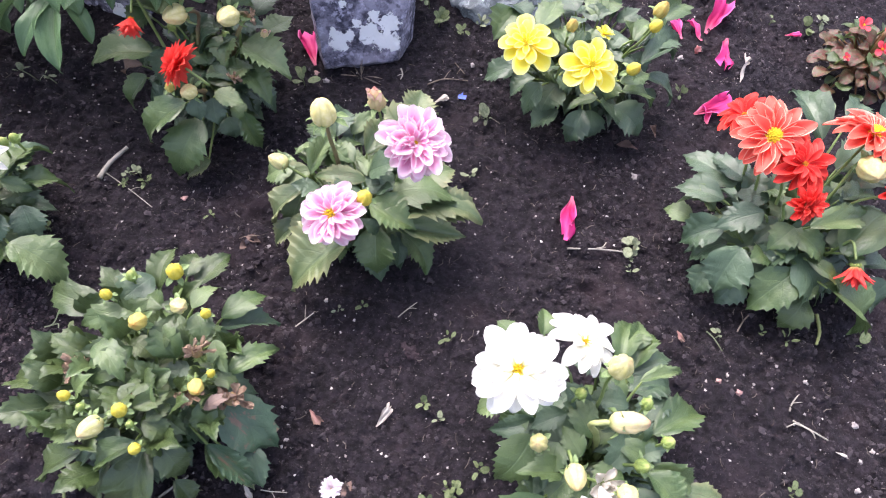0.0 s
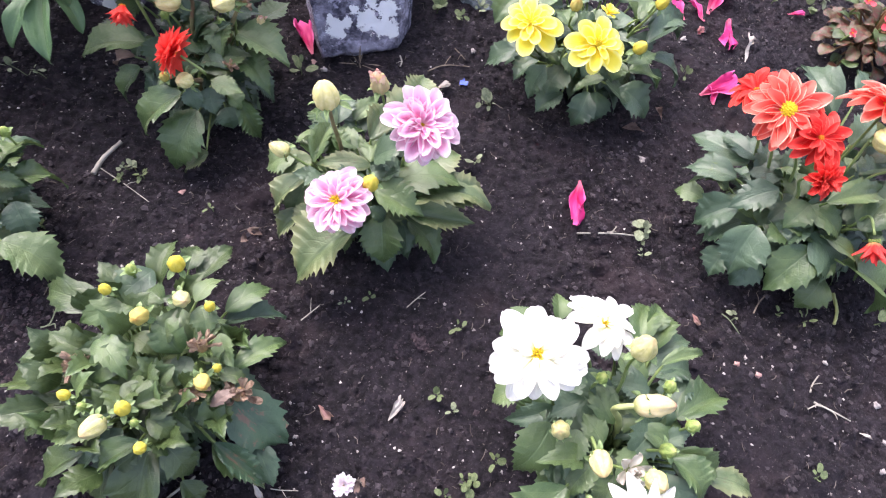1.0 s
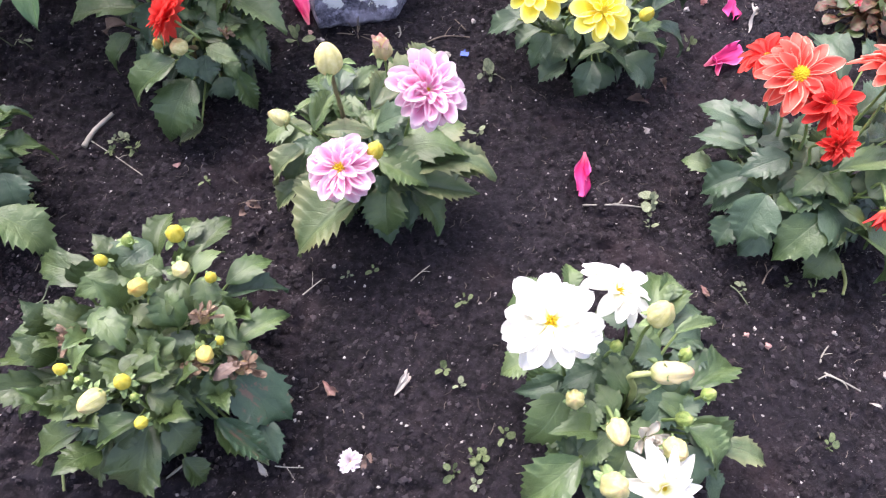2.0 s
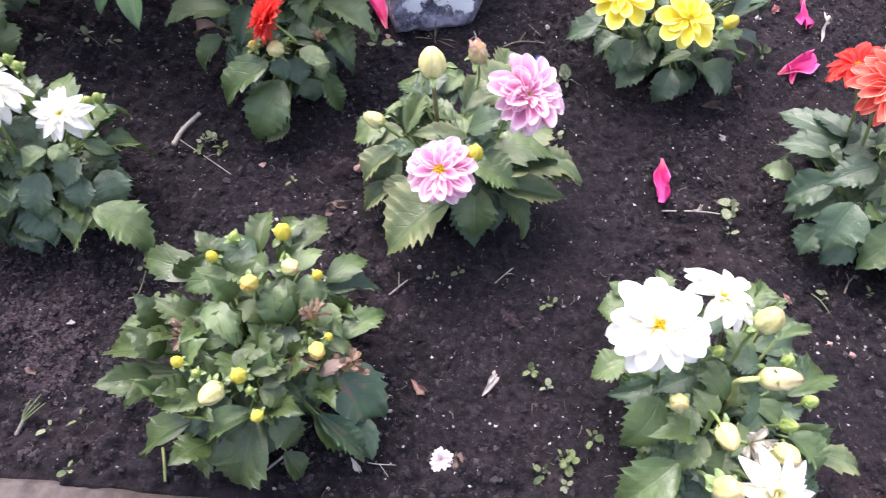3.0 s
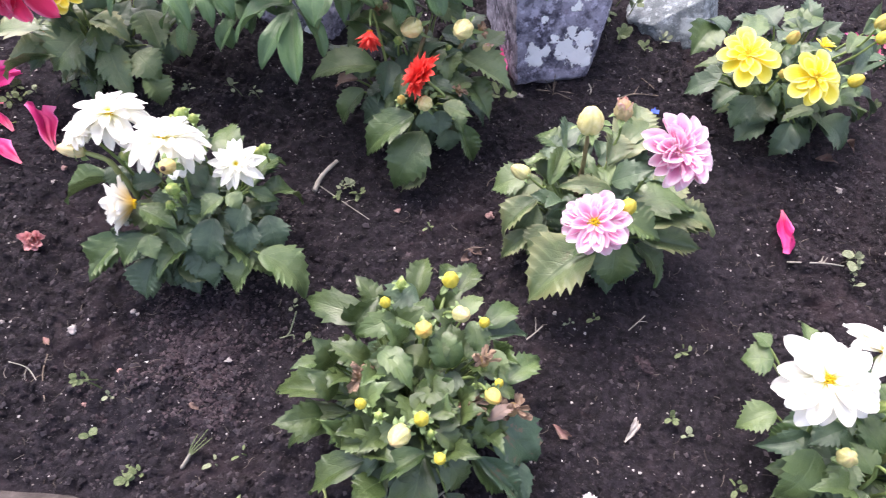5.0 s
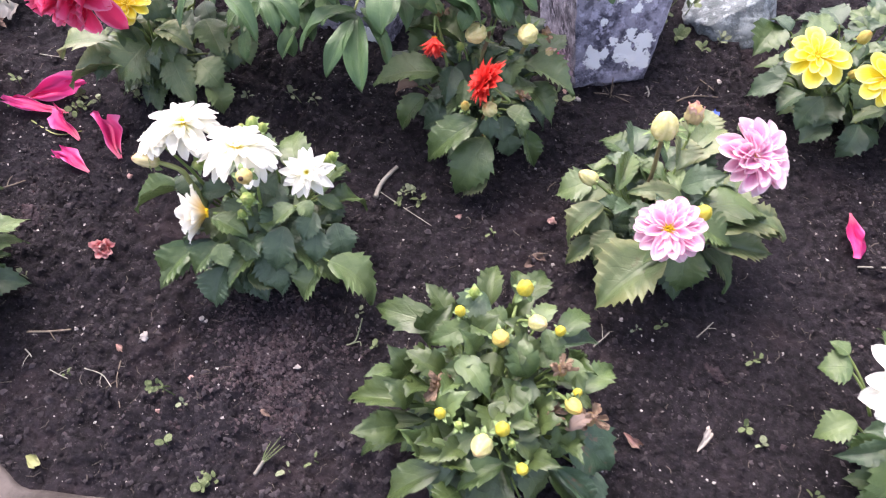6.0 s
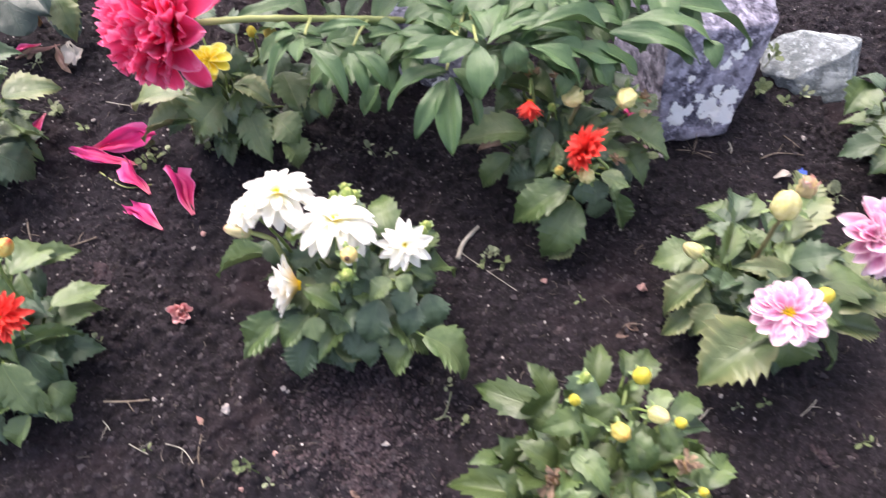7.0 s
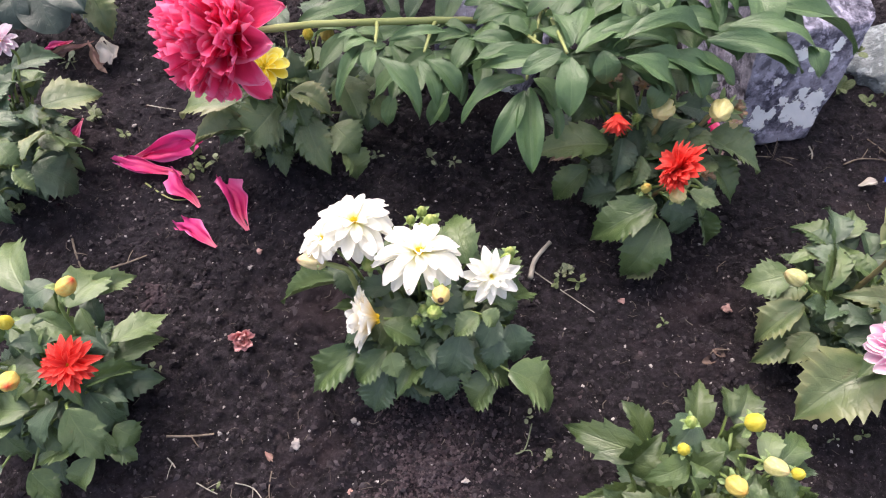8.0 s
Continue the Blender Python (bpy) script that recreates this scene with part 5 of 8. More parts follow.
leaf(p, 'd', (-0.605, 0.532, 0.125), (-0.616, 0.488, 0.080), 0.68, 'toothed')
leaf(p, 'd', (-0.568, 0.551, 0.135), (-0.582, 0.520, 0.110), 0.76, 'toothed')
leaf(p, 'd', (-0.567, 0.539, 0.115), (-0.568, 0.504, 0.085), 0.71, 'toothed')
leaf(p, 'd', (-0.550, 0.560, 0.100), (-0.537, 0.526, 0.060), 0.78, 'toothed')
leaf(p, 'g', (-0.564, 0.581, 0.110), (-0.517, 0.619, 0.060), 0.44, 'toothed')
leaf(p, 'g', (-0.570, 0.581, 0.130), (-0.549, 0.655, 0.100), 0.50, 'toothed')
leaf(p, 'l', (-0.574, 0.580, 0.125), (-0.542, 0.583, 0.100), 0.50, 'toothed')
leaf(p, 'g', (-0.608, 0.622, 0.120), (-0.634, 0.696, 0.105), 0.57, 'toothed')
leaf(p, 'l', (-0.546, 0.504, 0.100), (-0.486, 0.479, 0.040), 0.71, 'toothed')
leaf(p, 'l', (-0.560, 0.507, 0.080), (-0.584, 0.473, 0.030), 0.63, 'toothed')
leaf(p, 'd', (-0.610, 0.511, 0.060), (-0.615, 0.476, 0.030), 0.54, 'toothed')
leaf(p, 'y', (-0.658, 0.491, 0.060), (-0.619, 0.485, 0.040), 0.63, 'toothed')
leaf(p, 'l', (-0.600, 0.507, 0.090), (-0.590, 0.489, 0.075), 0.67, 'toothed')
leaf(p, 'd', (-0.732, 0.581, 0.110), (-0.783, 0.601, 0.100), 0.45, 'toothed')
leaf(p, 'd', (-0.704, 0.532, 0.110), (-0.741, 0.510, 0.085), 0.63, 'toothed')
leaf(p, 'g', (-0.643, 0.526, 0.110), (-0.648, 0.488, 0.090), 0.81, 'toothed')
leaf(p, 'd', (-0.667, 0.567, 0.120), (-0.679, 0.530, 0.110), 0.88, 'toothed')
leaf(p, 'd', (-0.623, 0.565, 0.120), (-0.630, 0.520, 0.110), 0.66, 'toothed')
leaf(p, 'd', (-0.663, 0.511, 0.060), (-0.672, 0.484, 0.030), 0.78, 'toothed')
leaf(p, 'd', (-0.671, 0.620, 0.130), (-0.653, 0.580, 0.100), 0.85, 'toothed')
leaf(p, 'o', (-0.719, 0.549, 0.110), (-0.666, 0.513, 0.090), 0.63, 'toothed')
leaf(p, 'l', (-0.674, 0.524, 0.090), (-0.710, 0.492, 0.070), 0.60, 'toothed')
leaf(p, 'd', (-0.580, 0.590, 0.120), (-0.552, 0.657, 0.100), 0.67, 'toothed')
leaf(p, 'd', (-0.621, 0.509, 0.070), (-0.611, 0.481, 0.040), 0.76, 'toothed')
leaf(p, 'd', (-0.658, 0.510, 0.050), (-0.633, 0.472, 0.020), 0.73, 'toothed')
leaf(p, 'd', (-0.693, 0.504, 0.045), (-0.699, 0.460, 0.015), 0.64, 'toothed')
leaf(p, 'o', (-0.572, 0.599, 0.100), (-0.558, 0.558, 0.070), 0.84, 'toothed')
leaf(p, 'd', (-0.760, 0.594, 0.120), (-0.737, 0.567, 0.100), 0.88, 'toothed')
leaf(p, 'o', (-0.702, 0.503, 0.060), (-0.681, 0.479, 0.030), 0.84, 'toothed')
leaf(p, 'g', (-0.721, 0.515, 0.090), (-0.777, 0.474, 0.030), 0.47, 'toothed')
leaf(p, 'd', (-0.703, 0.521, 0.090), (-0.725, 0.482, 0.060), 0.74, 'toothed')
leaf(p, 'o', (-0.685, 0.534, 0.110), (-0.665, 0.499, 0.080), 0.90, 'toothed')
leaf(p, 'd', (-0.637, 0.522, 0.080), (-0.615, 0.482, 0.030), 0.67, 'toothed')
leaf(p, 'd', (-0.663, 0.509, 0.050), (-0.678, 0.479, 0.020), 0.92, 'toothed')
leaf(p, 'l', (-0.599, 0.529, 0.090), (-0.540, 0.504, 0.040), 0.74, 'toothed')
flower(p, 'white3', (-0.735, 0.613, 0.205), 0.0477, (-0.1, 0.15, 0.95))
flower(p, 'white2', (-0.766, 0.593, 0.195), 0.0321, (-0.5, 0.0, 0.8))
flower(p, 'white3', (-0.66, 0.585, 0.205), 0.0522, (0.0, 0.35, 0.93))
flower(p, 'white4', (-0.581, 0.585, 0.172), 0.0319, (0.2, -0.45, 0.85))
flower(p, 'whitehalf', (-0.699, 0.531, 0.14), 0.0418, (-0.93, -0.25, 0.2))
bud(p, 'p', (-0.776, 0.572, 0.18), 0.0103, (-0.9, -0.1, 0.2))
bud(p, 's', (-0.63, 0.529, 0.232), 0.0102, (0.05, -0.75, 0.68))
bud(p, 'n', (-0.636, 0.527, 0.19), 0.009, (0.0, -0.5, 0.8))
bud(p, 'n', (-0.628, 0.601, 0.17), 0.0059, (0.0, 0.0, 1.0))
bud(p, 'n', (-0.565, 0.614, 0.16), 0.0081, (0.3, 0.0, 1.0))
bud(p, 'n', (-0.655, 0.628, 0.2), 0.0081, (0.0, 0.3, 1.0))
bud(p, 'n', (-0.668, 0.657, 0.17), 0.0067, (0.0, 0.2, 1.0))
bud(p, 'n', (-0.653, 0.648, 0.17), 0.0067, (0.0, 0.2, 1.0))
bud(p, 'n', (-0.679, 0.644, 0.17), 0.006, (0.0, 0.2, 1.0))
bud(p, 'n', (-0.65, 0.545, 0.15), 0.0064, (0.0, 0.0, 1.0))
bud(p, 'n', (-0.657, 0.535, 0.14), 0.0064, (0.0, 0.0, 1.0))
bud(p, 'n', (-0.561, 0.629, 0.15), 0.0073, (0.0, 0.0, 1.0))
bud(p, 'n', (-0.716, 0.581, 0.17), 0.0094, (0.0, -0.5, 0.6))

p = plant(-1.072, 0.433, 'dahlia plant with one red bloom and orange buds', spread=0.92)
leaf(p, 'l', (-1.102, 0.511, 0.130), (-1.167, 0.589, 0.100), 0.46, 'coarse')
leaf(p, 'd', (-1.067, 0.522, 0.140), (-1.097, 0.495, 0.130), 0.86, 'coarse')
leaf(p, 'l', (-1.050, 0.501, 0.130), (-1.031, 0.563, 0.100), 0.70, 'coarse')
leaf(p, 'l', (-1.046, 0.528, 0.110), (-1.010, 0.567, 0.085), 0.53, 'coarse')
leaf(p, 'l', (-1.016, 0.492, 0.160), (-0.998, 0.467, 0.140), 0.50, 'coarse')
leaf(p, 'l', (-0.994, 0.473, 0.115), (-0.957, 0.527, 0.080), 0.48, 'coarse')
leaf(p, 'g', (-0.994, 0.458, 0.095), (-0.957, 0.501, 0.060), 0.52, 'coarse')
leaf(p, 'g', (-1.014, 0.414, 0.120), (-0.967, 0.460, 0.070), 0.29, 'coarse')
leaf(p, 'd', (-1.014, 0.459, 0.110), (-0.991, 0.478, 0.090), 0.83, 'coarse')
leaf(p, 'g', (-1.073, 0.482, 0.140), (-1.027, 0.470, 0.120), 0.56, 'coarse')
leaf(p, 'g', (-1.087, 0.461, 0.150), (-1.041, 0.452, 0.130), 0.60, 'coarse')
leaf(p, 'l', (-1.000, 0.389, 0.140), (-0.967, 0.351, 0.090), 0.59, 'coarse')
leaf(p, 'd', (-1.001, 0.415, 0.110), (-0.970, 0.386, 0.060), 0.62, 'coarse')
leaf(p, 'g', (-0.975, 0.388, 0.080), (-0.955, 0.381, 0.050), 0.91, 'coarse')
leaf(p, 'l', (-0.980, 0.366, 0.065), (-0.954, 0.361, 0.040), 0.74, 'coarse')
leaf(p, 'g', (-0.982, 0.380, 0.090), (-0.971, 0.358, 0.060), 0.71, 'coarse')
leaf(p, 'd', (-1.024, 0.399, 0.120), (-1.035, 0.350, 0.090), 0.58, 'coarse')
leaf(p, 'g', (-1.000, 0.365, 0.085), (-1.059, 0.339, 0.055), 0.46, 'coarse')
leaf(p, 'g', (-0.995, 0.355, 0.060), (-1.020, 0.322, 0.025), 0.61, 'coarse')
leaf(p, 'g', (-1.082, 0.363, 0.100), (-1.062, 0.348, 0.070), 0.66, 'coarse')
leaf(p, 'g', (-1.059, 0.331, 0.060), (-1.031, 0.310, 0.025), 0.67, 'coarse')
leaf(p, 'o', (-1.046, 0.428, 0.130), (-1.084, 0.395, 0.110), 0.70, 'coarse')
leaf(p, 'd', (-1.080, 0.492, 0.120), (-1.103, 0.442, 0.100), 0.66, 'coarse')
leaf(p, 'd', (-1.040, 0.450, 0.100), (-1.001, 0.428, 0.080), 0.79, 'coarse')
leaf(p, 'd', (-1.121, 0.436, 0.110), (-1.150, 0.402, 0.080), 0.71, 'coarse')
leaf(p, 'g', (-1.138, 0.488, 0.110), (-1.199, 0.517, 0.090), 0.57, 'coarse')
leaf(p, 'd', (-1.091, 0.332, 0.060), (-1.115, 0.302, 0.030), 0.78, 'coarse')
flower(p, 'redfull', (-0.978, 0.42, 0.204), 0.030, (0.1, -0.35, 0.9))
bud(p, 'f', (-1.005, 0.495, 0.215), 0.0105, (0.6, 0.2, 0.7))
bud(p, 'f', (-1.037, 0.399, 0.19), 0.0107, (0.5, -0.4, 0.7))
bud(p, 'y', (-1.074, 0.46, 0.18), 0.0085, (0.0, 0.0, 1.0))

p = plant(-1.271, 0.756, 'dahlia plant with a pale pink bloom, yellowing leaves', spread=0.80)
leaf(p, 'y', (-1.205, 0.782, 0.115), (-1.154, 0.836, 0.085), 0.73, 'toothed')
leaf(p, 'd', (-1.249, 0.819, 0.140), (-1.209, 0.872, 0.115), 0.49, 'toothed')
leaf(p, 'd', (-1.252, 0.789, 0.130), (-1.238, 0.737, 0.110), 0.66, 'toothed')
leaf(p, 'y', (-1.173, 0.679, 0.140), (-1.172, 0.739, 0.120), 0.53, 'toothed')
leaf(p, 'l', (-1.187, 0.700, 0.105), (-1.141, 0.751, 0.080), 0.35, 'toothed')
leaf(p, 'd', (-1.197, 0.700, 0.090), (-1.164, 0.704, 0.025), 0.81, 'toothed')
leaf(p, 'l', (-1.174, 0.657, 0.145), (-1.152, 0.647, 0.120), 0.65, 'toothed')
leaf(p, 'g', (-1.203, 0.690, 0.150), (-1.179, 0.677, 0.130), 0.96, 'toothed')
leaf(p, 'd', (-1.240, 0.663, 0.075), (-1.231, 0.640, 0.030), 0.72, 'toothed')
leaf(p, 'd', (-1.286, 0.788, 0.120), (-1.313, 0.752, 0.100), 0.94, 'toothed')
leaf(p, 'g', (-1.313, 0.846, 0.120), (-1.382, 0.911, 0.100), 0.50, 'toothed')
leaf(p, 'd', (-1.243, 0.687, 0.100), (-1.301, 0.675, 0.050), 0.59, 'toothed')
leaf(p, 'd', (-1.248, 0.763, 0.110), (-1.223, 0.753, 0.090), 1.25, 'toothed')
leaf(p, 'g', (-1.268, 0.850, 0.100), (-1.240, 0.810, 0.090), 0.81, 'toothed')
leaf(p, 'o', (-1.176, 0.713, 0.120), (-1.158, 0.736, 0.100), 1.25, 'toothed')
flower(p, 'pale', (-1.234, 0.821, 0.19), 0.0235, (0.2, -0.3, 0.9))

p = plant(-0.902, 0.86, 'dahlia plant with a yellow bloom beneath the peony', spread=0.66)
# pale grey-green leaves; "y" and "l" colours brighten them against the bloom's shadow
leaf(p, 'y', (-0.945, 0.822, 0.120), (-1.039, 0.816, 0.085), 0.55, 'toothed')
leaf(p, 'y', (-0.928, 0.799, 0.090), (-1.023, 0.784, 0.050), 0.55, 'toothed')
leaf(p, 'l', (-0.891, 0.833, 0.110), (-0.941, 0.786, 0.070), 0.89, 'toothed')
leaf(p, 'y', (-0.875, 0.841, 0.130), (-0.816, 0.829, 0.105), 0.58, 'toothed')
leaf(p, 'l', (-0.857, 0.827, 0.100), (-0.813, 0.767, 0.050), 0.56, 'toothed')
leaf(p, 'g', (-0.871, 0.840, 0.120), (-0.852, 0.813, 0.090), 0.90, 'toothed')
leaf(p, 'l', (-0.820, 0.895, 0.110), (-0.779, 0.838, 0.080), 0.74, 'toothed')
leaf(p, 'l', (-0.816, 0.825, 0.090), (-0.778, 0.802, 0.060), 1.04, 'toothed')
leaf(p, 'l', (-0.802, 0.798, 0.070), (-0.779, 0.780, 0.025), 0.96, 'toothed')
leaf(p, 'l', (-0.764, 0.876, 0.100), (-0.744, 0.847, 0.070), 0.89, 'toothed')
leaf(p, 'd', (-0.779, 0.869, 0.090), (-0.773, 0.840, 0.060), 0.74, 'toothed')
leaf(p, 'g', (-0.915, 0.830, 0.060), (-0.877, 0.823, 0.035), 1.03, 'toothed')
leaf(p, 'g', (-0.751, 0.906, 0.110), (-0.789, 0.878, 0.090), 0.67, 'toothed')
leaf(p, 'o', (-0.911, 0.905, 0.110), (-0.907, 0.864, 0.090), 0.83, 'toothed')
leaf(p, 'd', (-0.874, 0.917, 0.090), (-0.852, 0.877, 0.060), 0.97, 'toothed')
leaf(p, 'd', (-0.946, 0.858, 0.090), (-0.971, 0.824, 0.060), 1.00, 'toothed')
leaf(p, 'd', (-0.843, 0.835, 0.050), (-0.853, 0.808, 0.030), 1.25, 'toothed')
leaf(p, 'd', (-0.796, 0.929, 0.090), (-0.761, 0.899, 0.070), 1.06, 'toothed')
leaf(p, 'g', (-0.866, 0.964, 0.090), (-0.881, 0.931, 0.070), 0.82, 'coarse')
leaf(p, 'd', (-0.894, 0.938, 0.090), (-0.911, 0.909, 0.065), 0.92, 'coarse')
leaf(p, 'g', (-0.930, 0.952, 0.100), (-0.945, 0.919, 0.085), 0.85, 'coarse')
leaf(p, 'd', (-0.847, 0.956, 0.090), (-0.826, 0.924, 0.065), 0.85, 'coarse')
leaf(p, 'd', (-0.923, 0.986, 0.090), (-0.960, 1.043, 0.080), 0.59, 'coarse')
leaf(p, 'd', (-0.878, 1.015, 0.080), (-0.913, 1.076, 0.070), 0.63, 'coarse')
leaf(p, 'g', (-0.838, 0.999, 0.090), (-0.800, 0.975, 0.075), 0.73, 'coarse')
leaf(p, 'd', (-0.795, 0.946, 0.080), (-0.811, 0.921, 0.055), 1.01, 'coarse')
leaf(p, 'g', (-0.864, 0.875, 0.090), (-0.877, 0.843, 0.070), 0.90, 'coarse')
leaf(p, 'd', (-0.816, 0.867, 0.070), (-0.781, 0.846, 0.050), 0.80, 'coarse')
leaf(p, 'd', (-0.930, 0.895, 0.080), (-0.952, 0.866, 0.060), 1.00, 'coarse')
leaf(p, 'g', (-0.785, 0.884, 0.080), (-0.763, 0.864, 0.050), 0.70, 'coarse')
leaf(p, 'd', (-1.002, 1.013, 0.090), (-0.991, 1.063, 0.080), 0.78, 'coarse')
flower(p, 'yellow', (-0.899, 0.839, 0.175), 0.0329, (0.1, -0.2, 0.95))
bud(p, 'y', (-0.863, 0.92, 0.16), 0.0083, (0.0, 0.0, 1.0))
bud(p, 'o', (-0.837, 0.924, 0.16), 0.0107, (0.2, 0.0, 1.0))

# ---- the peony's bloom ----
def frill_mesh(variant):
    """A long petal of a double bloom: narrow claw, broad ruffled and notched end."""
    key = ("frill", variant)
    if key not in PETAL_MESH:
        off = Vector((variant * 3.7, variant * 1.9, 0))
        rows, cols = 11, 9
        verts, uvs = [], []
        for i in range(rows):
            s = i / (rows - 1)
            half = 0.5 * (0.16 + 0.84 * math.sin(math.pi * min(1, 0.02 + 0.70 * s ** 1.25)) ** 0.9)
            for j in range(cols):
                a = 2 * j / (cols - 1) - 1
                n = noise.noise_vector(Vector((a * 1.6, s * 2.0, 0)) + off)
                end = (0.10 * noise.noise(Vector((a * 3.2, 4.0, 0)) + off) - 0.10 * a * a) * s ** 4
                z = 0.30 * (1 - math.cos(a * 1.1)) * (0.4 + 0.6 * (1 - s)) + 0.16 * s * s + 0.13 * n.z * s + 0.05 * math.sin(a * 6 + off.x) * s * s
                verts.append((a * half + 0.10 * n.x * s, s + end, z))
                uvs.append((a * 0.5 + 0.5, s))
        PETAL_MESH[key] = mesh_of("petal", verts, grid_faces(rows, cols), PETAL["peony"], uvs)
    return PETAL_MESH[key]


def peony_bloom(p, c, R, n):
    """A big double bloom: broad guard petals outside, a dome of ruffled petals within."""
    r = random.Random(12)
    m = facing(c, n, 0.4)
    f = hang("flower", EYES["dark"], p, m @ Matrix.Scale(R * 0.3, 4), "large double crimson-pink bloom with ruffled petals")
    for j in range(9):
        a = 2 * math.pi * j / 9 + r.uniform(-0.15, 0.15)
        L = R * r.uniform(0.86, 1.0)
        pm = m @ Matrix.Rotation(a, 4, "Z") @ Matrix.Rotation(radians(r.uniform(-14, 12)), 4, "X") @ Matrix.Rotation(r.uniform(-0.2, 0.2), 4, "Y") @ Matrix.Diagonal((L * 0.62, L, L, 1))
        hang("petal", petal_mesh("guard", "peony", r.randrange(5)), f, pm)
    for j in range(150):
        s = (j + 0.5) / 150
        a = j * 2.39996 + r.uniform(-0.25, 0.25)
        rise = math.degrees(math.asin(min(1.0, s ** 0.9))) + r.uniform(-8, 8)
        L = R * r.uniform(0.82, 1.10)
        pm = m @ Matrix.Rotation(a, 4, "Z") @ Matrix.Rotation(radians(rise), 4, "X") @ Matrix.Rotation(r.uniform(-0.6, 0.6), 4, "Y") @ Matrix.Diagonal((L * r.uniform(0.30, 0.50), L, L * 0.8, 1))
        hang("petal", frill_mesh(j % 8), f, pm)


def peony_spray(p, at, way, n, size):
    """A compound leaf: narrow leaflets that fan out from one node."""
    at, way = Vector(at), Vector(way).normalized()
    side = way.cross(UP).normalized()
    for j in range(n):
        a = (j / max(1, n - 1) - 0.5) * 3.3 + rnd.uniform(-0.2, 0.2)
        d = way * math.cos(a) + side * math.sin(a) + UP * rnd.uniform(-0.20, 0.15)
        L = size * rnd.uniform(0.75, 1.1) * (1.1 - 0.25 * abs(a))
        leaf(p, "k", at + d.normalized() * 0.006, at + d.normalized() * L, rnd.uniform(0.34, 0.44), "lance")


def loose_petal(p, a, b, w):
    a, b = Vector(a), Vector(b)
    d = b - a
    m = axes(a, d, Vector((0.25, -0.45, 0.9)), rnd.uniform(-0.3, 0.3)) @ Matrix.Diagonal((d.length * w * 0.78, d.length * 0.95, d.length, 1))
    hang("petal", petal_mesh("guard", "peony", rnd.randrange(5)), p, m, "drooping outer petal")


PETAL["daisy"] = petal_material("daisy_petal", (0.78, 0.62, 0.66), (0.84, 0.78, 0.80))
PETAL["begonia"] = petal_material("begonia_petal", (0.62, 0.03, 0.06), (0.72, 0.10, 0.12))
KINDS["begonia"] = ("round", "begonia", "gold", 0.2, ((4, 1.0, 12, 0.8), (3, 0.7, 30, 0.7)))
FLOWER_LABEL["begonia"] = "small red bloom"


# ---- things lying on the soil ----
def on_soil(xy, lift=0.0):
    return Vector((xy[0], xy[1], soil_at(xy[0], xy[1]) + lift))


PETAL_WORD = {"fallen": "dropped crimson-pink peony petal, curled, on soil", "faded": "dropped faded petal, browned and shrivelled, on soil", "greyed": "dropped white petal, crumpled, on soil", "greenish": "torn pale green leaf scrap lying on soil"}


def dropped_petal(mat, a, b, w, fold=1.1):
    """A limp petal from its narrow claw a to its ragged broad end b, folded lengthwise and crumpled."""
    a, b = on_soil(a, 0.004), on_soil(b, 0.006)
    d = b - a
    r = random.Random(int(abs(a.x * 7919 + a.y * 104729) * 10))
    off = Vector((r.random() * 9, r.random() * 9, r.random() * 9))
    L, rows, cols = d.length, 17, 11
    crease, lean = r.uniform(-0.35, 0.35), r.choice((-1, 1))
    verts, u = [], []
    for i in range(rows):
        s = i / (rows - 1)
        half = 0.5 * w * 1.05 * max(0.09, math.sin(math.pi * (0.04 + 0.66 * s ** 1.35)))
        for j in range(cols):
            c = 2 * j / (cols - 1) - 1
            q = c - crease
            side = fold if q * lean > 0 else 0.16
            x = crease * half + q * half * math.cos(side * min(1, s * 2.2))
            z = abs(q) * half * math.sin(side * min(1, s * 2.2))
            n = noise.noise_vector(Vector((c * 1.3, s * 2.6, 0)) + off)
            n2 = noise.noise_vector(Vector((c * 4.5, s * 3.5, 2)) + off)
            rim = 0.16 * n2.y * s ** 6 + 0.07 * math.sin(c * 9 + 5 * off.y) * s ** 8
            verts.append(((x + 0.16 * n.x * s + 0.08 * n2.x * s) * L, (s + rim - 0.10 * c * c * s * s) * L, (max(0.0, z + 0.09 * (n.z + 0.5) * s) + (0.085 * (n2.z + 0.6) + 0.055 * (1 + math.sin(c * 8 + 3 * off.x + 2 * s))) * (0.15 + s) * min(1, w * 2)) * L))
            u.append((c * 0.5 + 0.5, s))
    ob = new("fallen_petal", mesh_of("fallen_petal", verts, grid_faces(rows, cols), PETAL[mat], u))
    ob.matrix_basis = axes(a, d, UP, r.uniform(-0.1, 0.1))
    return tagged(ob, PETAL_WORD[mat], "petal", "petals on the soil")


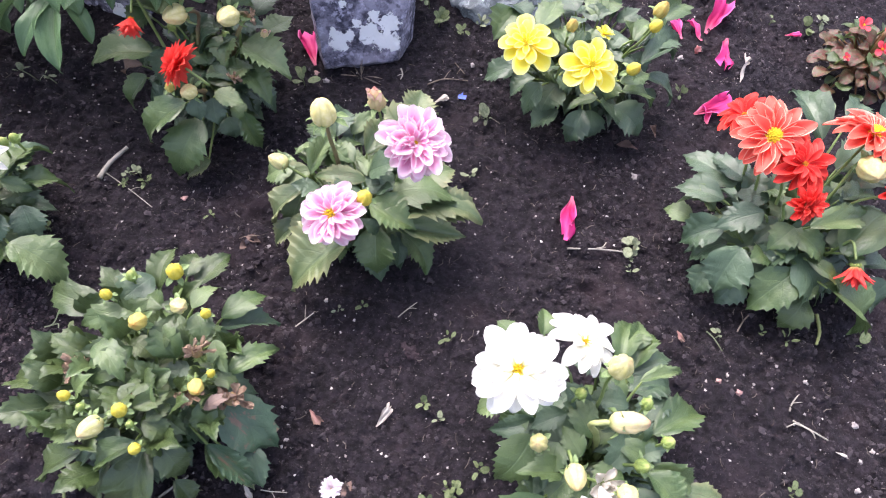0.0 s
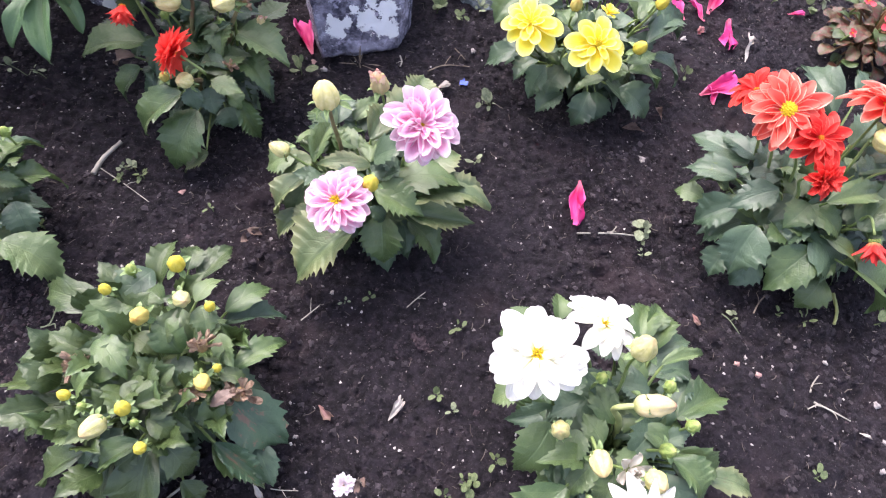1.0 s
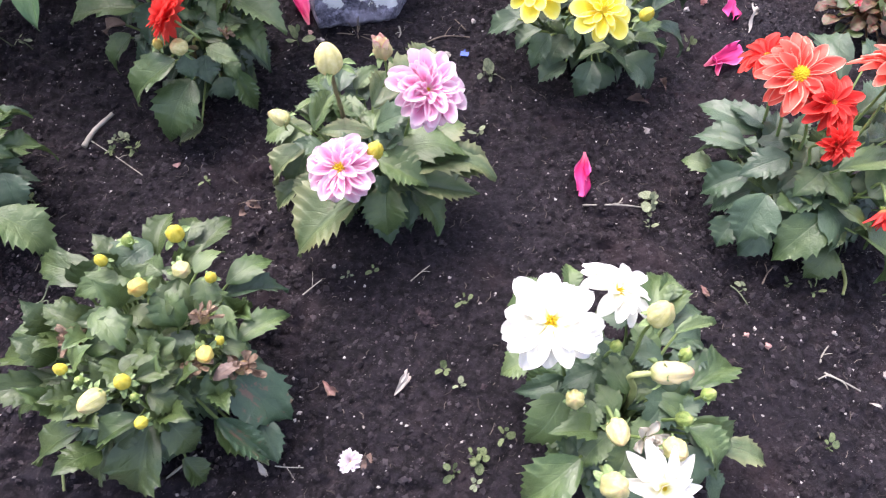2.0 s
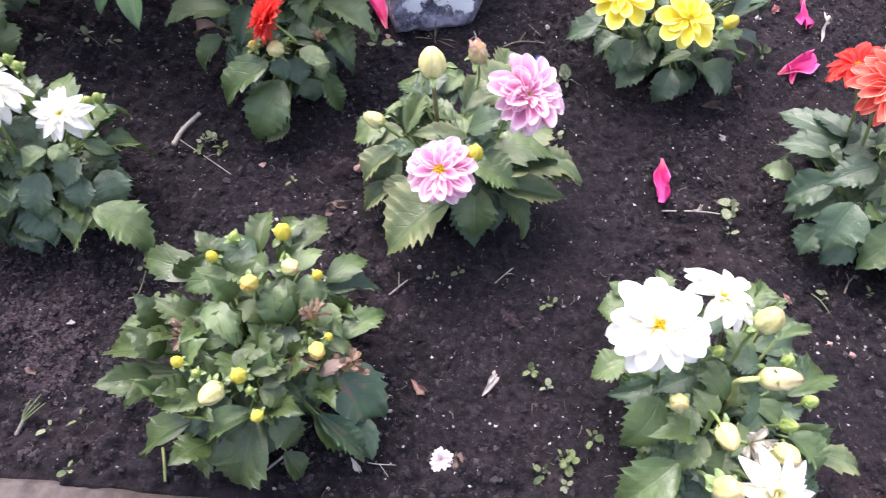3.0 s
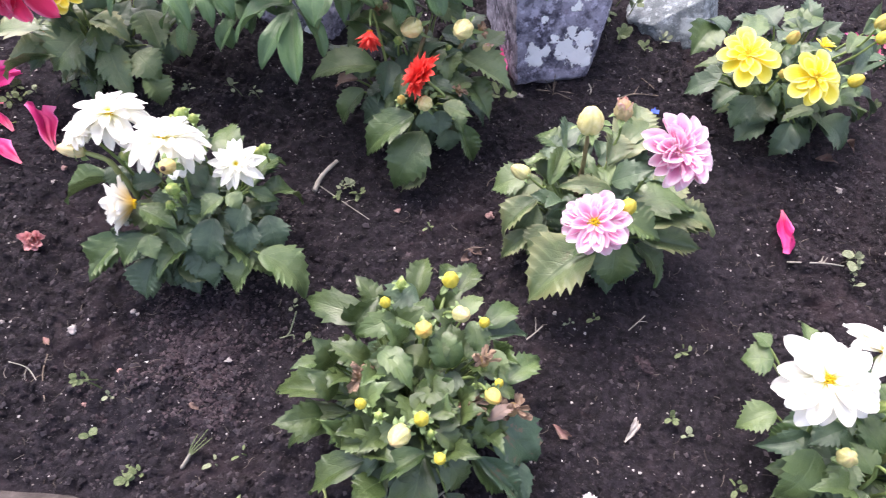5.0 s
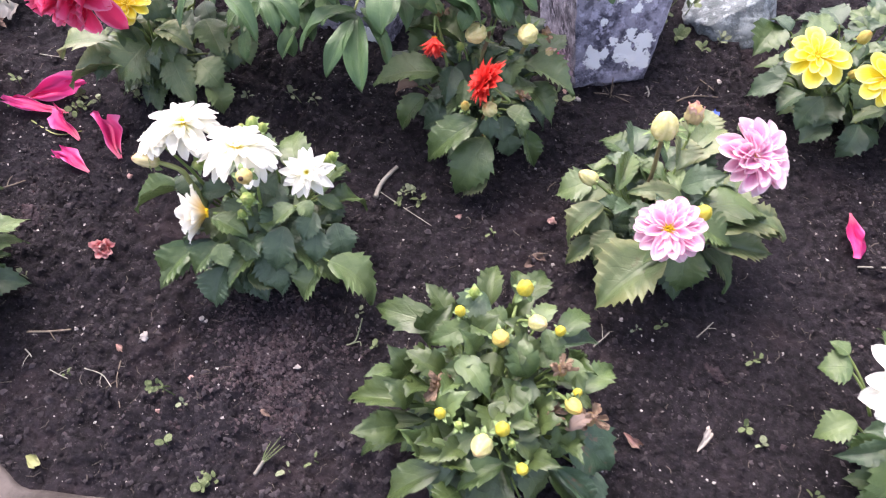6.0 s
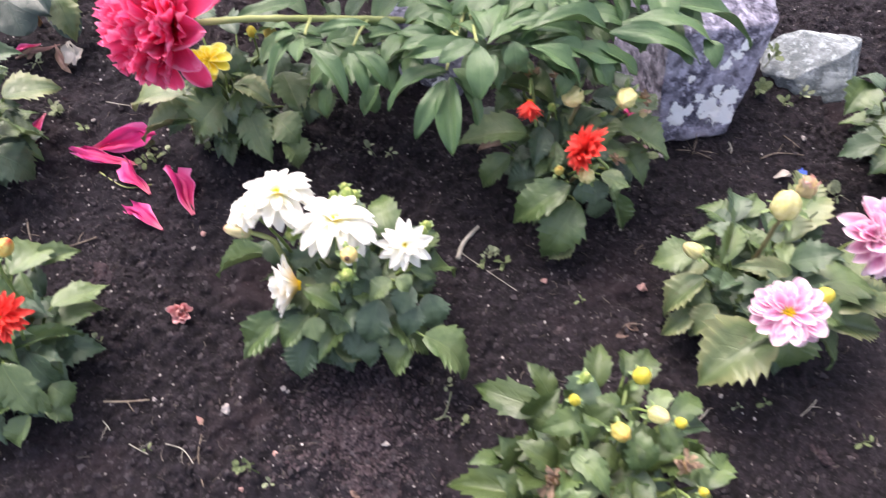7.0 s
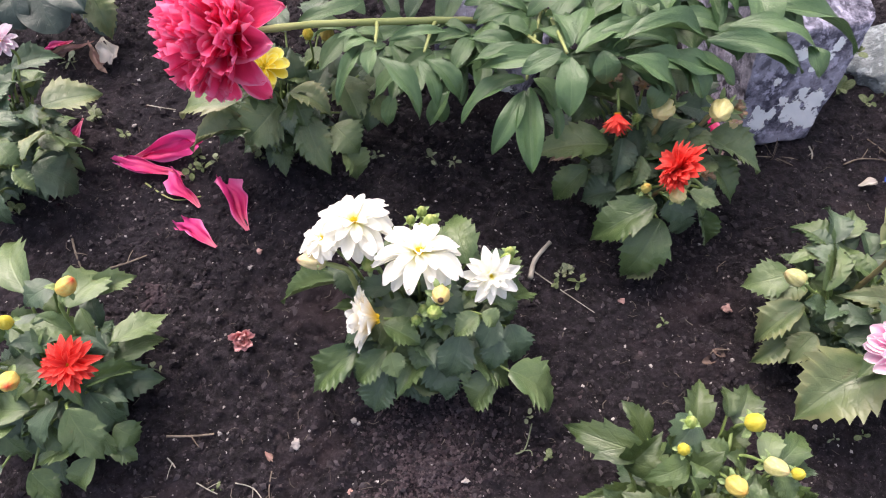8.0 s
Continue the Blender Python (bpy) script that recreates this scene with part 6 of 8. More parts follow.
def dropped_bloom(kind, xy, r):
    o = on_soil(xy, r * 0.35)
    if kind == "daisy":
        thing = new("fallen_daisy", EYES["gold"])
        thing.matrix_basis = facing(o, (0.2, -0.35, 0.9)) @ Matrix.Scale(r * 0.5, 4)
        tagged(thing, "small white double daisy head lying on soil", "flower")
        rings, mat, form, wide = ((20, 1.15, 5), (18, 1.0, 22), (16, 0.8, 42), (12, 0.6, 62)), "daisy", "round", 0.36
    else:
        thing = new("fallen_bloom", EYES["dark"])
        thing.matrix_basis = facing(o, (0.35, -0.6, 0.7)) @ Matrix.Scale(r * 0.25, 4)
        tagged(thing, "withered pink bloom dropped on the soil", "flower")
        rings, mat, form, wide = ((8, 1.15, 25), (8, 1.0, 48), (6, 0.8, 66)), "rosy", "ragged", 0.5
    m = thing.matrix_basis @ Matrix.Scale(1 / (r * (0.5 if kind == "daisy" else 0.25)), 4)
    for n, L, rise in rings:
        for j in range(n):
            a = 2 * math.pi * j / n + rnd.uniform(-0.15, 0.15)
            k1 = r * L * rnd.uniform(0.85, 1.1)
            pm = m @ Matrix.Rotation(a, 4, "Z") @ Matrix.Rotation(radians(rise + rnd.uniform(-8, 8)), 4, "X") @ Matrix.Diagonal((k1 * wide, k1, k1, 1))
            hang("petal", petal_mesh(form, mat, rnd.randrange(5)), thing, pm)


STICK_WORD = {"bleached_stick": ("pale bleached stick lying on the soil", "stick"), "grey_twig": ("thin grey-brown twig lying on the soil", "twig"), "pale_stalk": ("bent pale green stalk lying on soil", "stalk"), "grey_weed": ("dried grey weed stem lying on soil", "twig")}


def stick(points, r, material):
    rr = random.Random(int(abs(points[0][0]) * 99991))
    r *= 0.8
    line = [on_soil(q, r * 0.8 + 0.0035) for q in points]
    ob = new(STICK_WORD[material.name][1], tube_mesh("stick", line, r, r * 0.75, material, 7, 6))
    tagged(ob, *STICK_WORD[material.name], "twigs on the soil")
    # side twigs
    if material is M_TWIG or (material is M_STRAW and r < 0.0017):
        base = line[1]
        d = (line[2] - line[0]).normalized()
        side = Vector((-d.y, d.x, 0)) * rr.choice((-1, 1))
        tip = base + (d * 0.6 + side * 0.7).normalized() * rr.uniform(0.010, 0.020) + UP * 0.004
        part_ob = new("side_twig", tube_mesh("side_twig", [base, (base + tip) / 2 + UP * 0.002, tip], r * 0.6, r * 0.35, material, 5, 4))
        part_ob.parent = ob


wv, wf, wu = leaf_shape("round", 2)
WEED_MESH = {}


def weed(xy, n, r, h, material):
    """A seedling: a thin stem with a few small rounded leaves."""
    o = on_soil(xy)
    rr = random.Random(int(abs(xy[0] * 31337 + xy[1] * 7177) * 100))
    if material.name not in WEED_MESH:
        WEED_MESH[material.name] = mesh_of("leaf", [(x, y, z * 0.7) for x, y, z in wv], wf, material, wu)
    lean = Vector((rr.uniform(-0.3, 0.3), rr.uniform(-0.4, 0.2), 1)) * h
    dry = material is M_TWIG
    ob = new("dried_tuft" if dry else "seedling", tube_mesh("stem", [Vector((0, 0, -0.004)), lean * 0.5 + Vector((0.001, 0, 0)), lean], 0.0011, 0.0007, material, 5, 4))
    ob.matrix_basis = Matrix.Translation(o)
    tagged(ob, "tuft of dried root fibres on the soil" if dry else "small green weed seedling growing in the soil", "weed", "weeds in the bed")
    for j in range(n):
        a = j * 2.399 + rr.uniform(-0.5, 0.5)
        at = lean * (1 - 0.6 * (j / max(1, n)) * rr.random())
        L = r * rr.uniform(0.6, 1.75)
        e = radians(rr.uniform(-25, 60))
        m = Matrix.Translation(o + at) @ Matrix.Rotation(a, 4, "Z") @ Matrix.Translation((0, r * rr.uniform(0.05, 0.7), 0)) @ Matrix.Rotation(e, 4, "X") @ Matrix.Rotation(rr.uniform(-0.7, 0.7), 4, "Y") @ Matrix.Diagonal((L * (0.12 if dry else rr.uniform(0.5, 0.85)), L * (1.8 if dry else 1), L, 1))
        hang("fibre" if dry else "leaf", WEED_MESH[material.name], ob, m)


def grass_tuft(a, b):
    a, b = on_soil(a, 0.001), on_soil(b, 0.006)
    root = new("grass_tuft", tube_mesh("sheath", [a, a * 0.7 + b * 0.3 + UP * 0.004, a * 0.45 + b * 0.55 + UP * 0.008], 0.0028, 0.0018, M_STRAW, 6, 4))
    tagged(root, "uprooted grass tuft with a bleached base", "grass", "weeds in the bed")
    d = (b - a)
    side = Vector((-d.y, d.x, 0)).normalized()
    for j in range(4):
        s = (j - 1.5) * 0.0028
        tip = b + side * s * 2 + d * rnd.uniform(0.1, 0.6) + UP * rnd.uniform(0.002, 0.010)
        blade = new("blade", tube_mesh("blade", [a * 0.6 + b * 0.4 + UP * 0.006, a * 0.3 + b * 0.7 + side * s + UP * 0.010, tip], 0.0011, 0.0004, M_WEED, 5, 4))
        blade.parent = root


def lump(name, r, flat, rough, material, seed, sub=3):
    bm = bmesh.new()
    bmesh.ops.create_icosphere(bm, subdivisions=sub, radius=1.0)
    off = Vector((seed * 3.1, seed * 1.7, seed * 0.9))
    for v in bm.verts:
        q = v.co.copy()
        k1 = 1 + rough * noise.noise(q * 1.4 + off) + rough * 0.5 * noise.noise(q * 3.3 + off) + rough * 0.25 * noise.noise(q * 7.1 + off)
        v.co = Vector((q.x * k1 * r, q.y * k1 * r * 0.85, q.z * k1 * r * flat))
    me2 = bpy.data.meshes.new(name)
    bm.to_mesh(me2)
    bm.free()
    me2.materials.append(material)
    me2.polygons.foreach_set("use_smooth", [True] * len(me2.polygons))
    return me2


def pebble(xy, r, material):
    seed = abs(xy[0] * 13 + xy[1] * 29)
    ob = new("pebble", lump("pebble", r * 0.66, 0.62, 0.95, material, seed, 3))
    ob.matrix_basis = Matrix.Translation(on_soil(xy, r * 0.3)) @ Matrix.Rotation(seed * 5, 4, "Z")
    tagged(ob, "small pinkish pebble half sunk in the soil" if material is M_PEBBLE_PINK else "small whitish pebble half sunk in the soil", "pebble", "pebbles in the bed")


def clod(xy, r):
    seed = abs(xy[0] * 17 + xy[1] * 23)
    ob = new("soil_clod", lump("soil_clod", r * 0.62, 0.5, 1.1, M_CLOD, seed, 4))
    ob.matrix_basis = Matrix.Translation(on_soil(xy, r * 0.05)) @ Matrix.Rotation(seed * 5, 4, "Z")
    tagged(ob, "dry crumbly brown clod of soil in the bed", "clod", "clods in the bed")


def dry_leaf(a, b, w):
    a, b = on_soil(a, 0.003), on_soil(b, 0.005)
    d = b - a
    v, f, u = leaf_shape("toothed", 3)
    L = d.length
    ob = new("dry_leaf", mesh_of("dry_leaf", [(x * L * w, y * L, (z * 0.6 + 0.22 * (x * 1.6) ** 2 + 0.05 * math.sin(9 * y + 5 * x)) * L) for x, y, z in v], f, M_DRY, u))
    ob.matrix_basis = axes(a, d, UP, 0.2)
    tagged(ob, "curled dry brown leaf lying on the soil", "dead leaf", "dead leaves on the soil")


def scrap(xy, r):
    v = [(-1, -0.7, 0), (0.9, -0.9, 0.1), (1.1, 0.3, 0.25), (0.2, 0.4, 0.1), (0.1, 1.2, 0.3), (-0.3, 0.5, 0.1), (-0.9, 0.4, 0.2)]
    verts = [(x * r, y * r, z * r) for x, y, z in v] + [(x * r, y * r, z * r + 0.0008) for x, y, z in v]
    n = len(v)
    faces = [tuple(range(n - 1, -1, -1)), tuple(range(n, 2 * n))] + [(i, (i + 1) % n, n + (i + 1) % n, n + i) for i in range(n)]
    ob = new("plastic_scrap", mesh_of("plastic_scrap", verts, faces, M_BLUE, smooth=False))
    ob.matrix_basis = Matrix.Translation(on_soil(xy, 0.004))
    tagged(ob, "tiny torn scrap of blue plastic on the soil", "litter")


kc = Nodes("dry_clod", 0.95, 0.15)
kp = kc.place()
kb = kc.mix(kc.step(kc.noise(120.0, 5.0, 0.7, kp), 0.32, 0.68), (0.028, 0.021, 0.026), (0.088, 0.064, 0.072))
kb = kc.mix(kc.m("MULTIPLY", kc.step(kc.noise(26.0, 4.0, 0.6, kp), 0.42, 0.62), 0.65), kb, (0.030, 0.024, 0.031))
kc.colour(kc.mix(kc.m("MULTIPLY", kc.m("POWER", kc.island(), 3.0), 0.7), kb, (0.15, 0.122, 0.132)))
kc.bump(kc.noise(190.0, 6.0, 0.75, kp), 0.9, 0.006)
M_CLOD = kc.mat


# ---- rocks and kerb ----
def rock(name, at, half, turn, cuts, material, seed, label):
    """A rough boulder: a block with cut faces, broken and pitted."""
    bm = bmesh.new()
    bmesh.ops.create_icosphere(bm, subdivisions=6, radius=1.0)
    off = Vector((seed, seed * 0.7, seed * 1.9))
    for v in bm.verts:
        q = v.co.copy()
        big = max(abs(q.x), abs(q.y), abs(q.z))
        q = q.lerp(q / big, 0.78)
        q *= 1 + 0.08 * noise.noise(q * 1.3 + off)
        for nrm, d in cuts:
            u = Vector(nrm).normalized()
            over = q.dot(u) - d
            if over > 0:
                q -= u * over * 0.93
        q *= 1 + 0.022 * noise.noise(q * 4.0 + off) + 0.018 * noise.noise(q * 10.0 + off) + 0.010 * noise.noise(q * 26.0 + off)
        v.co = Vector((q.x * half[0], q.y * half[1], q.z * half[2]))
    me2 = bpy.data.meshes.new(name)
    bm.to_mesh(me2)
    bm.free()
    me2.materials.append(material)
    me2.polygons.foreach_set("use_smooth", [True] * len(me2.polygons))
    ob = new(name, me2)
    ob.matrix_basis = pose(*at, 0, 0, turn)
    return tagged(ob, label, "rock", "rocks behind the bed")


rock("boulder", (-0.172, 1.055, 0.085), (0.125, 0.125, 0.145), 0, (((0.348, -0.84, 0.417), 0.487), ((0.97, -0.243, 0.0), 0.666), ((0.993, 0.119, -0.023), 0.666), ((-0.94, -0.34, -0.035), 0.756), ((0.237, -0.759, -0.606), 0.969), ((0.491, -0.268, -0.829), 0.928), ((0.085, -0.103, 0.991), 0.668), ((-0.57, 0.285, 0.771), 1.062)), M_ROCK, 2.3,
     "large grey-violet boulder with white lichen patches")
rock("pale_boulder", (0.057, 1.130, 0.014), (0.083, 0.058, 0.070), 6, (((-0.55, -0.15, 0.80), 0.50), ((-0.15, -0.80, 0.58), 0.62), ((0.80, -0.35, 0.40), 0.72), ((-0.70, -0.60, -0.10), 0.80), ((0.1, 0.3, 1), 0.80)), M_ROCK_PALE, 5.1,
     "pale grey-green boulder sunk in the soil")
rock("grey_boulder", (-0.615, 1.06, 0.03), (0.085, 0.06, 0.07), -15, (((0, -1, 0.4), 0.8), ((0.7, 0, 0.7), 0.9)), M_ROCK, 8.7,
     "grey boulder in the shade of the peony")


def kerb():
    """The worn concrete edging along the front of the bed."""
    n, profile = 400, ((0.0, -0.05), (0.0, 0.004), (-0.006, 0.010), (-0.05, 0.013), (-0.11, 0.012), (-0.118, 0.006), (-0.12, -0.05))
    vs, m = [], len(profile)
    for i in range(n):
        x = -3.2 + 6.4 * i / (n - 1)
        for j, (py, pz) in enumerate(profile):
            w = 0.006 * float(value_noise(x, j * 0.31, 8.0, 1)) + 0.004 * float(value_noise(x, j * 0.7, 40.0, 2))
            vs.append((x, KERB_Y + 0.006 + min(0.055, 0.62 * max(0, -0.868 - x)) + py + w, pz + (0.5 * w if 0 < j < m - 1 else 0)))
    ob = new("kerb", mesh_of("kerb", vs, [(i * m + j, i * m + j + 1, (i + 1) * m + j + 1, (i + 1) * m + j) for i in range(n - 1) for j in range(m - 1)], M_KERB))
    tagged(ob, "worn grey-brown concrete edging of the flower bed", "kerb", kind="structure")


kerb()

# the peony that leans over the bed
p = plant(-0.42, 1.16, 'leaning peony with glossy green leaves and a pink bloom', 'peony_plant', 'flowering plant', 'peonies')
leaf(p, 'k', (-0.764, 0.836, 0.240), (-0.784, 0.763, 0.220), 0.22, 'lance')
leaf(p, 'k', (-0.741, 0.818, 0.240), (-0.682, 0.770, 0.200), 0.31, 'lance')
leaf(p, 'k', (-0.749, 0.823, 0.250), (-0.749, 0.790, 0.240), 0.54, 'lance')
leaf(p, 'k', (-0.733, 0.836, 0.250), (-0.665, 0.861, 0.250), 0.19, 'lance')
leaf(p, 'k', (-0.749, 0.832, 0.250), (-0.782, 0.812, 0.250), 0.52, 'lance')
leaf(p, 'k', (-0.759, 0.833, 0.250), (-0.793, 0.833, 0.250), 0.51, 'lance')
leaf(p, 'k', (-0.698, 0.847, 0.210), (-0.668, 0.801, 0.180), 0.35, 'lance')
leaf(p, 'k', (-0.692, 0.852, 0.210), (-0.642, 0.821, 0.180), 0.40, 'lance')
leaf(p, 'k', (-0.713, 0.851, 0.200), (-0.755, 0.819, 0.150), 0.37, 'lance')
leaf(p, 'k', (-0.704, 0.858, 0.190), (-0.724, 0.838, 0.150), 0.49, 'lance')
leaf(p, 'k', (-0.734, 0.850, 0.140), (-0.741, 0.828, 0.100), 0.52, 'lance')
leaf(p, 'k', (-0.674, 0.855, 0.150), (-0.667, 0.833, 0.110), 0.51, 'lance')
leaf(p, 'k', (-0.659, 0.857, 0.150), (-0.682, 0.827, 0.110), 0.39, 'lance')
leaf(p, 'k', (-0.567, 0.847, 0.200), (-0.640, 0.795, 0.170), 0.30, 'lance')
leaf(p, 'k', (-0.564, 0.828, 0.200), (-0.595, 0.754, 0.165), 0.30, 'lance')
leaf(p, 'k', (-0.559, 0.834, 0.200), (-0.542, 0.742, 0.150), 0.32, 'lance')
leaf(p, 'k', (-0.553, 0.834, 0.200), (-0.511, 0.794, 0.160), 0.35, 'lance')
leaf(p, 'k', (-0.557, 0.840, 0.210), (-0.522, 0.813, 0.190), 0.63, 'lance')
leaf(p, 'k', (-0.562, 0.856, 0.240), (-0.639, 0.838, 0.220), 0.26, 'lance')
leaf(p, 'k', (-0.529, 0.840, 0.260), (-0.573, 0.818, 0.240), 0.47, 'lance')
leaf(p, 'k', (-0.522, 0.821, 0.270), (-0.514, 0.763, 0.240), 0.51, 'lance')
leaf(p, 'k', (-0.514, 0.839, 0.260), (-0.461, 0.889, 0.260), 0.34, 'lance')
leaf(p, 'k', (-0.507, 0.882, 0.250), (-0.414, 0.903, 0.250), 0.22, 'lance')
leaf(p, 'k', (-0.472, 0.848, 0.270), (-0.350, 0.893, 0.250), 0.24, 'lance')
leaf(p, 'k', (-0.482, 0.848, 0.260), (-0.472, 0.824, 0.230), 0.79, 'lance')
leaf(p, 'k', (-0.459, 0.832, 0.270), (-0.384, 0.813, 0.230), 0.37, 'lance')
leaf(p, 'k', (-0.443, 0.848, 0.260), (-0.372, 0.849, 0.240), 0.34, 'lance')
leaf(p, 'k', (-0.452, 0.940, 0.260), (-0.403, 0.926, 0.250), 0.37, 'lance')
leaf(p, 'k', (-0.520, 0.858, 0.250), (-0.566, 0.885, 0.240), 0.53, 'lance')
leaf(p, 'k', (-0.517, 0.860, 0.250), (-0.550, 0.919, 0.240), 0.42, 'lance')
leaf(p, 'k', (-0.513, 0.864, 0.250), (-0.500, 0.925, 0.250), 0.48, 'lance')
leaf(p, 'k', (-0.517, 0.876, 0.240), (-0.519, 0.937, 0.230), 0.43, 'lance')
leaf(p, 'k', (-0.581, 0.879, 0.210), (-0.641, 0.939, 0.180), 0.33, 'lance')
leaf(p, 'k', (-0.585, 0.924, 0.180), (-0.613, 0.919, 0.160), 0.83, 'lance')
leaf(p, 'k', (-0.688, 0.959, 0.150), (-0.673, 1.063, 0.130), 0.35, 'lance')
leaf(p, 'k', (-0.754, 0.978, 0.140), (-0.788, 1.050, 0.120), 0.38, 'lance')
leaf(p, 'k', (-0.738, 0.997, 0.130), (-0.725, 1.075, 0.110), 0.39, 'lance')
leaf(p, 'k', (-0.782, 0.913, 0.230), (-0.854, 0.867, 0.230), 0.26, 'lance')
leaf(p, 'k', (-0.793, 0.968, 0.160), (-0.835, 1.013, 0.150), 0.45, 'lance')
leaf(p, 'k', (-0.625, 0.980, 0.130), (-0.665, 0.977, 0.110), 0.64, 'lance')
leaf(p, 'k', (-0.605, 1.051, 0.120), (-0.644, 1.104, 0.100), 0.53, 'lance')
leaf(p, 'k', (-0.564, 1.046, 0.130), (-0.595, 1.039, 0.110), 0.85, 'lance')
leaf(p, 'k', (-0.474, 0.960, 0.220), (-0.443, 1.002, 0.210), 0.59, 'lance')
leaf(p, 'k', (-0.636, 0.925, 0.140), (-0.666, 0.917, 0.110), 0.64, 'lance')
leaf(p, 'k', (-0.608, 0.888, 0.140), (-0.578, 0.920, 0.120), 0.57, 'lance')
leaf(p, 'k', (-0.475, 0.909, 0.160), (-0.499, 0.902, 0.130), 0.87, 'lance')
leaf(p, 'k', (-0.404, 0.924, 0.250), (-0.325, 0.923, 0.240), 0.35, 'lance')
leaf(p, 'k', (-0.362, 0.883, 0.260), (-0.233, 0.879, 0.230), 0.22, 'lance')
leaf(p, 'k', (-0.334, 0.910, 0.260), (-0.216, 0.897, 0.240), 0.24, 'lance')
leaf(p, 'k', (-0.305, 0.938, 0.260), (-0.160, 0.929, 0.240), 0.21, 'lance')
leaf(p, 'k', (-0.320, 0.956, 0.250), (-0.212, 1.004, 0.240), 0.24, 'lance')
leaf(p, 'k', (-0.392, 0.870, 0.250), (-0.315, 0.856, 0.220), 0.32, 'lance')
leaf(p, 'k', (-0.515, 0.849, 0.240), (-0.629, 0.838, 0.220), 0.23, 'lance')
leaf(p, 'k', (-0.510, 0.857, 0.260), (-0.426, 0.916, 0.250), 0.28, 'lance')
leaf(p, 'k', (-0.504, 0.863, 0.260), (-0.384, 0.897, 0.240), 0.22, 'lance')
leaf(p, 'k', (-0.470, 0.859, 0.250), (-0.486, 0.834, 0.230), 0.81, 'lance')
leaf(p, 'k', (-0.462, 0.855, 0.250), (-0.371, 0.879, 0.220), 0.28, 'lance')
leaf(p, 'k', (-0.461, 0.845, 0.250), (-0.391, 0.839, 0.210), 0.40, 'lance')
leaf(p, 'k', (-0.394, 0.861, 0.250), (-0.360, 0.841, 0.210), 0.50, 'lance')
leaf(p, 'k', (-0.374, 0.865, 0.250), (-0.334, 0.859, 0.220), 0.49, 'lance')
leaf(p, 'k', (-0.352, 0.909, 0.250), (-0.274, 0.915, 0.230), 0.43, 'lance')
leaf(p, 'k', (-0.521, 0.847, 0.220), (-0.539, 0.891, 0.220), 0.57, 'lance')
leaf(p, 'k', (-0.614, 0.920, 0.220), (-0.564, 0.910, 0.210), 0.54, 'lance')
leaf(p, 'k', (-0.640, 0.882, 0.220), (-0.575, 0.875, 0.210), 0.37, 'lance')
leaf(p, 'k', (-0.502, 0.831, 0.250), (-0.523, 0.788, 0.220), 0.57, 'lance')
leaf(p, 'k', (-0.447, 0.838, 0.250), (-0.398, 0.824, 0.230), 0.59, 'lance')
leaf(p, 'k', (-0.421, 0.852, 0.260), (-0.335, 0.853, 0.240), 0.36, 'lance')
leaf(p, 'k', (-0.375, 0.850, 0.250), (-0.353, 0.830, 0.220), 0.70, 'lance')
leaf(p, 'k', (-0.310, 0.893, 0.250), (-0.247, 0.870, 0.240), 0.44, 'lance')
leaf(p, 'k', (-0.236, 0.901, 0.250), (-0.214, 0.873, 0.230), 0.66, 'lance')
leaf(p, 'k', (-0.479, 0.858, 0.250), (-0.439, 0.868, 0.240), 0.77, 'lance')
leaf(p, 'k', (-0.461, 0.855, 0.250), (-0.506, 0.870, 0.240), 0.67, 'lance')
leaf(p, 'k', (-0.399, 0.834, 0.240), (-0.416, 0.812, 0.210), 0.65, 'lance')
tube('flower_stalk', [(-0.899, 0.814, 0.260), (-0.830, 0.858, 0.240), (-0.760, 0.897, 0.217), (-0.680, 0.945, 0.186), (-0.604, 0.998, 0.145), (-0.51, 1.07, 0.08), (-0.44, 1.13, 0.0)], 0.0042, 0.0050, M_STALK, p, 'thick pale green stalk', 8, 6)
tube('leaf_stalk', [(-0.760, 0.897, 0.217), (-0.752, 0.862, 0.238), (-0.748, 0.832, 0.248)], 0.0026, 0.0018, M_STALK, p)
tube('leaf_stalk', [(-0.690, 0.938, 0.190), (-0.692, 0.895, 0.206), (-0.694, 0.862, 0.21)], 0.0026, 0.0018, M_STALK, p)
tube('leaf_stalk', [(-0.604, 0.998, 0.145), (-0.575, 0.925, 0.20), (-0.545, 0.865, 0.235)], 0.0026, 0.0018, M_STALK, p)
tube('leaf_stalk', [(-0.551, 0.979, 0.2), (-0.538, 0.892, 0.246), (-0.527, 0.818, 0.28)], 0.0026, 0.0018, M_STALK, p)
tube('leaf_stalk', [(-0.551, 0.979, 0.2), (-0.559, 0.903, 0.21), (-0.564, 0.838, 0.208)], 0.0026, 0.0018, M_STALK, p)
peony_spray(p, (-0.75, 0.921, 0.16), (-0.1, -1, 0.0), 5, 0.08)
peony_spray(p, (-0.804, 0.924, 0.17), (-0.3, -1, 0.0), 5, 0.08)
peony_spray(p, (-0.688, 0.92, 0.16), (0.1, -1, 0.0), 5, 0.08)
peony_spray(p, (-0.636, 0.933, 0.18), (-0.2, -1, 0.0), 5, 0.085)
peony_spray(p, (-0.647, 0.918, 0.13), (0.1, -1, 0.0), 5, 0.07)
peony_spray(p, (-0.723, 0.898, 0.15), (-0.2, -1, 0.0), 5, 0.07)
peony_spray(p, (-0.664, 0.918, 0.15), (0.2, -1, 0.0), 5, 0.07)
peony_spray(p, (-0.62, 0.925, 0.17), (0, -1, 0.0), 5, 0.075)
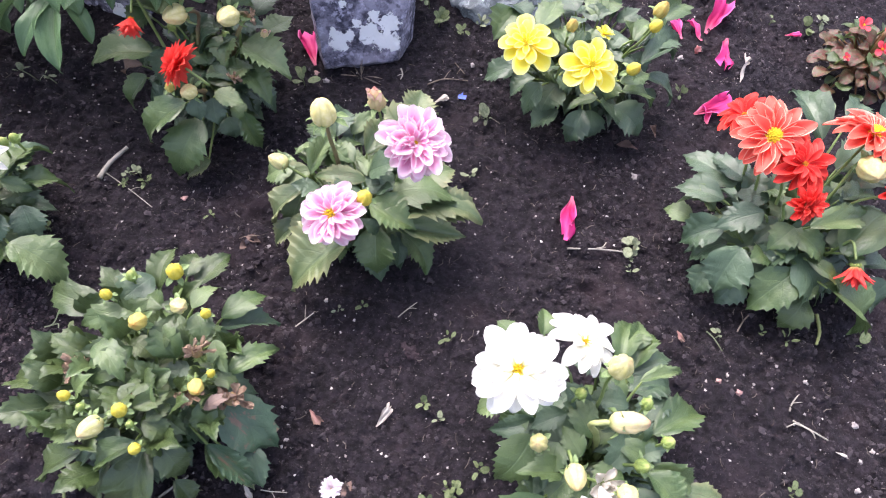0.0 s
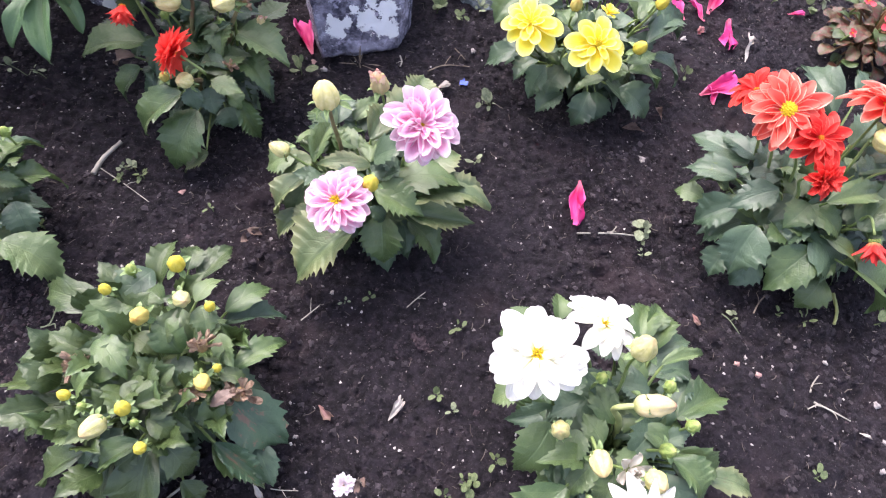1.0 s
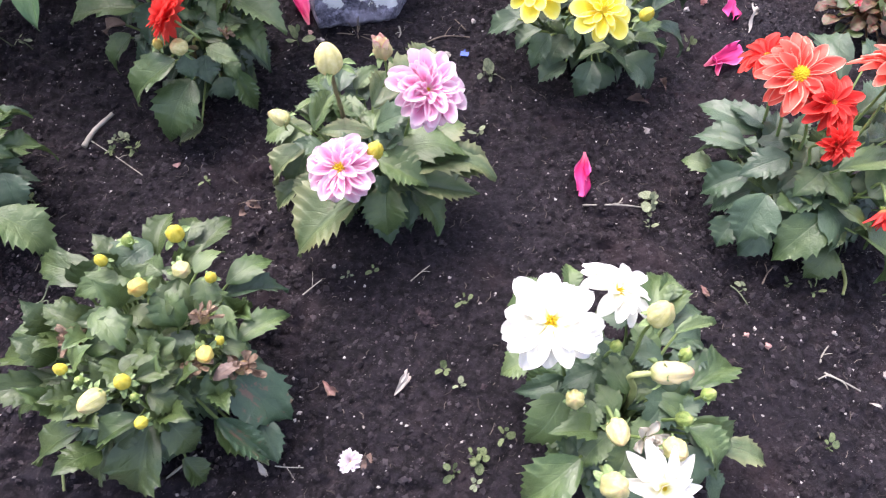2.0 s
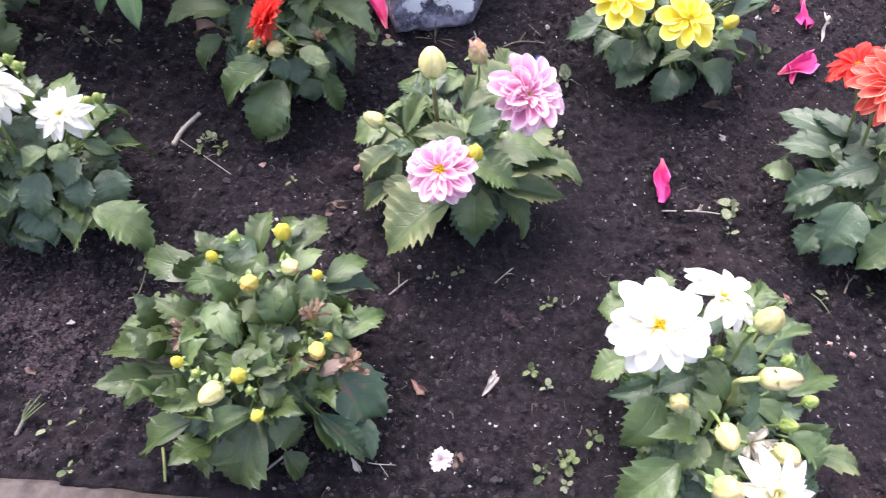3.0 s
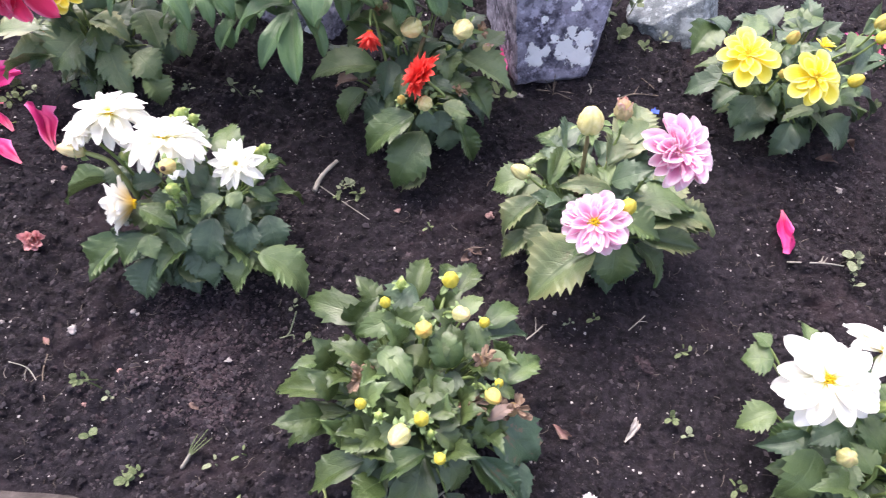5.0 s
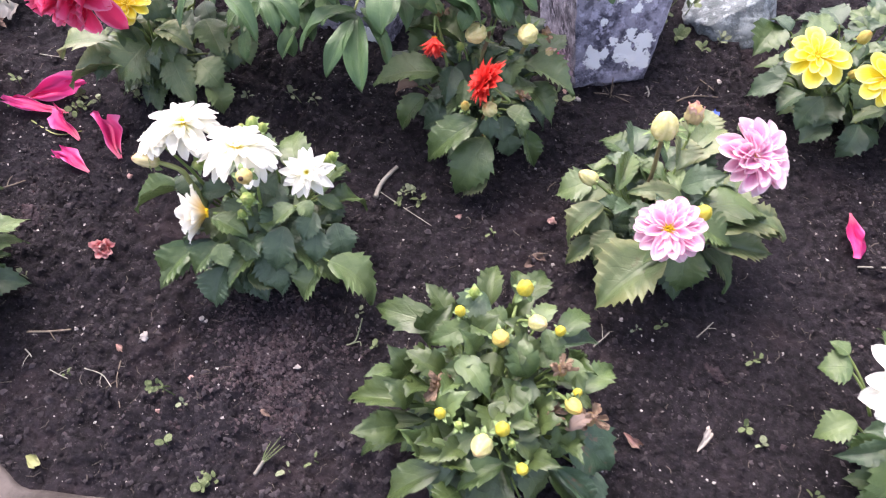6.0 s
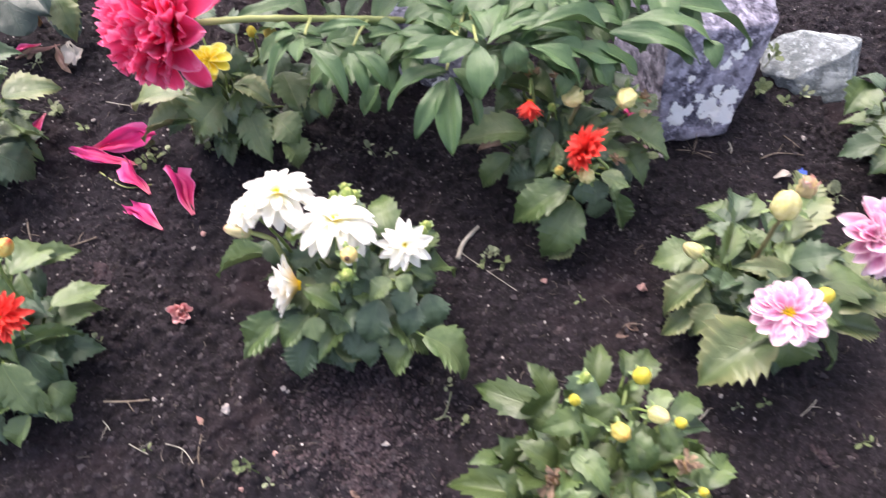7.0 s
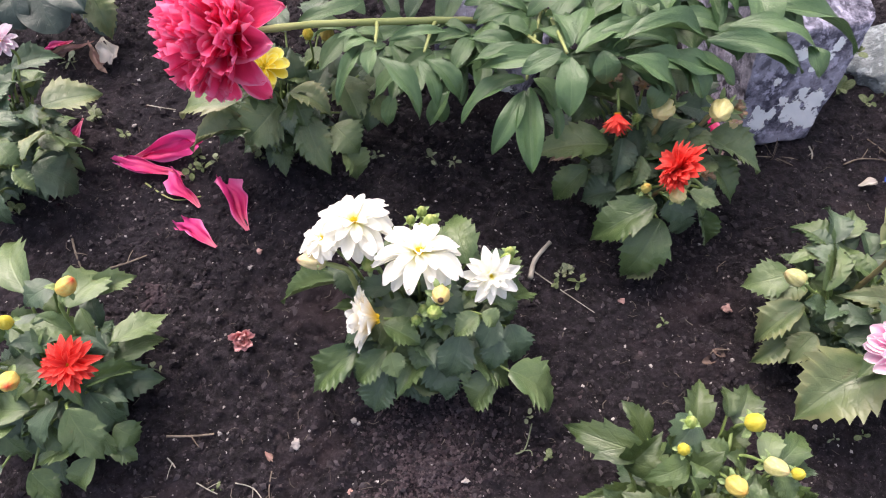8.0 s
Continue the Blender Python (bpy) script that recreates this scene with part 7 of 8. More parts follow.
peony_spray(p, (-0.485, 0.915, 0.18), (0.2, -1, 0.0), 5, 0.07)
peony_spray(p, (-0.565, 0.960, 0.20), (-0.2, -1, 0.0), 6, 0.085)
peony_spray(p, (-0.470, 0.975, 0.21), (0.1, -1, 0.0), 6, 0.09)
peony_spray(p, (-0.400, 0.965, 0.22), (0.2, -1, 0.0), 6, 0.09)
peony_spray(p, (-0.345, 0.985, 0.22), (0.3, -1, 0.0), 6, 0.09)
peony_spray(p, (-0.300, 0.950, 0.24), (0.5, -0.8, 0.0), 5, 0.08)
peony_spray(p, (-0.650, 0.965, 0.13), (-0.1, -1, 0.0), 6, 0.085)
peony_spray(p, (-0.730, 0.970, 0.15), (0.1, -1, 0.0), 6, 0.085)
peony_spray(p, (-0.520, 0.900, 0.19), (0.3, -0.9, 0.0), 5, 0.075)
peony_spray(p, (-0.430, 0.985, 0.24), (-0.1, -1, 0.0), 7, 0.095)
peony_spray(p, (-0.370, 1.000, 0.25), (0.2, -1, 0.0), 7, 0.095)
peony_spray(p, (-0.310, 0.990, 0.26), (0.4, -0.8, 0.0), 6, 0.09)
peony_spray(p, (-0.500, 0.995, 0.22), (0.0, -1, 0.0), 7, 0.095)
peony_spray(p, (-0.590, 1.000, 0.18), (-0.2, -1, 0.0), 7, 0.09)
# bush body: unseen sprays added behind and above to shade the back of the bed
peony_spray(p, (-0.931, 1.013, 0.371), (-0.41, -0.95, 0.0), 7, 0.10)
peony_spray(p, (-0.840, 1.274, 0.444), (0.32, -0.82, 0.0), 7, 0.10)
peony_spray(p, (-0.751, 1.069, 0.331), (-0.47, -0.83, 0.0), 7, 0.10)
peony_spray(p, (-0.651, 1.245, 0.445), (0.36, -0.85, 0.0), 7, 0.10)
peony_spray(p, (-0.592, 1.181, 0.432), (0.43, -0.30, 0.0), 7, 0.10)
peony_spray(p, (-0.517, 1.174, 0.421), (0.01, -0.86, 0.0), 7, 0.10)
peony_spray(p, (-0.417, 1.009, 0.468), (0.44, -0.56, 0.0), 7, 0.10)
peony_spray(p, (-0.340, 1.271, 0.403), (0.46, -0.32, 0.0), 7, 0.10)
peony_spray(p, (-0.248, 1.112, 0.408), (-0.08, -0.87, 0.0), 7, 0.10)
peony_spray(p, (-0.675, 1.421, 0.236), (-0.73, -0.19, 0.0), 8, 0.11)
peony_spray(p, (-0.698, 1.305, 0.399), (-0.25, 0.30, 0.0), 8, 0.11)
peony_spray(p, (-0.774, 1.253, 0.297), (0.21, -0.64, 0.0), 8, 0.11)
peony_spray(p, (-0.630, 1.394, 0.342), (0.09, 0.18, 0.0), 8, 0.11)
peony_spray(p, (-0.859, 1.106, 0.307), (0.42, -0.20, 0.0), 8, 0.11)
peony_spray(p, (-0.736, 1.219, 0.287), (-0.07, -0.94, 0.0), 8, 0.11)
peony_spray(p, (-0.322, 1.456, 0.583), (0.38, 0.25, 0.0), 8, 0.11)
peony_spray(p, (-0.934, 1.201, 0.587), (0.44, -0.47, 0.0), 8, 0.11)
peony_spray(p, (-0.101, 1.341, 0.531), (-0.33, -0.75, 0.0), 8, 0.11)
peony_spray(p, (-0.550, 1.137, 0.365), (0.74, -0.57, 0.0), 8, 0.11)
peony_spray(p, (-0.942, 1.099, 0.284), (0.45, -0.53, 0.0), 8, 0.11)
peony_spray(p, (-0.689, 1.121, 0.593), (-0.12, -0.73, 0.0), 8, 0.11)
peony_spray(p, (-0.897, 1.103, 0.284), (0.28, -0.81, 0.0), 8, 0.11)
peony_spray(p, (-0.913, 1.286, 0.315), (0.80, -0.84, 0.0), 8, 0.11)
peony_spray(p, (-0.474, 1.405, 0.376), (0.78, -0.38, 0.0), 8, 0.11)
peony_spray(p, (-0.732, 1.252, 0.234), (-0.13, -0.68, 0.0), 8, 0.11)
peony_spray(p, (-0.150, 1.429, 0.409), (-0.75, -0.67, 0.0), 8, 0.11)
peony_spray(p, (-0.732, 1.167, 0.308), (0.59, -0.82, 0.0), 8, 0.11)
peony_spray(p, (-0.904, 1.470, 0.435), (0.78, -0.48, 0.0), 8, 0.11)
peony_spray(p, (-0.139, 1.355, 0.521), (0.39, -0.36, 0.0), 8, 0.11)
peony_spray(p, (-0.866, 1.169, 0.552), (0.64, 0.20, 0.0), 8, 0.11)
peony_spray(p, (-0.647, 1.356, 0.524), (0.23, 0.06, 0.0), 8, 0.11)
peony_bloom(p, (-0.914, 0.814, 0.254), 0.081, (-0.74, -0.40, 0.52))
loose_petal(p, (-0.919, 0.802, 0.235), (-0.869, 0.774, 0.19), 0.55)
loose_petal(p, (-0.931, 0.801, 0.23), (-0.923, 0.775, 0.165), 0.6)
loose_petal(p, (-0.932, 0.792, 0.23), (-0.932, 0.778, 0.19), 0.45)
loose_petal(p, (-0.948, 0.789, 0.23), (-0.975, 0.78, 0.17), 0.25)
loose_petal(p, (-0.975, 0.79, 0.27), (-1.021, 0.815, 0.25), 0.35)

# a broad-leaved plant at the back
p = plant(-1.33, 1.05, 'low plant with broad dark blue-green leaves', 'broadleaf_plant', 'plant', 'foliage plants')
leaf(p, 'h', (-1.331, 1.031, 0.1), (-1.289, 0.964, 0.055), 0.85, 'round')
leaf(p, 'h', (-1.365, 1.013, 0.09), (-1.341, 0.96, 0.06), 0.8, 'round')
leaf(p, 'h', (-1.277, 1.077, 0.08), (-1.229, 0.993, 0.03), 0.5, 'round')
leaf(p, 'h', (-1.288, 1.039, 0.12), (-1.227, 0.973, 0.1), 0.7, 'round')
leaf(p, 'h', (-1.382, 1.024, 0.1), (-1.421, 0.975, 0.06), 0.8, 'round')
leaf(p, 'y', (-1.24, 1.02, 0.1), (-1.211, 0.976, 0.04), 0.62)
leaf(p, 'g', (-1.229, 1.05, 0.1), (-1.214, 1.016, 0.06), 0.6)

# the bronze-leaved begonia
p = plant(0.715, 1.070, 'small bronze-leaved begonia with red blooms', 'begonia_plant', 'flowering plant', 'begonias')
for i in range(90):
    a, f = i * 2.39996, math.sqrt((i + 0.5) / 90)
    at = Vector((0.715 + 0.070 * f * math.cos(a), 1.062 + 0.070 * f * math.sin(a), 0.085 - 0.060 * f * f + rnd.uniform(-0.012, 0.012)))
    out = Vector((math.cos(a), math.sin(a), rnd.uniform(-0.5, 0.3))).normalized()
    leaf(p, "zzzo"[i % 4], at, at + out * rnd.uniform(0.018, 0.032), rnd.uniform(0.75, 1.0), 'round')
flower(p, 'begonia', (0.681, 1.086, 0.10), 0.0161, (0.1, -0.4, 0.9))
flower(p, 'begonia', (0.702, 1.033, 0.10), 0.0150, (0.1, -0.4, 0.9))
flower(p, 'begonia', (0.652, 1.027, 0.08), 0.0085, (0.1, -0.4, 0.9))
flower(p, 'begonia', (0.724, 1.083, 0.105), 0.0136, (0.1, -0.4, 0.9))

# petals that have dropped on the soil
dropped_petal('fallen', (-0.243, 0.934), (-0.274, 1.0), 0.42)
dropped_petal('fallen', (0.198, 0.733), (0.188, 0.650), 0.34)
dropped_petal('fallen', (0.451, 1.126), (0.485, 1.205), 0.52)
dropped_petal('fallen', (0.442, 1.106), (0.417, 1.146), 0.6)
dropped_petal('fallen', (0.497, 1.13), (0.464, 1.038), 0.30)
dropped_petal('fallen', (0.411, 0.928), (0.474, 0.957), 0.55)
dropped_petal('fallen', (0.404, 1.104), (0.386, 1.148), 0.5)
dropped_petal('fallen', (0.61, 1.155), (0.634, 1.145), 0.45)
dropped_petal('fallen', (0.433, 0.912), (0.426, 0.941), 0.8)
dropped_petal('fallen', (-1.136, 0.780), (-1.022, 0.812), 0.34)
dropped_petal('fallen', (-1.040, 0.768), (-1.139, 0.766), 0.27)
dropped_petal('fallen', (-1.001, 0.715), (-1.053, 0.763), 0.46)
dropped_petal('fallen', (-0.921, 0.685), (-0.976, 0.758), 0.50)
dropped_petal('fallen', (-0.954, 0.650), (-1.014, 0.682), 0.42)
dropped_petal('fallen', (-1.297, 0.992), (-1.328, 0.965), 0.5)
dropped_petal('greyed', (-1.261, 1.015), (-1.224, 0.956), 0.6)
dropped_petal('faded', (-1.263, 0.996), (-1.319, 0.957), 0.22)
dropped_petal('faded', (-1.279, 1.002), (-1.232, 0.941), 0.2)
dropped_petal('faded', (-0.823, 0.394), (-0.811, 0.384), 0.6)
dropped_petal('greyed', (-0.06, 0.346), (-0.045, 0.374), 0.38)
dropped_petal('greyed', (-0.212, 0.259), (-0.2, 0.246), 0.5)
dropped_petal('faded', (-0.15, 0.36), (-0.13, 0.343), 0.5)
dropped_petal('greenish', (-0.879, 0.241), (-0.859, 0.235), 0.9)
dropped_petal('faded', (0.348, 0.523), (0.355, 0.507), 0.55)
dropped_petal('fallen', (-1.372, 0.867), (-1.339, 0.855), 0.5)
dropped_petal('greyed', (0.558, 0.377), (0.573, 0.37), 0.3)
dropped_petal('greyed', (0.502, 1.014), (0.52, 1.073), 0.22)
dropped_petal('greyed', (-0.035, 0.894), (-0.011, 0.895), 0.8)
dropped_petal('fallen', (-1.224, 0.844), (-1.219, 0.771), 0.26)
dropped_bloom('daisy', (-0.106, 0.266), 0.0129)
dropped_bloom('withered', (-0.886, 0.531), 0.0188)
dropped_bloom('withered', (0.429, 1.086), 0.0093)

# sticks and twigs
stick([(-0.52, 0.666), (-0.515, 0.697), (-0.496, 0.726)], 0.0049, M_STRAW)
stick([(-0.323, 0.218), (-0.302, 0.242), (-0.281, 0.263)], 0.0023, M_STRAW)
stick([(-0.428, 0.252), (-0.42, 0.238), (-0.416, 0.216)], 0.0024, M_STALK)
stick([(0.189, 0.637), (0.239, 0.638), (0.278, 0.645)], 0.0019, M_STRAW)
stick([(0.232, 0.638), (0.245, 0.649), (0.252, 0.660)], 0.0014, M_STRAW)
stick([(0.504, 0.413), (0.525, 0.403), (0.551, 0.392)], 0.0018, M_STRAW)
stick([(0.501, 0.426), (0.508, 0.438), (0.516, 0.449)], 0.0016, M_STRAW)
stick([(0.493, 0.403), (0.503, 0.408), (0.51, 0.41)], 0.0013, M_STRAW)
stick([(-0.516, 0.679), (-0.473, 0.656), (-0.431, 0.628)], 0.0011, M_STRAW)
stick([(-0.946, 0.396), (-0.916, 0.4), (-0.889, 0.406)], 0.002, M_TWIG)
stick([(-1.162, 0.641), (-1.147, 0.619), (-1.13, 0.595)], 0.002, M_TWIG)
stick([(-1.091, 0.603), (-1.071, 0.614), (-1.049, 0.629)], 0.0016, M_TWIG)
stick([(-0.05, 0.5), (-0.037, 0.513), (-0.026, 0.525)], 0.0012, M_STRAW)
stick([(-0.19, 0.471), (-0.178, 0.482), (-0.168, 0.494)], 0.0013, M_STRAW)
stick([(-0.051, 0.931), (-0.024, 0.943), (0.018, 0.944)], 0.0016, M_TWIG)
stick([(-0.008, 0.984), (0.003, 0.965), (0.011, 0.953)], 0.0012, M_TWIG)
stick([(0.438, 0.533), (0.45, 0.551), (0.46, 0.562)], 0.0015, M_TWIG)
stick([(0.398, 0.533), (0.405, 0.521), (0.416, 0.503)], 0.0012, M_WEED_GREY)
stick([(-0.1, 0.959), (-0.096, 0.947), (-0.098, 0.936)], 0.0018, M_STRAW)
stick([(-0.935, 0.371), (-0.928, 0.366), (-0.921, 0.361)], 0.0012, M_STRAW)
stick([(-0.892, 0.348), (-0.878, 0.343), (-0.864, 0.339)], 0.001, M_STRAW)
stick([(-0.845, 0.353), (-0.826, 0.351), (-0.807, 0.336)], 0.001, M_STRAW)
stick([(-0.81, 0.373), (-0.807, 0.347), (-0.788, 0.312)], 0.0011, M_TWIG)
stick([(-0.521, 0.432), (-0.51, 0.44), (-0.505, 0.469)], 0.0013, M_WEED_GREY)
stick([(-0.515, 0.437), (-0.504, 0.438), (-0.501, 0.432)], 0.0011, M_WEED_GREY)
stick([(-0.192, 0.256), (-0.178, 0.255), (-0.159, 0.256)], 0.001, M_STRAW)
stick([(-0.262, 0.713), (-0.259, 0.722), (-0.25, 0.73)], 0.0009, M_TWIG)
stick([(0.563, 0.575), (0.563, 0.548), (0.556, 0.528)], 0.0034, M_STALK)
stick([(-0.278, 0.239), (-0.276, 0.247), (-0.273, 0.259)], 0.002, M_STRAW)

stick([(-1.094, 0.746), (-1.046, 0.726), (-1.006, 0.735)], 0.0016, M_STALK)
stick([(-1.138, 0.885), (-1.115, 0.881), (-1.090, 0.882)], 0.0012, M_STRAW)

# small weeds and seedlings
weed((0.017, 0.263), 5, 0.0085, 0.012, M_WEED)
weed((0.047, 0.276), 6, 0.0080, 0.012, M_WEED)
weed((0.043, 0.247), 5, 0.0080, 0.010, M_WEED_GREY)
weed((-1.025, 0.800), 6, 0.0085, 0.012, M_WEED)
weed((-1.027, 0.772), 5, 0.0085, 0.012, M_WEED)
weed((-0.942, 0.817), 4, 0.0075, 0.010, M_WEED_GREY)
weed((-1.001, 0.798), 5, 0.0080, 0.010, M_WEED_GREY)
weed((-1.203, 0.848), 6, 0.0085, 0.012, M_WEED)
weed((-1.220, 0.858), 4, 0.0095, 0.012, M_WEED_GREY)
weed((-1.141, 0.771), 5, 0.008, 0.010, M_WEED)
weed((0.054, 0.861), 5, 0.0125, 0.012, M_WEED_GREY)
weed((0.042, 0.869), 3, 0.0116, 0.01, M_WEED_GREY)
weed((0.033, 0.749), 3, 0.0127, 0.012, M_WEED_GREY)
weed((0.283, 0.658), 6, 0.0125, 0.02, M_WEED_GREY)
weed((-0.67, 0.833), 6, 0.0088, 0.035, M_WEED_GREY)
weed((0.287, 0.636), 5, 0.0100, 0.015, M_WEED_GREY)
weed((0.288, 0.614), 4, 0.0085, 0.012, M_WEED_GREY)
weed((-0.099, 0.51), 3, 0.0081, 0.012, M_WEED)
weed((-0.136, 0.499), 3, 0.0057, 0.008, M_WEED_GREY)
weed((-0.254, 0.891), 4, 0.014, 0.02, M_WEED)
weed((0.508, 0.526), 4, 0.0103, 0.012, M_WEED)
weed((0.408, 0.523), 4, 0.0062, 0.01, M_WEED_GREY)
weed((0.002, 0.381), 5, 0.007, 0.012, M_WEED)
weed((0.027, 0.478), 2, 0.0088, 0.012, M_WEED)
weed((0.579, 1.173), 3, 0.0113, 0.015, M_WEED)
weed((0.651, 1.174), 5, 0.0116, 0.015, M_WEED)
weed((0.682, 1.194), 6, 0.0105, 0.015, M_WEED_GREY)
weed((-0.559, 0.261), 2, 0.0093, 0.008, M_WEED_GREY)
weed((-0.527, 0.277), 2, 0.0077, 0.012, M_WEED)
weed((-0.518, 0.217), 3, 0.0061, 0.01, M_WEED)
weed((-0.736, 0.35), 7, 0.0063, 0.045, M_WEED)
weed((-0.712, 0.328), 4, 0.0047, 0.02, M_WEED_GREY)
weed((-0.717, 0.276), 3, 0.0069, 0.01, M_WEED)
weed((-0.867, 0.346), 3, 0.0058, 0.01, M_WEED)
weed((-0.645, 0.836), 7, 0.0069, 0.03, M_WEED_GREY)
weed((-0.467, 0.684), 9, 0.0064, 0.015, M_WEED_GREY)
weed((-0.482, 0.665), 7, 0.0056, 0.01, M_WEED)
weed((-0.755, 0.662), 4, 0.0056, 0.01, M_WEED)
weed((-0.98, 0.473), 4, 0.0072, 0.012, M_WEED_GREY)
weed((-0.766, 0.839), 4, 0.007, 0.01, M_WEED_GREY)
weed((-0.938, 0.81), 4, 0.0072, 0.01, M_WEED)
weed((-0.327, 0.806), 2, 0.0062, 0.01, M_WEED)
weed((0.388, 0.964), 6, 0.0097, 0.02, M_WEED)
weed((-0.163, 0.924), 9, 0.012, 0.012, M_TWIG)
weed((0.002, 1.056), 5, 0.0118, 0.015, M_WEED)
weed((-0.065, 1.109), 7, 0.0133, 0.03, M_WEED)
weed((-0.045, 1.07), 6, 0.012, 0.02, M_WEED)
weed((-0.03, 1.13), 7, 0.013, 0.04, M_WEED)
weed((-0.05, 1.16), 7, 0.014, 0.05, M_WEED)
weed((0.03, 1.075), 6, 0.010, 0.015, M_WEED_GREY)
weed((0.023, 0.363), 3, 0.0062, 0.01, M_WEED_GREY)
weed((0.079, 0.304), 4, 0.0077, 0.012, M_WEED)
weed((0.041, 0.28), 5, 0.0076, 0.012, M_WEED)
weed((0.479, 0.312), 4, 0.0088, 0.01, M_WEED)
weed((0.022, 0.474), 2, 0.0086, 0.012, M_WEED)
weed((-0.485, 0.435), 3, 0.0071, 0.012, M_WEED)
weed((-0.338, 0.623), 3, 0.0058, 0.01, M_WEED)
weed((-0.401, 0.385), 4, 0.0067, 0.012, M_WEED)
weed((-0.512, 0.478), 3, 0.0054, 0.01, M_WEED_GREY)
weed((-1.018, 0.783), 5, 0.0091, 0.012, M_WEED)
weed((-1.149, 0.822), 5, 0.0088, 0.012, M_WEED)
weed((-1.21, 0.851), 6, 0.0101, 0.015, M_WEED_GREY)
weed((-1.283, 0.945), 6, 0.0109, 0.02, M_WEED_GREY)
weed((-1.248, 0.667), 6, 0.0096, 0.02, M_WEED)
weed((-0.564, 0.575), 5, 0.0076, 0.012, M_WEED)
weed((0.476, 0.538), 3, 0.0083, 0.01, M_WEED)
weed((0.614, 0.532), 2, 0.0118, 0.01, M_WEED)
weed((-0.475, 0.684), 8, 0.0077, 0.015, M_WEED_GREY)
weed((-0.452, 0.672), 7, 0.0076, 0.012, M_WEED)
weed((-0.277, 0.592), 3, 0.0061, 0.01, M_TWIG)
weed((-0.657, 0.235), 5, 0.0098, 0.006, M_WEED)
weed((-0.646, 0.239), 4, 0.0081, 0.006, M_WEED)
weed((-0.726, 0.337), 6, 0.0062, 0.03, M_WEED)
grass_tuft((-0.602, 0.255), (-0.581, 0.283))
grass_tuft((0.656, 1.017), (0.68, 1.034))

# pebbles, dry leaves and scraps
pebble((-0.786, 0.407), 0.009, M_PEBBLE)
pebble((-0.254, 0.657), 0.0092, M_PEBBLE_PINK)
pebble((0.302, 0.789), 0.0087, M_PEBBLE)
pebble((-0.725, 0.446), 0.0053, M_PEBBLE)
pebble((-0.746, 0.318), 0.0047, M_PEBBLE_PINK)
pebble((-0.713, 0.363), 0.0047, M_PEBBLE_PINK)
pebble((-0.719, 0.444), 0.004, M_PEBBLE)
pebble((0.43, 0.442), 0.0062, M_PEBBLE_PINK)
pebble((0.405, 0.457), 0.0061, M_PEBBLE_PINK)
pebble((0.418, 0.468), 0.0044, M_PEBBLE)
pebble((0.53, 0.47), 0.0046, M_PEBBLE)
pebble((0.595, 0.417), 0.0057, M_PEBBLE)
pebble((0.611, 0.383), 0.0047, M_PEBBLE)
pebble((0.595, 0.368), 0.0047, M_PEBBLE)
pebble((0.577, 0.329), 0.0055, M_PEBBLE)
pebble((-0.22, 0.903), 0.007, M_PEBBLE)
pebble((-0.241, 0.924), 0.0061, M_PEBBLE_PINK)
pebble((0.023, 0.979), 0.0062, M_PEBBLE)
pebble((-0.578, 0.393), 0.0057, M_PEBBLE)
pebble((-0.897, 0.656), 0.0058, M_PEBBLE_PINK)
pebble((-0.904, 0.631), 0.0041, M_PEBBLE)
pebble((-1.101, 0.771), 0.0056, M_PEBBLE)
pebble((-1.144, 0.844), 0.0049, M_PEBBLE)
pebble((-0.153, 0.512), 0.0041, M_PEBBLE)
pebble((-0.173, 0.319), 0.0039, M_PEBBLE)
pebble((0.002, 0.511), 0.0032, M_PEBBLE)
pebble((-0.882, 0.408), 0.0042, M_PEBBLE)
pebble((-0.919, 0.26), 0.0034, M_PEBBLE)
pebble((-0.393, 0.654), 0.0064, M_PEBBLE_PINK)
pebble((0.401, 1.062), 0.008, M_PEBBLE)
dry_leaf((0.275, 0.850), (0.312, 0.842), 0.30)
dry_leaf((0.336, 0.900), (0.341, 0.868), 0.25)
dry_leaf((-0.29, 0.577), (-0.266, 0.589), 0.4)
dry_leaf((-0.091, 0.257), (-0.082, 0.278), 0.5)
dry_leaf((-0.611, 0.331), (-0.596, 0.323), 0.4)
dry_leaf((-0.281, 0.591), (-0.26, 0.588), 0.5)
clod((-0.557, 0.347), 0.0103)
clod((-0.597, 0.311), 0.0128)
clod((-0.476, 0.32), 0.0076)
clod((-0.028, 0.451), 0.0142)
clod((-0.037, 0.46), 0.0087)
clod((-0.017, 0.445), 0.0095)
clod((-1.017, 0.574), 0.0167)
clod((-1.002, 0.564), 0.0129)
clod((-1.03, 0.585), 0.0145)
clod((-1.025, 0.557), 0.0115)
clod((0.721, 1.137), 0.0207)
scrap((0.01, 0.908), 0.0068)

# ---- inner leaves and stems ----
for ob in [o for o in scene.objects if o.name.startswith("dahlia_plant")]:
    buds_only = ob.name == "dahlia_plant"
    wide = SPREAD[ob.name]
    undergrowth(ob, 26, 0.16 * wide, 0.025, 0.06, 0.076 * wide)
    undergrowth(ob, 32, 0.13 * wide, 0.05, 0.095, 0.070 * wide, "odg" if buds_only else "ddg", "coarse" if buds_only else "toothed")
    crown(ob, 44 if buds_only else 26, 0.11 if buds_only else 0.085 * wide, 0.080, 0.132, 0.050, "oogo" if buds_only else "ddg", 0.55 if buds_only else 0.0)
    stalks(ob)
for ob in [o for o in scene.objects if o.name.startswith(("begonia_plant", "broadleaf_plant"))]:
    stalks(ob, M_STEM_RED)


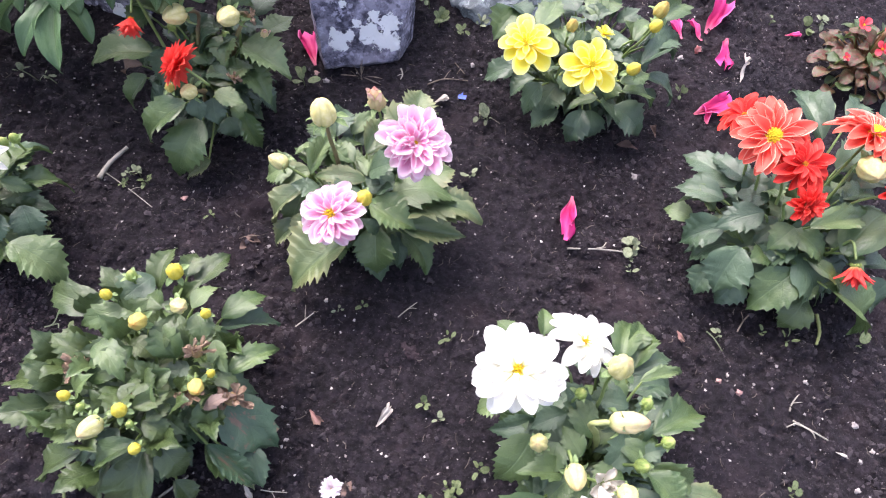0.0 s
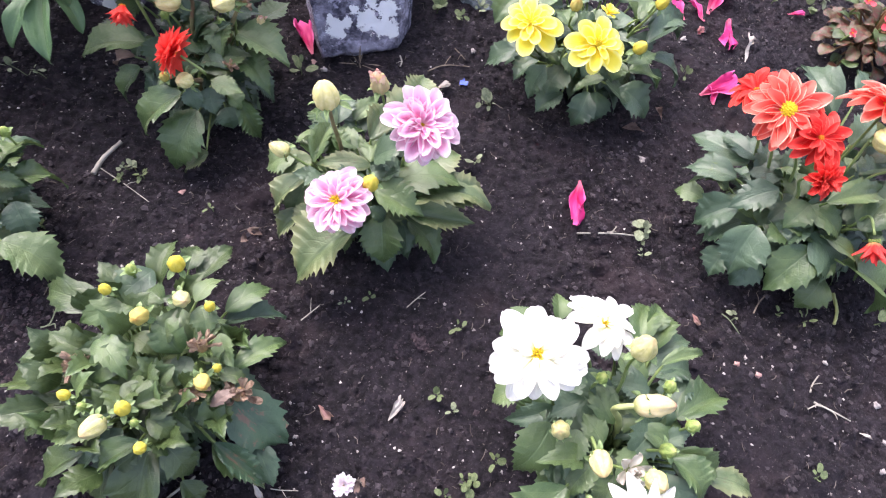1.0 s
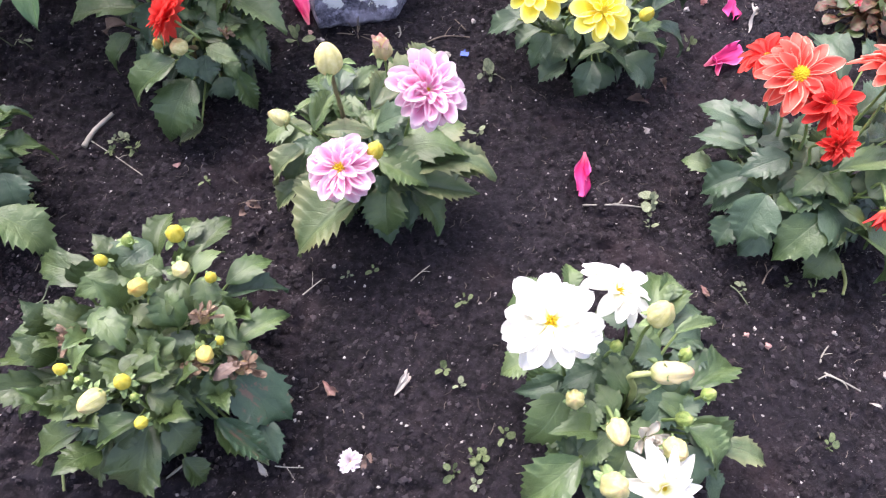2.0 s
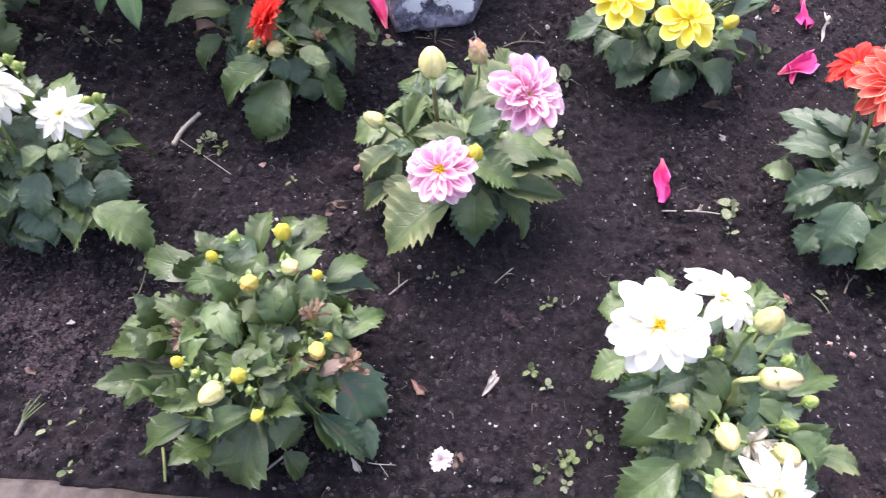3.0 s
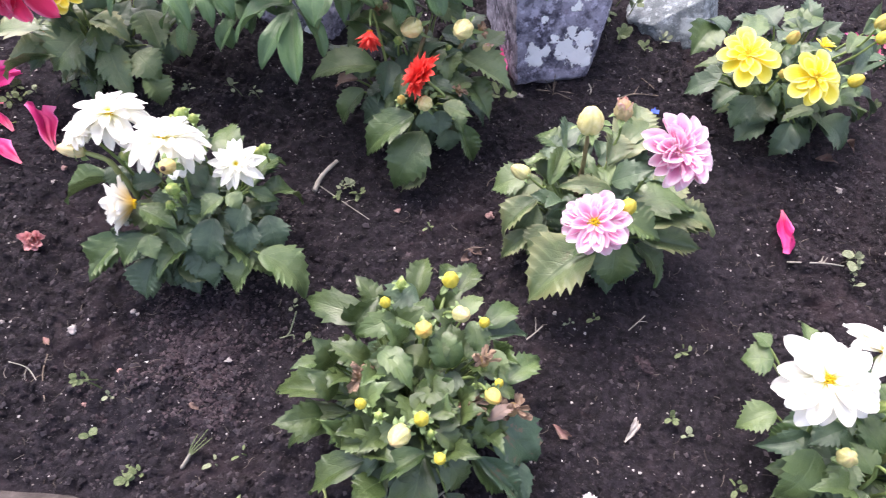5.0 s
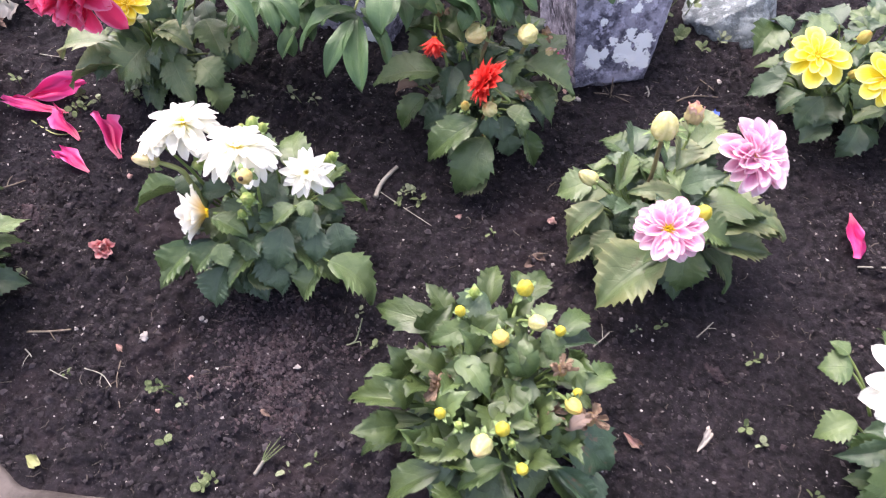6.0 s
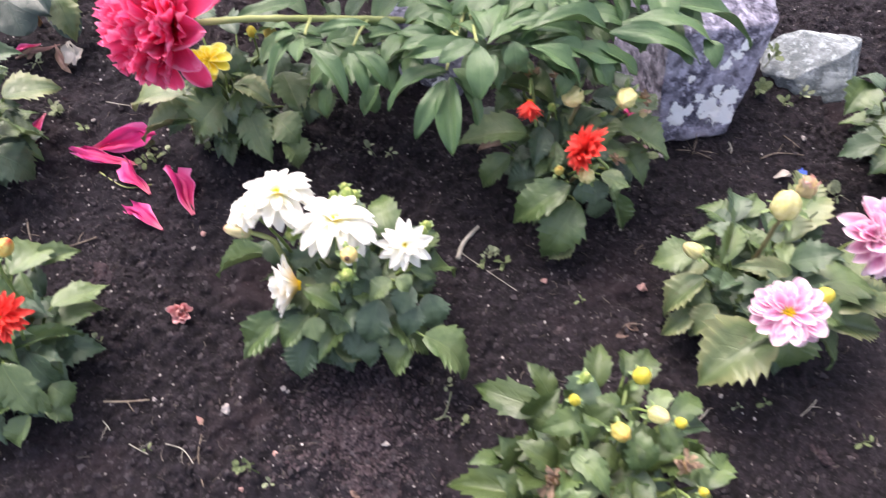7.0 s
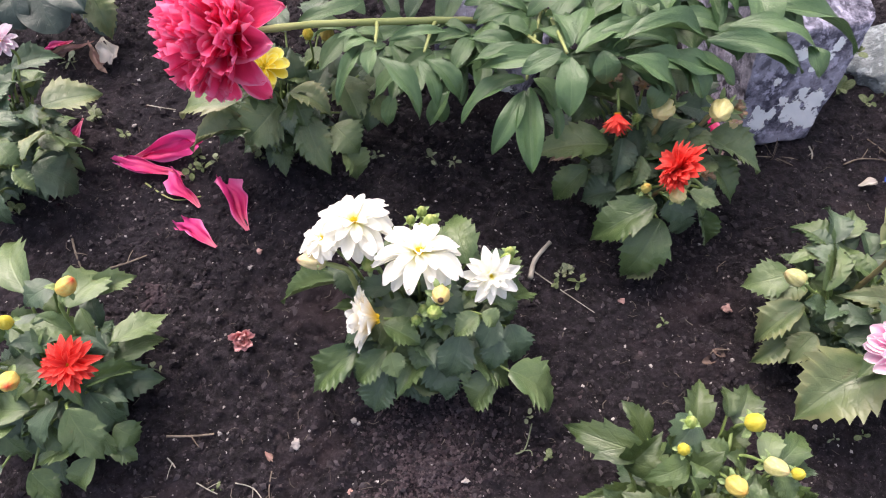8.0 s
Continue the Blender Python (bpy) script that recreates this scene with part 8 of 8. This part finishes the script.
# ---- crumbs, grit and litter of the soil ----
def scatter(name, n, make, material, label, seed, box=(-1.46, 0.84, 0.215, 1.34), cover=None):
    r = np.random.default_rng(seed)
    xs, ys = r.uniform(box[0], box[1], n), r.uniform(box[2], box[3], n)
    if cover is not None:
        keep = cover(xs, ys) > r.random(n)
        xs, ys = xs[keep], ys[keep]
    zs = soil_height(xs, ys)
    turns = r.uniform(0, 6.283, len(xs))
    vs, fs, count = [], [], 0
    for x, y, z, a in zip(xs.tolist(), ys.tolist(), zs.tolist(), turns.tolist()):
        v, f = make(r)
        c, s = math.cos(a), math.sin(a)
        for (px, py, pz) in v:
            vs.append((x + px * c - py * s, y + px * s + py * c, z + pz))
        fs += [tuple(i + count for i in q) for q in f]
        count += len(v)
    ob = new(name, mesh_of(name, vs, fs, material, smooth=False))
    tagged(ob, label, "soil litter", kind="stuff")


OCT = [(0, 2, 4), (2, 1, 4), (1, 3, 4), (3, 0, 4), (2, 0, 5), (1, 2, 5), (3, 1, 5), (0, 3, 5)]


def crumb(r, lo=0.0007, hi=0.0065, power=3.2):
    k1 = lo + (hi - lo) * r.random() ** power
    q = r.uniform(-0.35, 0.35, 18) * k1
    e = r.uniform(0.6, 1.15, 6) * k1
    return [(e[0], q[0], q[1]), (-e[1], q[2], q[3]), (q[4], e[2], q[5]), (q[6], -e[3], q[7]), (q[8], q[9], e[4] * 0.8), (q[10], q[11], -e[5] * 0.6)], OCT


def lump_crumb(r):
    return crumb(r, 0.0005, 0.0048, 3.2)


def grit(r):
    return crumb(r, 0.0004, 0.0032, 4.5)


def straw(r):
    L, w = r.uniform(0.004, 0.020) * r.uniform(0.4, 1), r.uniform(0.0002, 0.0006)
    b = r.uniform(-0.25, 0.25) * L
    h = 0.0012 + r.random() * 0.003
    pts = [(-L / 2, 0), (0, b), (L / 2, 0)]
    v = []
    for x, y in pts:
        v += [(x, y - w, h), (x, y + w, h), (x, y, h + w * 1.4)]
    f = []
    for i in range(2):
        for a in range(3):
            q = (a + 1) % 3
            f.append((i * 3 + a, i * 3 + q, i * 3 + 3 + q, i * 3 + 3 + a))
    return v, f


def crumbly(x, y):
    return np.clip(0.55 + 1.4 * value_noise(x, y, 6.0, 5), 0.2, 1)


DRY = ((0.343, 0.895, 0.04, 0.04, 0.5), (-0.605, 0.435, 0.065, 0.045, 0.9), (-0.57, 0.40, 0.04, 0.03, 0.5), (-0.585, 0.325, 0.03, 0.022, 0.7), (-1.017, 0.574, 0.045, 0.03, 0.8), (-0.045, 0.448, 0.05, 0.025, 0.6), (-0.63, 0.37, 0.06, 0.04, 0.4), (-0.35, 0.62, 0.06, 0.03, 0.2))


def dry_patch(x, y):
    """Where the soil lies in dry brown lumps."""
    d = 0 * x
    for cx, cy, rx, ry, k in DRY:
        d = d + k * np.exp(-(((x - cx) / rx) ** 2 + ((y - cy) / ry) ** 2))
    d = d * np.clip(0.75 + 1.3 * value_noise(x, y, 22.0, 4), 0, 1.4)
    return np.clip(d + 0.05 * np.clip(value_noise(x, y, 9.0, 3) + 0.2, 0, 1), 0, 1)


scatter("soil_crumbs", 120000, crumb, M_CRUMB, "loose crumbs of dark soil over the bed", 5, cover=crumbly)
scatter("soil_lumps", 70000, lump_crumb, M_CLOD, "patch of dry brown crumbs among the dark soil", 8, (-0.80, -0.44, 0.24, 0.55), dry_patch)
scatter("soil_clumps", 60000, lump_crumb, M_CLOD, "dry brown lumps among the soil of the bed", 9, cover=dry_patch)
scatter("soil_grit", 9500, grit, M_GRIT, "whitish grit and specks scattered over the soil", 6)
scatter("soil_litter", 2200, straw, M_LITTER, "short bits of straw and root on the soil", 7)
